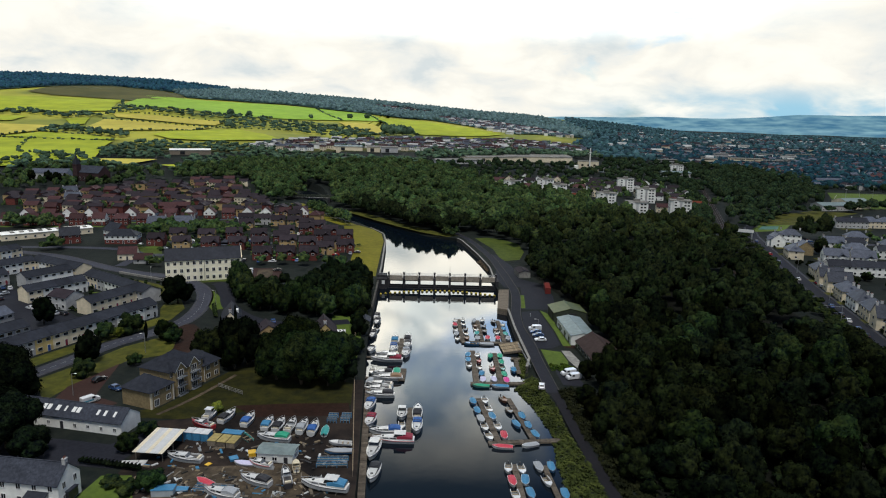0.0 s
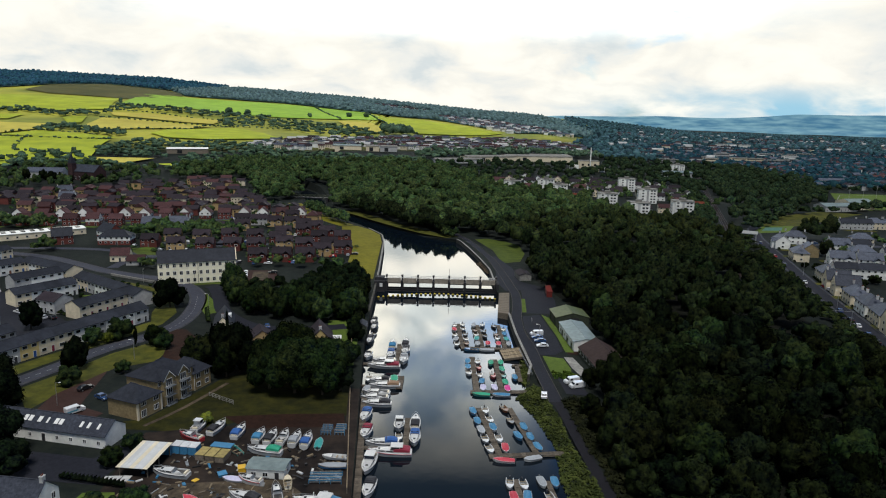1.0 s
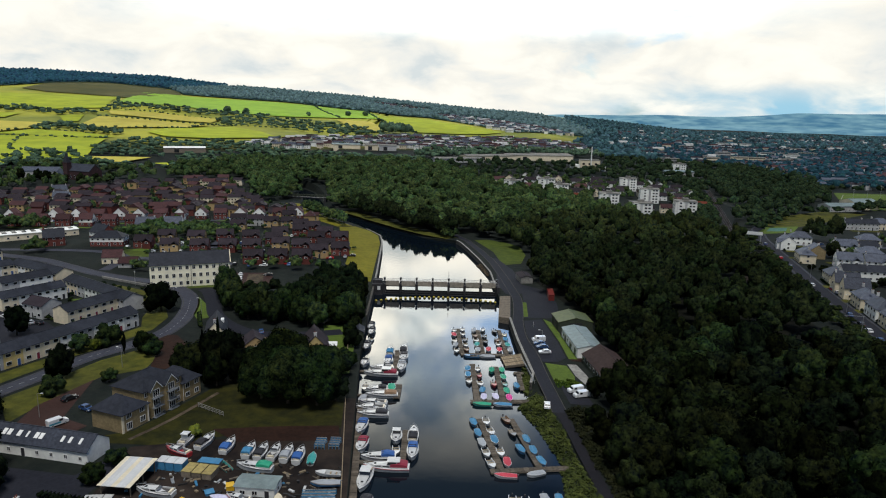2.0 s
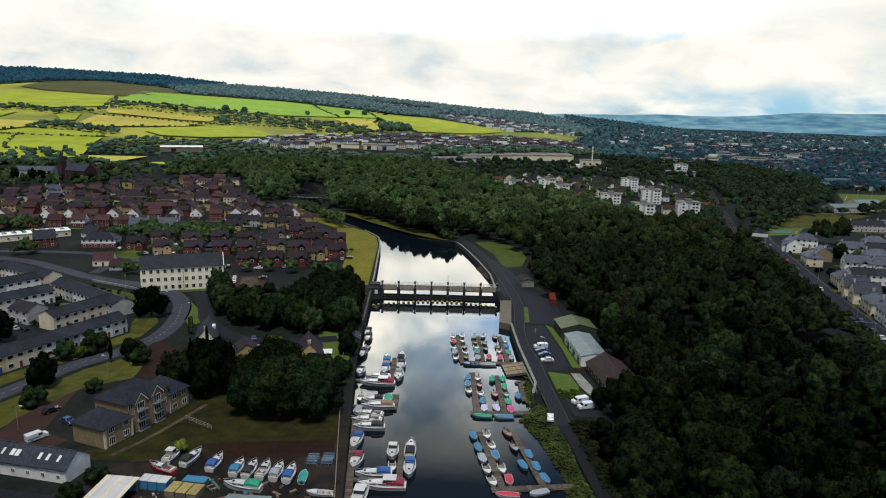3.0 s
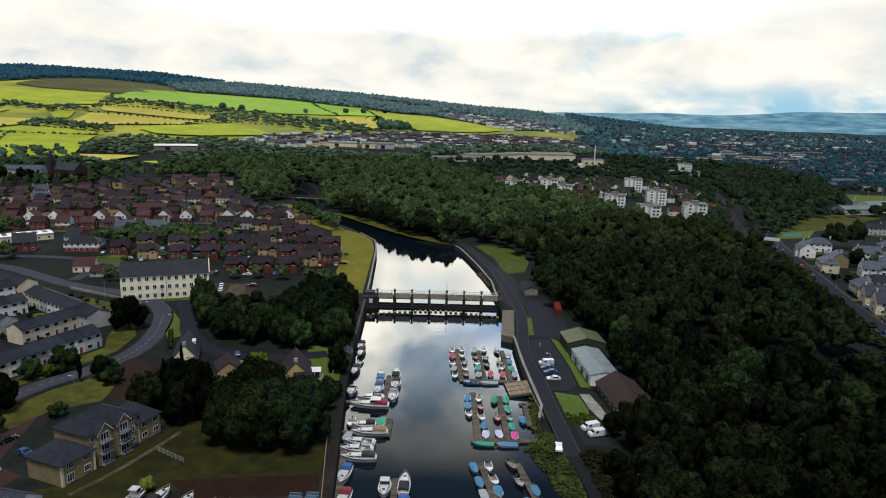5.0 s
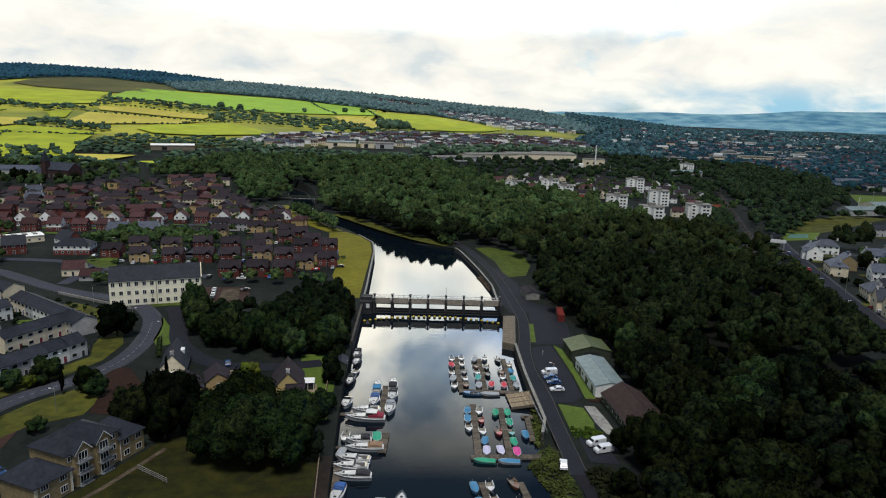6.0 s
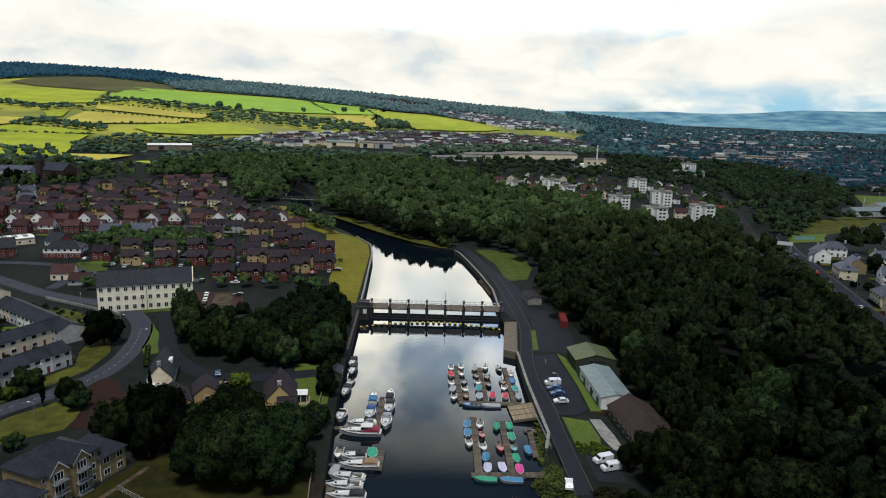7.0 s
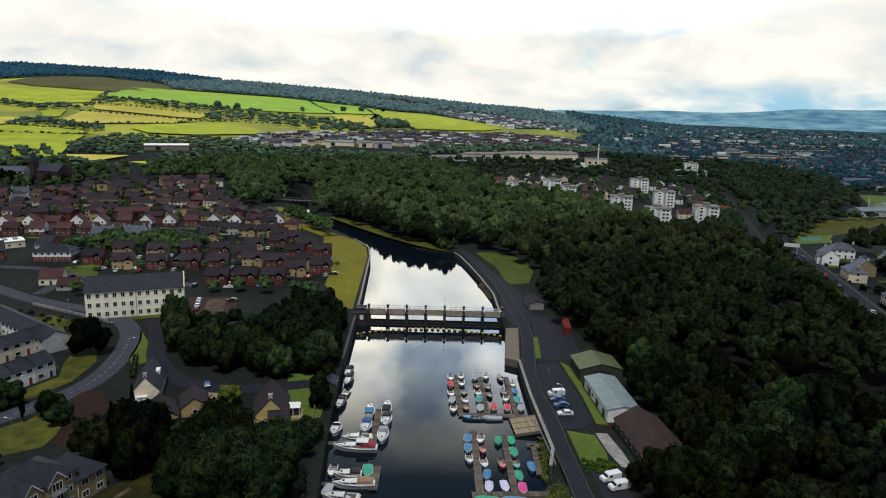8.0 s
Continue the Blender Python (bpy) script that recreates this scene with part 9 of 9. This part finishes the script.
copse("bank_wood", [(-150, 600), (-140, 640), (-160, 690), (-190, 760), (-150, 860), (-250, 860), (-240, 760), (-215, 715), (-185, 640), (-170, 600)], 9.5, CROWN_LOW, "grove", "dark woodland on the upper west bank", seed=102)
copse("bank_trees", [(-67, 482), (-90, 517), (-113, 556), (-121, 556), (-99, 517), (-77, 482)], 5.4, CROWN_MID, "grove", "trees along the upper west bank", r=(3, 4.5), h=(7, 10), seed=103)
copse("rail_wood", [(222, 530), (250, 535), (262, 575), (310, 610), (345, 650), (420, 780), (470, 900), (440, 1060), (350, 930), (290, 740), (250, 600)], 12.5, CROWN_COPSE, "copse", "dark trees along the railway and playing fields", h=(8, 13), seed=104)
copse("tower_wood", [(40, 700), (60, 800), (230, 800), (262, 730), (330, 900), (390, 1080), (240, 1080), (200, 950), (60, 940), (-40, 890)], 17, CROWN_COPSE, "copse", "trees round the tower flats", h=(8, 12), seed=105,
      avoid=([(40, 660), (125, 650), (125, 720), (40, 720)], [(175, 650), (215, 650), (215, 750), (175, 750)], [(-40, 920), (185, 960), (230, 1010), (210, 1060), (90, 1040), (-30, 960)]))
copse("tower_trees", [(80, 690), (170, 640), (240, 600), (258, 640), (262, 720), (230, 790), (60, 800), (48, 750)], 14, CROWN_LOW, "grove", "trees between the white tower flats", r=(3, 4.6), h=(6, 9.5), seed=114,
      avoid=[[(x - 14, y - 26), (x + 14, y - 26), (x + 14, y + 9), (x - 14, y + 9)] for x, y in TOWERS])
copse("field_trees", [(234, 450), (246, 444), (260, 448), (262, 458), (240, 462)], 8.5, CROWN_MID, "wood", "tall dark trees behind the houses", r=(5, 7), h=(15, 20), seed=106)
copse("park_trees", [(270, 566), (330, 590), (380, 612), (440, 640), (430, 655), (340, 612), (275, 585)], 13, CROWN_MID, "copse", "line of trees behind the playing field", h=(7, 11), seed=107)
copse("church_trees", [(-470, 620), (-380, 610), (-330, 640), (-300, 700), (-330, 760), (-460, 760)], 16, CROWN_LOW, "grove", "trees round church and villas", h=(9, 14), seed=108, avoid=([(-400, 660), (-340, 660), (-340, 715), (-440, 715)],))
copse("estate_edge", [(-290, 700), (-225, 715), (-160, 660), (-150, 760), (-250, 860), (-320, 780)], 11, CROWN_COPSE, "grove", "woodland behind the brick estate", h=(9, 13), seed=109)
copse("left_trees", [(-300, 440), (-252, 420), (-250, 432), (-310, 460)], 10, CROWN_MID, "grove", "trees behind the shops", h=(7, 10), seed=110)

copse("rail_side", [(196, 500), (206, 520), (232, 600), (262, 700), (300, 830), (282, 832), (240, 700), (214, 604), (188, 525)], 8, CROWN_LOW, "copse", "scrubby trees along the railway", r=(3, 5), h=(5, 9), seed=111)
copse("park_edge", [(222, 488), (258, 530), (300, 590), (262, 575), (228, 520)], 9, CROWN_LOW, "copse", "scrubby trees beside the play area", r=(3, 5), h=(5, 9), seed=112)
copse("north_wood", [(262, 730), (330, 900), (390, 1090), (440, 1060), (480, 900), (420, 780), (470, 770), (560, 800), (420, 640), (350, 650)], 15, CROWN_COPSE, "copse", "dark trees beyond the playing fields", h=(8, 12), seed=113, avoid=([(340, 600), (520, 640), (540, 770), (420, 750), (370, 660)],))

# ---- fields on the hillside ----
FIELD = dict(
    field_lime=([(-715, 975), (-617, 993), (-493, 980), (-479, 926), (-439, 820), (-481, 768), (-550, 740)], [(-675, 1005), (-644, 1059), (-543, 1028), (-490, 999), (-533, 985)], [(-474, 1070), (-472, 1130), (-398, 1255), (-326, 1184), (-276, 1102), (-366, 1042), (-429, 1026)],
                [(-1160, 1630), (-1010, 1763), (-872, 1796), (-704, 1397), (-796, 1364), (-957, 1382)], [(-216, 1802), (-71, 1736), (115, 1514), (75, 1470), (-69, 1414), (-142, 1568)], [(-348, 793), (-311, 813), (-307, 777)], [(-881, 1286), (-804, 1283), (-785, 1204), (-823, 1200)], [(-712, 1245), (-680, 1272), (-640, 1177), (-661, 1170)]),
    field_gold=([(-806, 1160), (-678, 1148), (-660, 1079), (-683, 1017), (-730, 1010)], [(-616, 1132), (-645, 1257), (-592, 1268), (-520, 1247), (-441, 1258), (-457, 1164), (-555, 1106)], [(-673, 1346), (-565, 1357), (-456, 1368), (-454, 1297), (-533, 1279), (-643, 1297)],
                [(-258, 1553), (-183, 1578), (-131, 1448), (-145, 1347), (-213, 1429)], [(-443, 828), (-366, 836), (-382, 795), (-421, 792)]),
    field_green=([(-890, 1971), (-775, 1991), (-561, 1936), (-379, 1905), (-232, 1870), (-154, 1698), (-264, 1591), (-381, 1531), (-496, 1492), (-600, 1537), (-741, 1523), (-834, 1763)],),
    moor=([(-1155, 1850), (-1210, 2060), (-1120, 2240), (-960, 2250), (-840, 2140), (-790, 2010), (-842, 1800), (-960, 1812), (-1060, 1800)],),
)
TONE = dict(field_lime="yellow-green", field_gold="golden dry", field_green="bright green", moor="brown moorland")
for key, polys in FIELD.items():
    for p in polys:
        drape("pasture", p, key, f"{TONE[key]} hill pasture bounded by hedges", "field", lift=2.2, step=32)
for pts in ([(-870, 1150), (-690, 1000), (-493, 982)], [(-690, 1010), (-640, 1065), (-540, 1030)], [(-560, 1100), (-455, 1160), (-440, 1262), (-300, 1300)], [(-650, 1262), (-520, 1250), (-400, 1270)], [(-700, 1390), (-560, 1360), (-450, 1372)], [(-870, 1800), (-740, 1525)],
            [(-232, 1872), (-142, 1570), (-69, 1412)], [(-620, 993), (-560, 870), (-470, 850)], [(-380, 1905), (-260, 1600)]):
    line = spline(pts, 9)
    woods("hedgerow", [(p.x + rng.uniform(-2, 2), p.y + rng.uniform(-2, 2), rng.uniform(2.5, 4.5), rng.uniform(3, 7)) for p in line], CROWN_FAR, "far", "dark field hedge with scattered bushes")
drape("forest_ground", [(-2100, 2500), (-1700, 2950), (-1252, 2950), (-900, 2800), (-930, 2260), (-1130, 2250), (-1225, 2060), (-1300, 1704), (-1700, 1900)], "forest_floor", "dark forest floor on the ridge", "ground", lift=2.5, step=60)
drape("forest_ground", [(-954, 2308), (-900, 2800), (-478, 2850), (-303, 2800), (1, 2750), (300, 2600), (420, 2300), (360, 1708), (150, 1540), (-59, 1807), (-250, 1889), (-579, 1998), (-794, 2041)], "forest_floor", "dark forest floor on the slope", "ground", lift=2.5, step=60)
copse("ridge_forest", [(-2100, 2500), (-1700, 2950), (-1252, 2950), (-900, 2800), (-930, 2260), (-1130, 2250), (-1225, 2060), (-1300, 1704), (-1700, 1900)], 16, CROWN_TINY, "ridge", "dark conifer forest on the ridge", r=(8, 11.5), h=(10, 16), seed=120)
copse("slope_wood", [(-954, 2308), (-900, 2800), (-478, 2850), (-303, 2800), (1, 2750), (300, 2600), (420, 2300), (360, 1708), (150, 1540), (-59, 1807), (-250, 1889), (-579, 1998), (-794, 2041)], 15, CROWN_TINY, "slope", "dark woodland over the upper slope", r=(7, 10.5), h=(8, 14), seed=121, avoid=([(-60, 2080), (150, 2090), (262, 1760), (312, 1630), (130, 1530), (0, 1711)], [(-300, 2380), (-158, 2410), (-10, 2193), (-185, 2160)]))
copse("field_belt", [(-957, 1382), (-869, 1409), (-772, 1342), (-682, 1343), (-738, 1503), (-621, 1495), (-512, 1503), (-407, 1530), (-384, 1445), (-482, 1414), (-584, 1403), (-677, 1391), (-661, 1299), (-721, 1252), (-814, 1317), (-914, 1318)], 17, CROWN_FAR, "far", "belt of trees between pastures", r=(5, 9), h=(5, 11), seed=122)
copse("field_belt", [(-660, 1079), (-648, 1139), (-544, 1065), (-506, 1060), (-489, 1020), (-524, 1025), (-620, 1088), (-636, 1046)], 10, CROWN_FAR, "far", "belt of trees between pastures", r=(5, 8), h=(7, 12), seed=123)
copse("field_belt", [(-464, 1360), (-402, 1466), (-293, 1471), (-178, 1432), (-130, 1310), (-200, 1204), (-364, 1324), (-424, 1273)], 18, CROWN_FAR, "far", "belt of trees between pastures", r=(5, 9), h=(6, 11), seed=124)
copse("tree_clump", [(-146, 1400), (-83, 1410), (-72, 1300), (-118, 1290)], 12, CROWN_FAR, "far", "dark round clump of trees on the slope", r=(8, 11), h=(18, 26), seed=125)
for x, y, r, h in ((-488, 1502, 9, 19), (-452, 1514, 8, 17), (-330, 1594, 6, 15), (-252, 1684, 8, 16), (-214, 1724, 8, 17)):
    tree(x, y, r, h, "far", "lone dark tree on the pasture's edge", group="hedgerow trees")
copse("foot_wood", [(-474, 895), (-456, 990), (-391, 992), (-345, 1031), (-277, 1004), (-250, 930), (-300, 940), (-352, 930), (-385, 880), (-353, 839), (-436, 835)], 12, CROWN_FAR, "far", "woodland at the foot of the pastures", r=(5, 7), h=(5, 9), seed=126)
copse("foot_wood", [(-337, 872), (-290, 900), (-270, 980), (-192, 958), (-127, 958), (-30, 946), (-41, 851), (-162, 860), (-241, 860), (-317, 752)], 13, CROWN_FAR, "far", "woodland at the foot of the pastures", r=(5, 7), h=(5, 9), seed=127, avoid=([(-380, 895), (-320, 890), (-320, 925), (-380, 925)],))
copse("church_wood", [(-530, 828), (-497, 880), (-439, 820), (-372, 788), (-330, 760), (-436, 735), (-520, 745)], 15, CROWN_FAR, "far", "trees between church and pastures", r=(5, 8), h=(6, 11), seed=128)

# ---- far towns: hundreds of small houses and trees ----
def town(name, spots, label, seed, walls=(0, 0, 1, 2), roofs=(3, 4, 4, 5), width=18, tall=1.0):
    rg = random.Random(seed)
    b = Build()
    for x, y in spots:
        w, d, e, r = rg.uniform(8.5, width), rg.uniform(7, 9), rg.uniform(4.5, 6) * tall, rg.uniform(2, 3)
        a = rg.choice([0.1, 0.25, 1.6, -0.2])
        wall, roof = rg.choice(walls), rg.choice(roofs)
        z = land(x, y)
        t = Build().box(-w / 2, -d / 2, -3, w / 2, d / 2, e, wall).gable(-w / 2 - 0.3, w / 2 + 0.3, -d / 2 - 0.4, d / 2 + 0.4, e, e + r, roof)
        for k in range(int(w / 3)):
            for zz in (1.0, 3.3):
                t.box(-w / 2 + 1 + 3 * k, -d / 2 - 0.05, zz, -w / 2 + 2.3 + 3 * k, -d / 2, zz + 1.1, 6)
        c, s = math.cos(a), math.sin(a)
        o = len(b.v)
        b.v += [(p[0] * c - p[1] * s + x, p[0] * s + p[1] * c + y, p[2] + z) for p in t.v]
        b.f += [tuple(i + o for i in f) for f in t.f]
        b.m += t.m
    return tagged(new(name, b.mesh(name, mats_of(["harl_white", "harl_cream", "harl_grey", "tile_red", "tile_dark", "slate_light", "glass", "frame", "brick_red", "brick_buff"]))), label, "town", kind="stuff")


town("estate_far", FAR_ESTATE, "dark-roofed brick and buff houses of the far estate", 9, (8, 9, 9, 1), (4, 4, 4, 3), 12)
T1 = [(-310, 985), (-240, 1130), (-110, 1260), (117, 1400), (260, 1330), (240, 1180), (110, 1150), (-33, 1060), (-150, 1075), (-230, 985)]
town("far_town", scatter(T1, 17, 130, 0.35), "red and white roofed town along the hill foot", 1, (0, 0, 1, 0), (3, 5, 5, 2, 3, 4))
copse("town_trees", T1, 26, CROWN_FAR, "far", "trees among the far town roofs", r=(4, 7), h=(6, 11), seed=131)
T2 = [(-40, 2057), (138, 2066), (250, 1750), (300, 1640), (130, 1542), (20, 1711)]
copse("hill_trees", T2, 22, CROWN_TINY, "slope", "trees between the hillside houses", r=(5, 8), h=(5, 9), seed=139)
town("hill_town", scatter(T2, 21, 132, 0.4), "small white houses on the wooded slope", 2, (0, 0, 0, 1), (5, 5, 2, 3))
town("hill_village", scatter([(-290, 2368), (-158, 2398), (-20, 2193), (-179, 2169)], 28, 133, 0.4), "small white houses on the upper slope", 3)
T3 = [(420, 800), (520, 780), (900, 900), (1100, 1500), (900, 1700), (520, 1700), (360, 1350), (380, 1120), (460, 1060)]
town("east_town", scatter(T3, 30, 134, 0.4), "dark and grey roofed town among trees", 4, (0, 1, 2, 0), (4, 4, 5, 5, 3))
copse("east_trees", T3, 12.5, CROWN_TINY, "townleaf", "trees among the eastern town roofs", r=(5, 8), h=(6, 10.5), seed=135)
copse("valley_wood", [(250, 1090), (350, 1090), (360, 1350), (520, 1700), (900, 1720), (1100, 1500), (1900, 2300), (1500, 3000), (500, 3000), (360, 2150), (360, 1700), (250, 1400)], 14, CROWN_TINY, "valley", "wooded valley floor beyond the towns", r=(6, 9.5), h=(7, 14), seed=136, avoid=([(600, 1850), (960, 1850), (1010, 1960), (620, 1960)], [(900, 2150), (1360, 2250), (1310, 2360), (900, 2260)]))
town("valley_town", scatter([(600, 1850), (960, 1850), (1010, 1960), (620, 1960)], 26, 137, 0.45) + scatter([(900, 2150), (1360, 2250), (1310, 2360), (900, 2260)], 28, 140, 0.45), "scattered pale buildings across the valley", 5)
town("valley_roofs", scatter([(300, 1120), (480, 1150), (620, 1500), (1200, 1750), (1500, 2250), (1250, 2650), (620, 2500), (420, 1800), (330, 1450)], 84, 141, 0.48), "pale roofs showing above the valley trees", 6, (0, 0, 1, 2), (5, 2, 3, 4), width=24, tall=1.8)
copse("factory_wood", [(-60, 950), (10, 960), (100, 1050), (250, 1080), (250, 1180), (100, 1140), (-40, 1050)], 14, CROWN_FAR, "far", "trees behind the factory sheds", r=(5, 8), h=(8, 12), seed=138)

# ---- distance: hills closing the valley, their haze painted as glowing blue ----
hz = bpy.data.materials.new("hazy_hills")
hz.use_nodes = True
n_, l_ = hz.node_tree.nodes, hz.node_tree.links
bs = n_["Principled BSDF"]
tx_ = n_.new("ShaderNodeTexNoise")
tx_.inputs["Scale"].default_value, tx_.inputs["Detail"].default_value = 0.009, 9.0
mp_ = n_.new("ShaderNodeMapping")
mp_.inputs["Scale"].default_value = (1, 1, 6)
l_.new(n_.new("ShaderNodeNewGeometry").outputs["Position"], mp_.inputs[0])
l_.new(mp_.outputs[0], tx_.inputs["Vector"])
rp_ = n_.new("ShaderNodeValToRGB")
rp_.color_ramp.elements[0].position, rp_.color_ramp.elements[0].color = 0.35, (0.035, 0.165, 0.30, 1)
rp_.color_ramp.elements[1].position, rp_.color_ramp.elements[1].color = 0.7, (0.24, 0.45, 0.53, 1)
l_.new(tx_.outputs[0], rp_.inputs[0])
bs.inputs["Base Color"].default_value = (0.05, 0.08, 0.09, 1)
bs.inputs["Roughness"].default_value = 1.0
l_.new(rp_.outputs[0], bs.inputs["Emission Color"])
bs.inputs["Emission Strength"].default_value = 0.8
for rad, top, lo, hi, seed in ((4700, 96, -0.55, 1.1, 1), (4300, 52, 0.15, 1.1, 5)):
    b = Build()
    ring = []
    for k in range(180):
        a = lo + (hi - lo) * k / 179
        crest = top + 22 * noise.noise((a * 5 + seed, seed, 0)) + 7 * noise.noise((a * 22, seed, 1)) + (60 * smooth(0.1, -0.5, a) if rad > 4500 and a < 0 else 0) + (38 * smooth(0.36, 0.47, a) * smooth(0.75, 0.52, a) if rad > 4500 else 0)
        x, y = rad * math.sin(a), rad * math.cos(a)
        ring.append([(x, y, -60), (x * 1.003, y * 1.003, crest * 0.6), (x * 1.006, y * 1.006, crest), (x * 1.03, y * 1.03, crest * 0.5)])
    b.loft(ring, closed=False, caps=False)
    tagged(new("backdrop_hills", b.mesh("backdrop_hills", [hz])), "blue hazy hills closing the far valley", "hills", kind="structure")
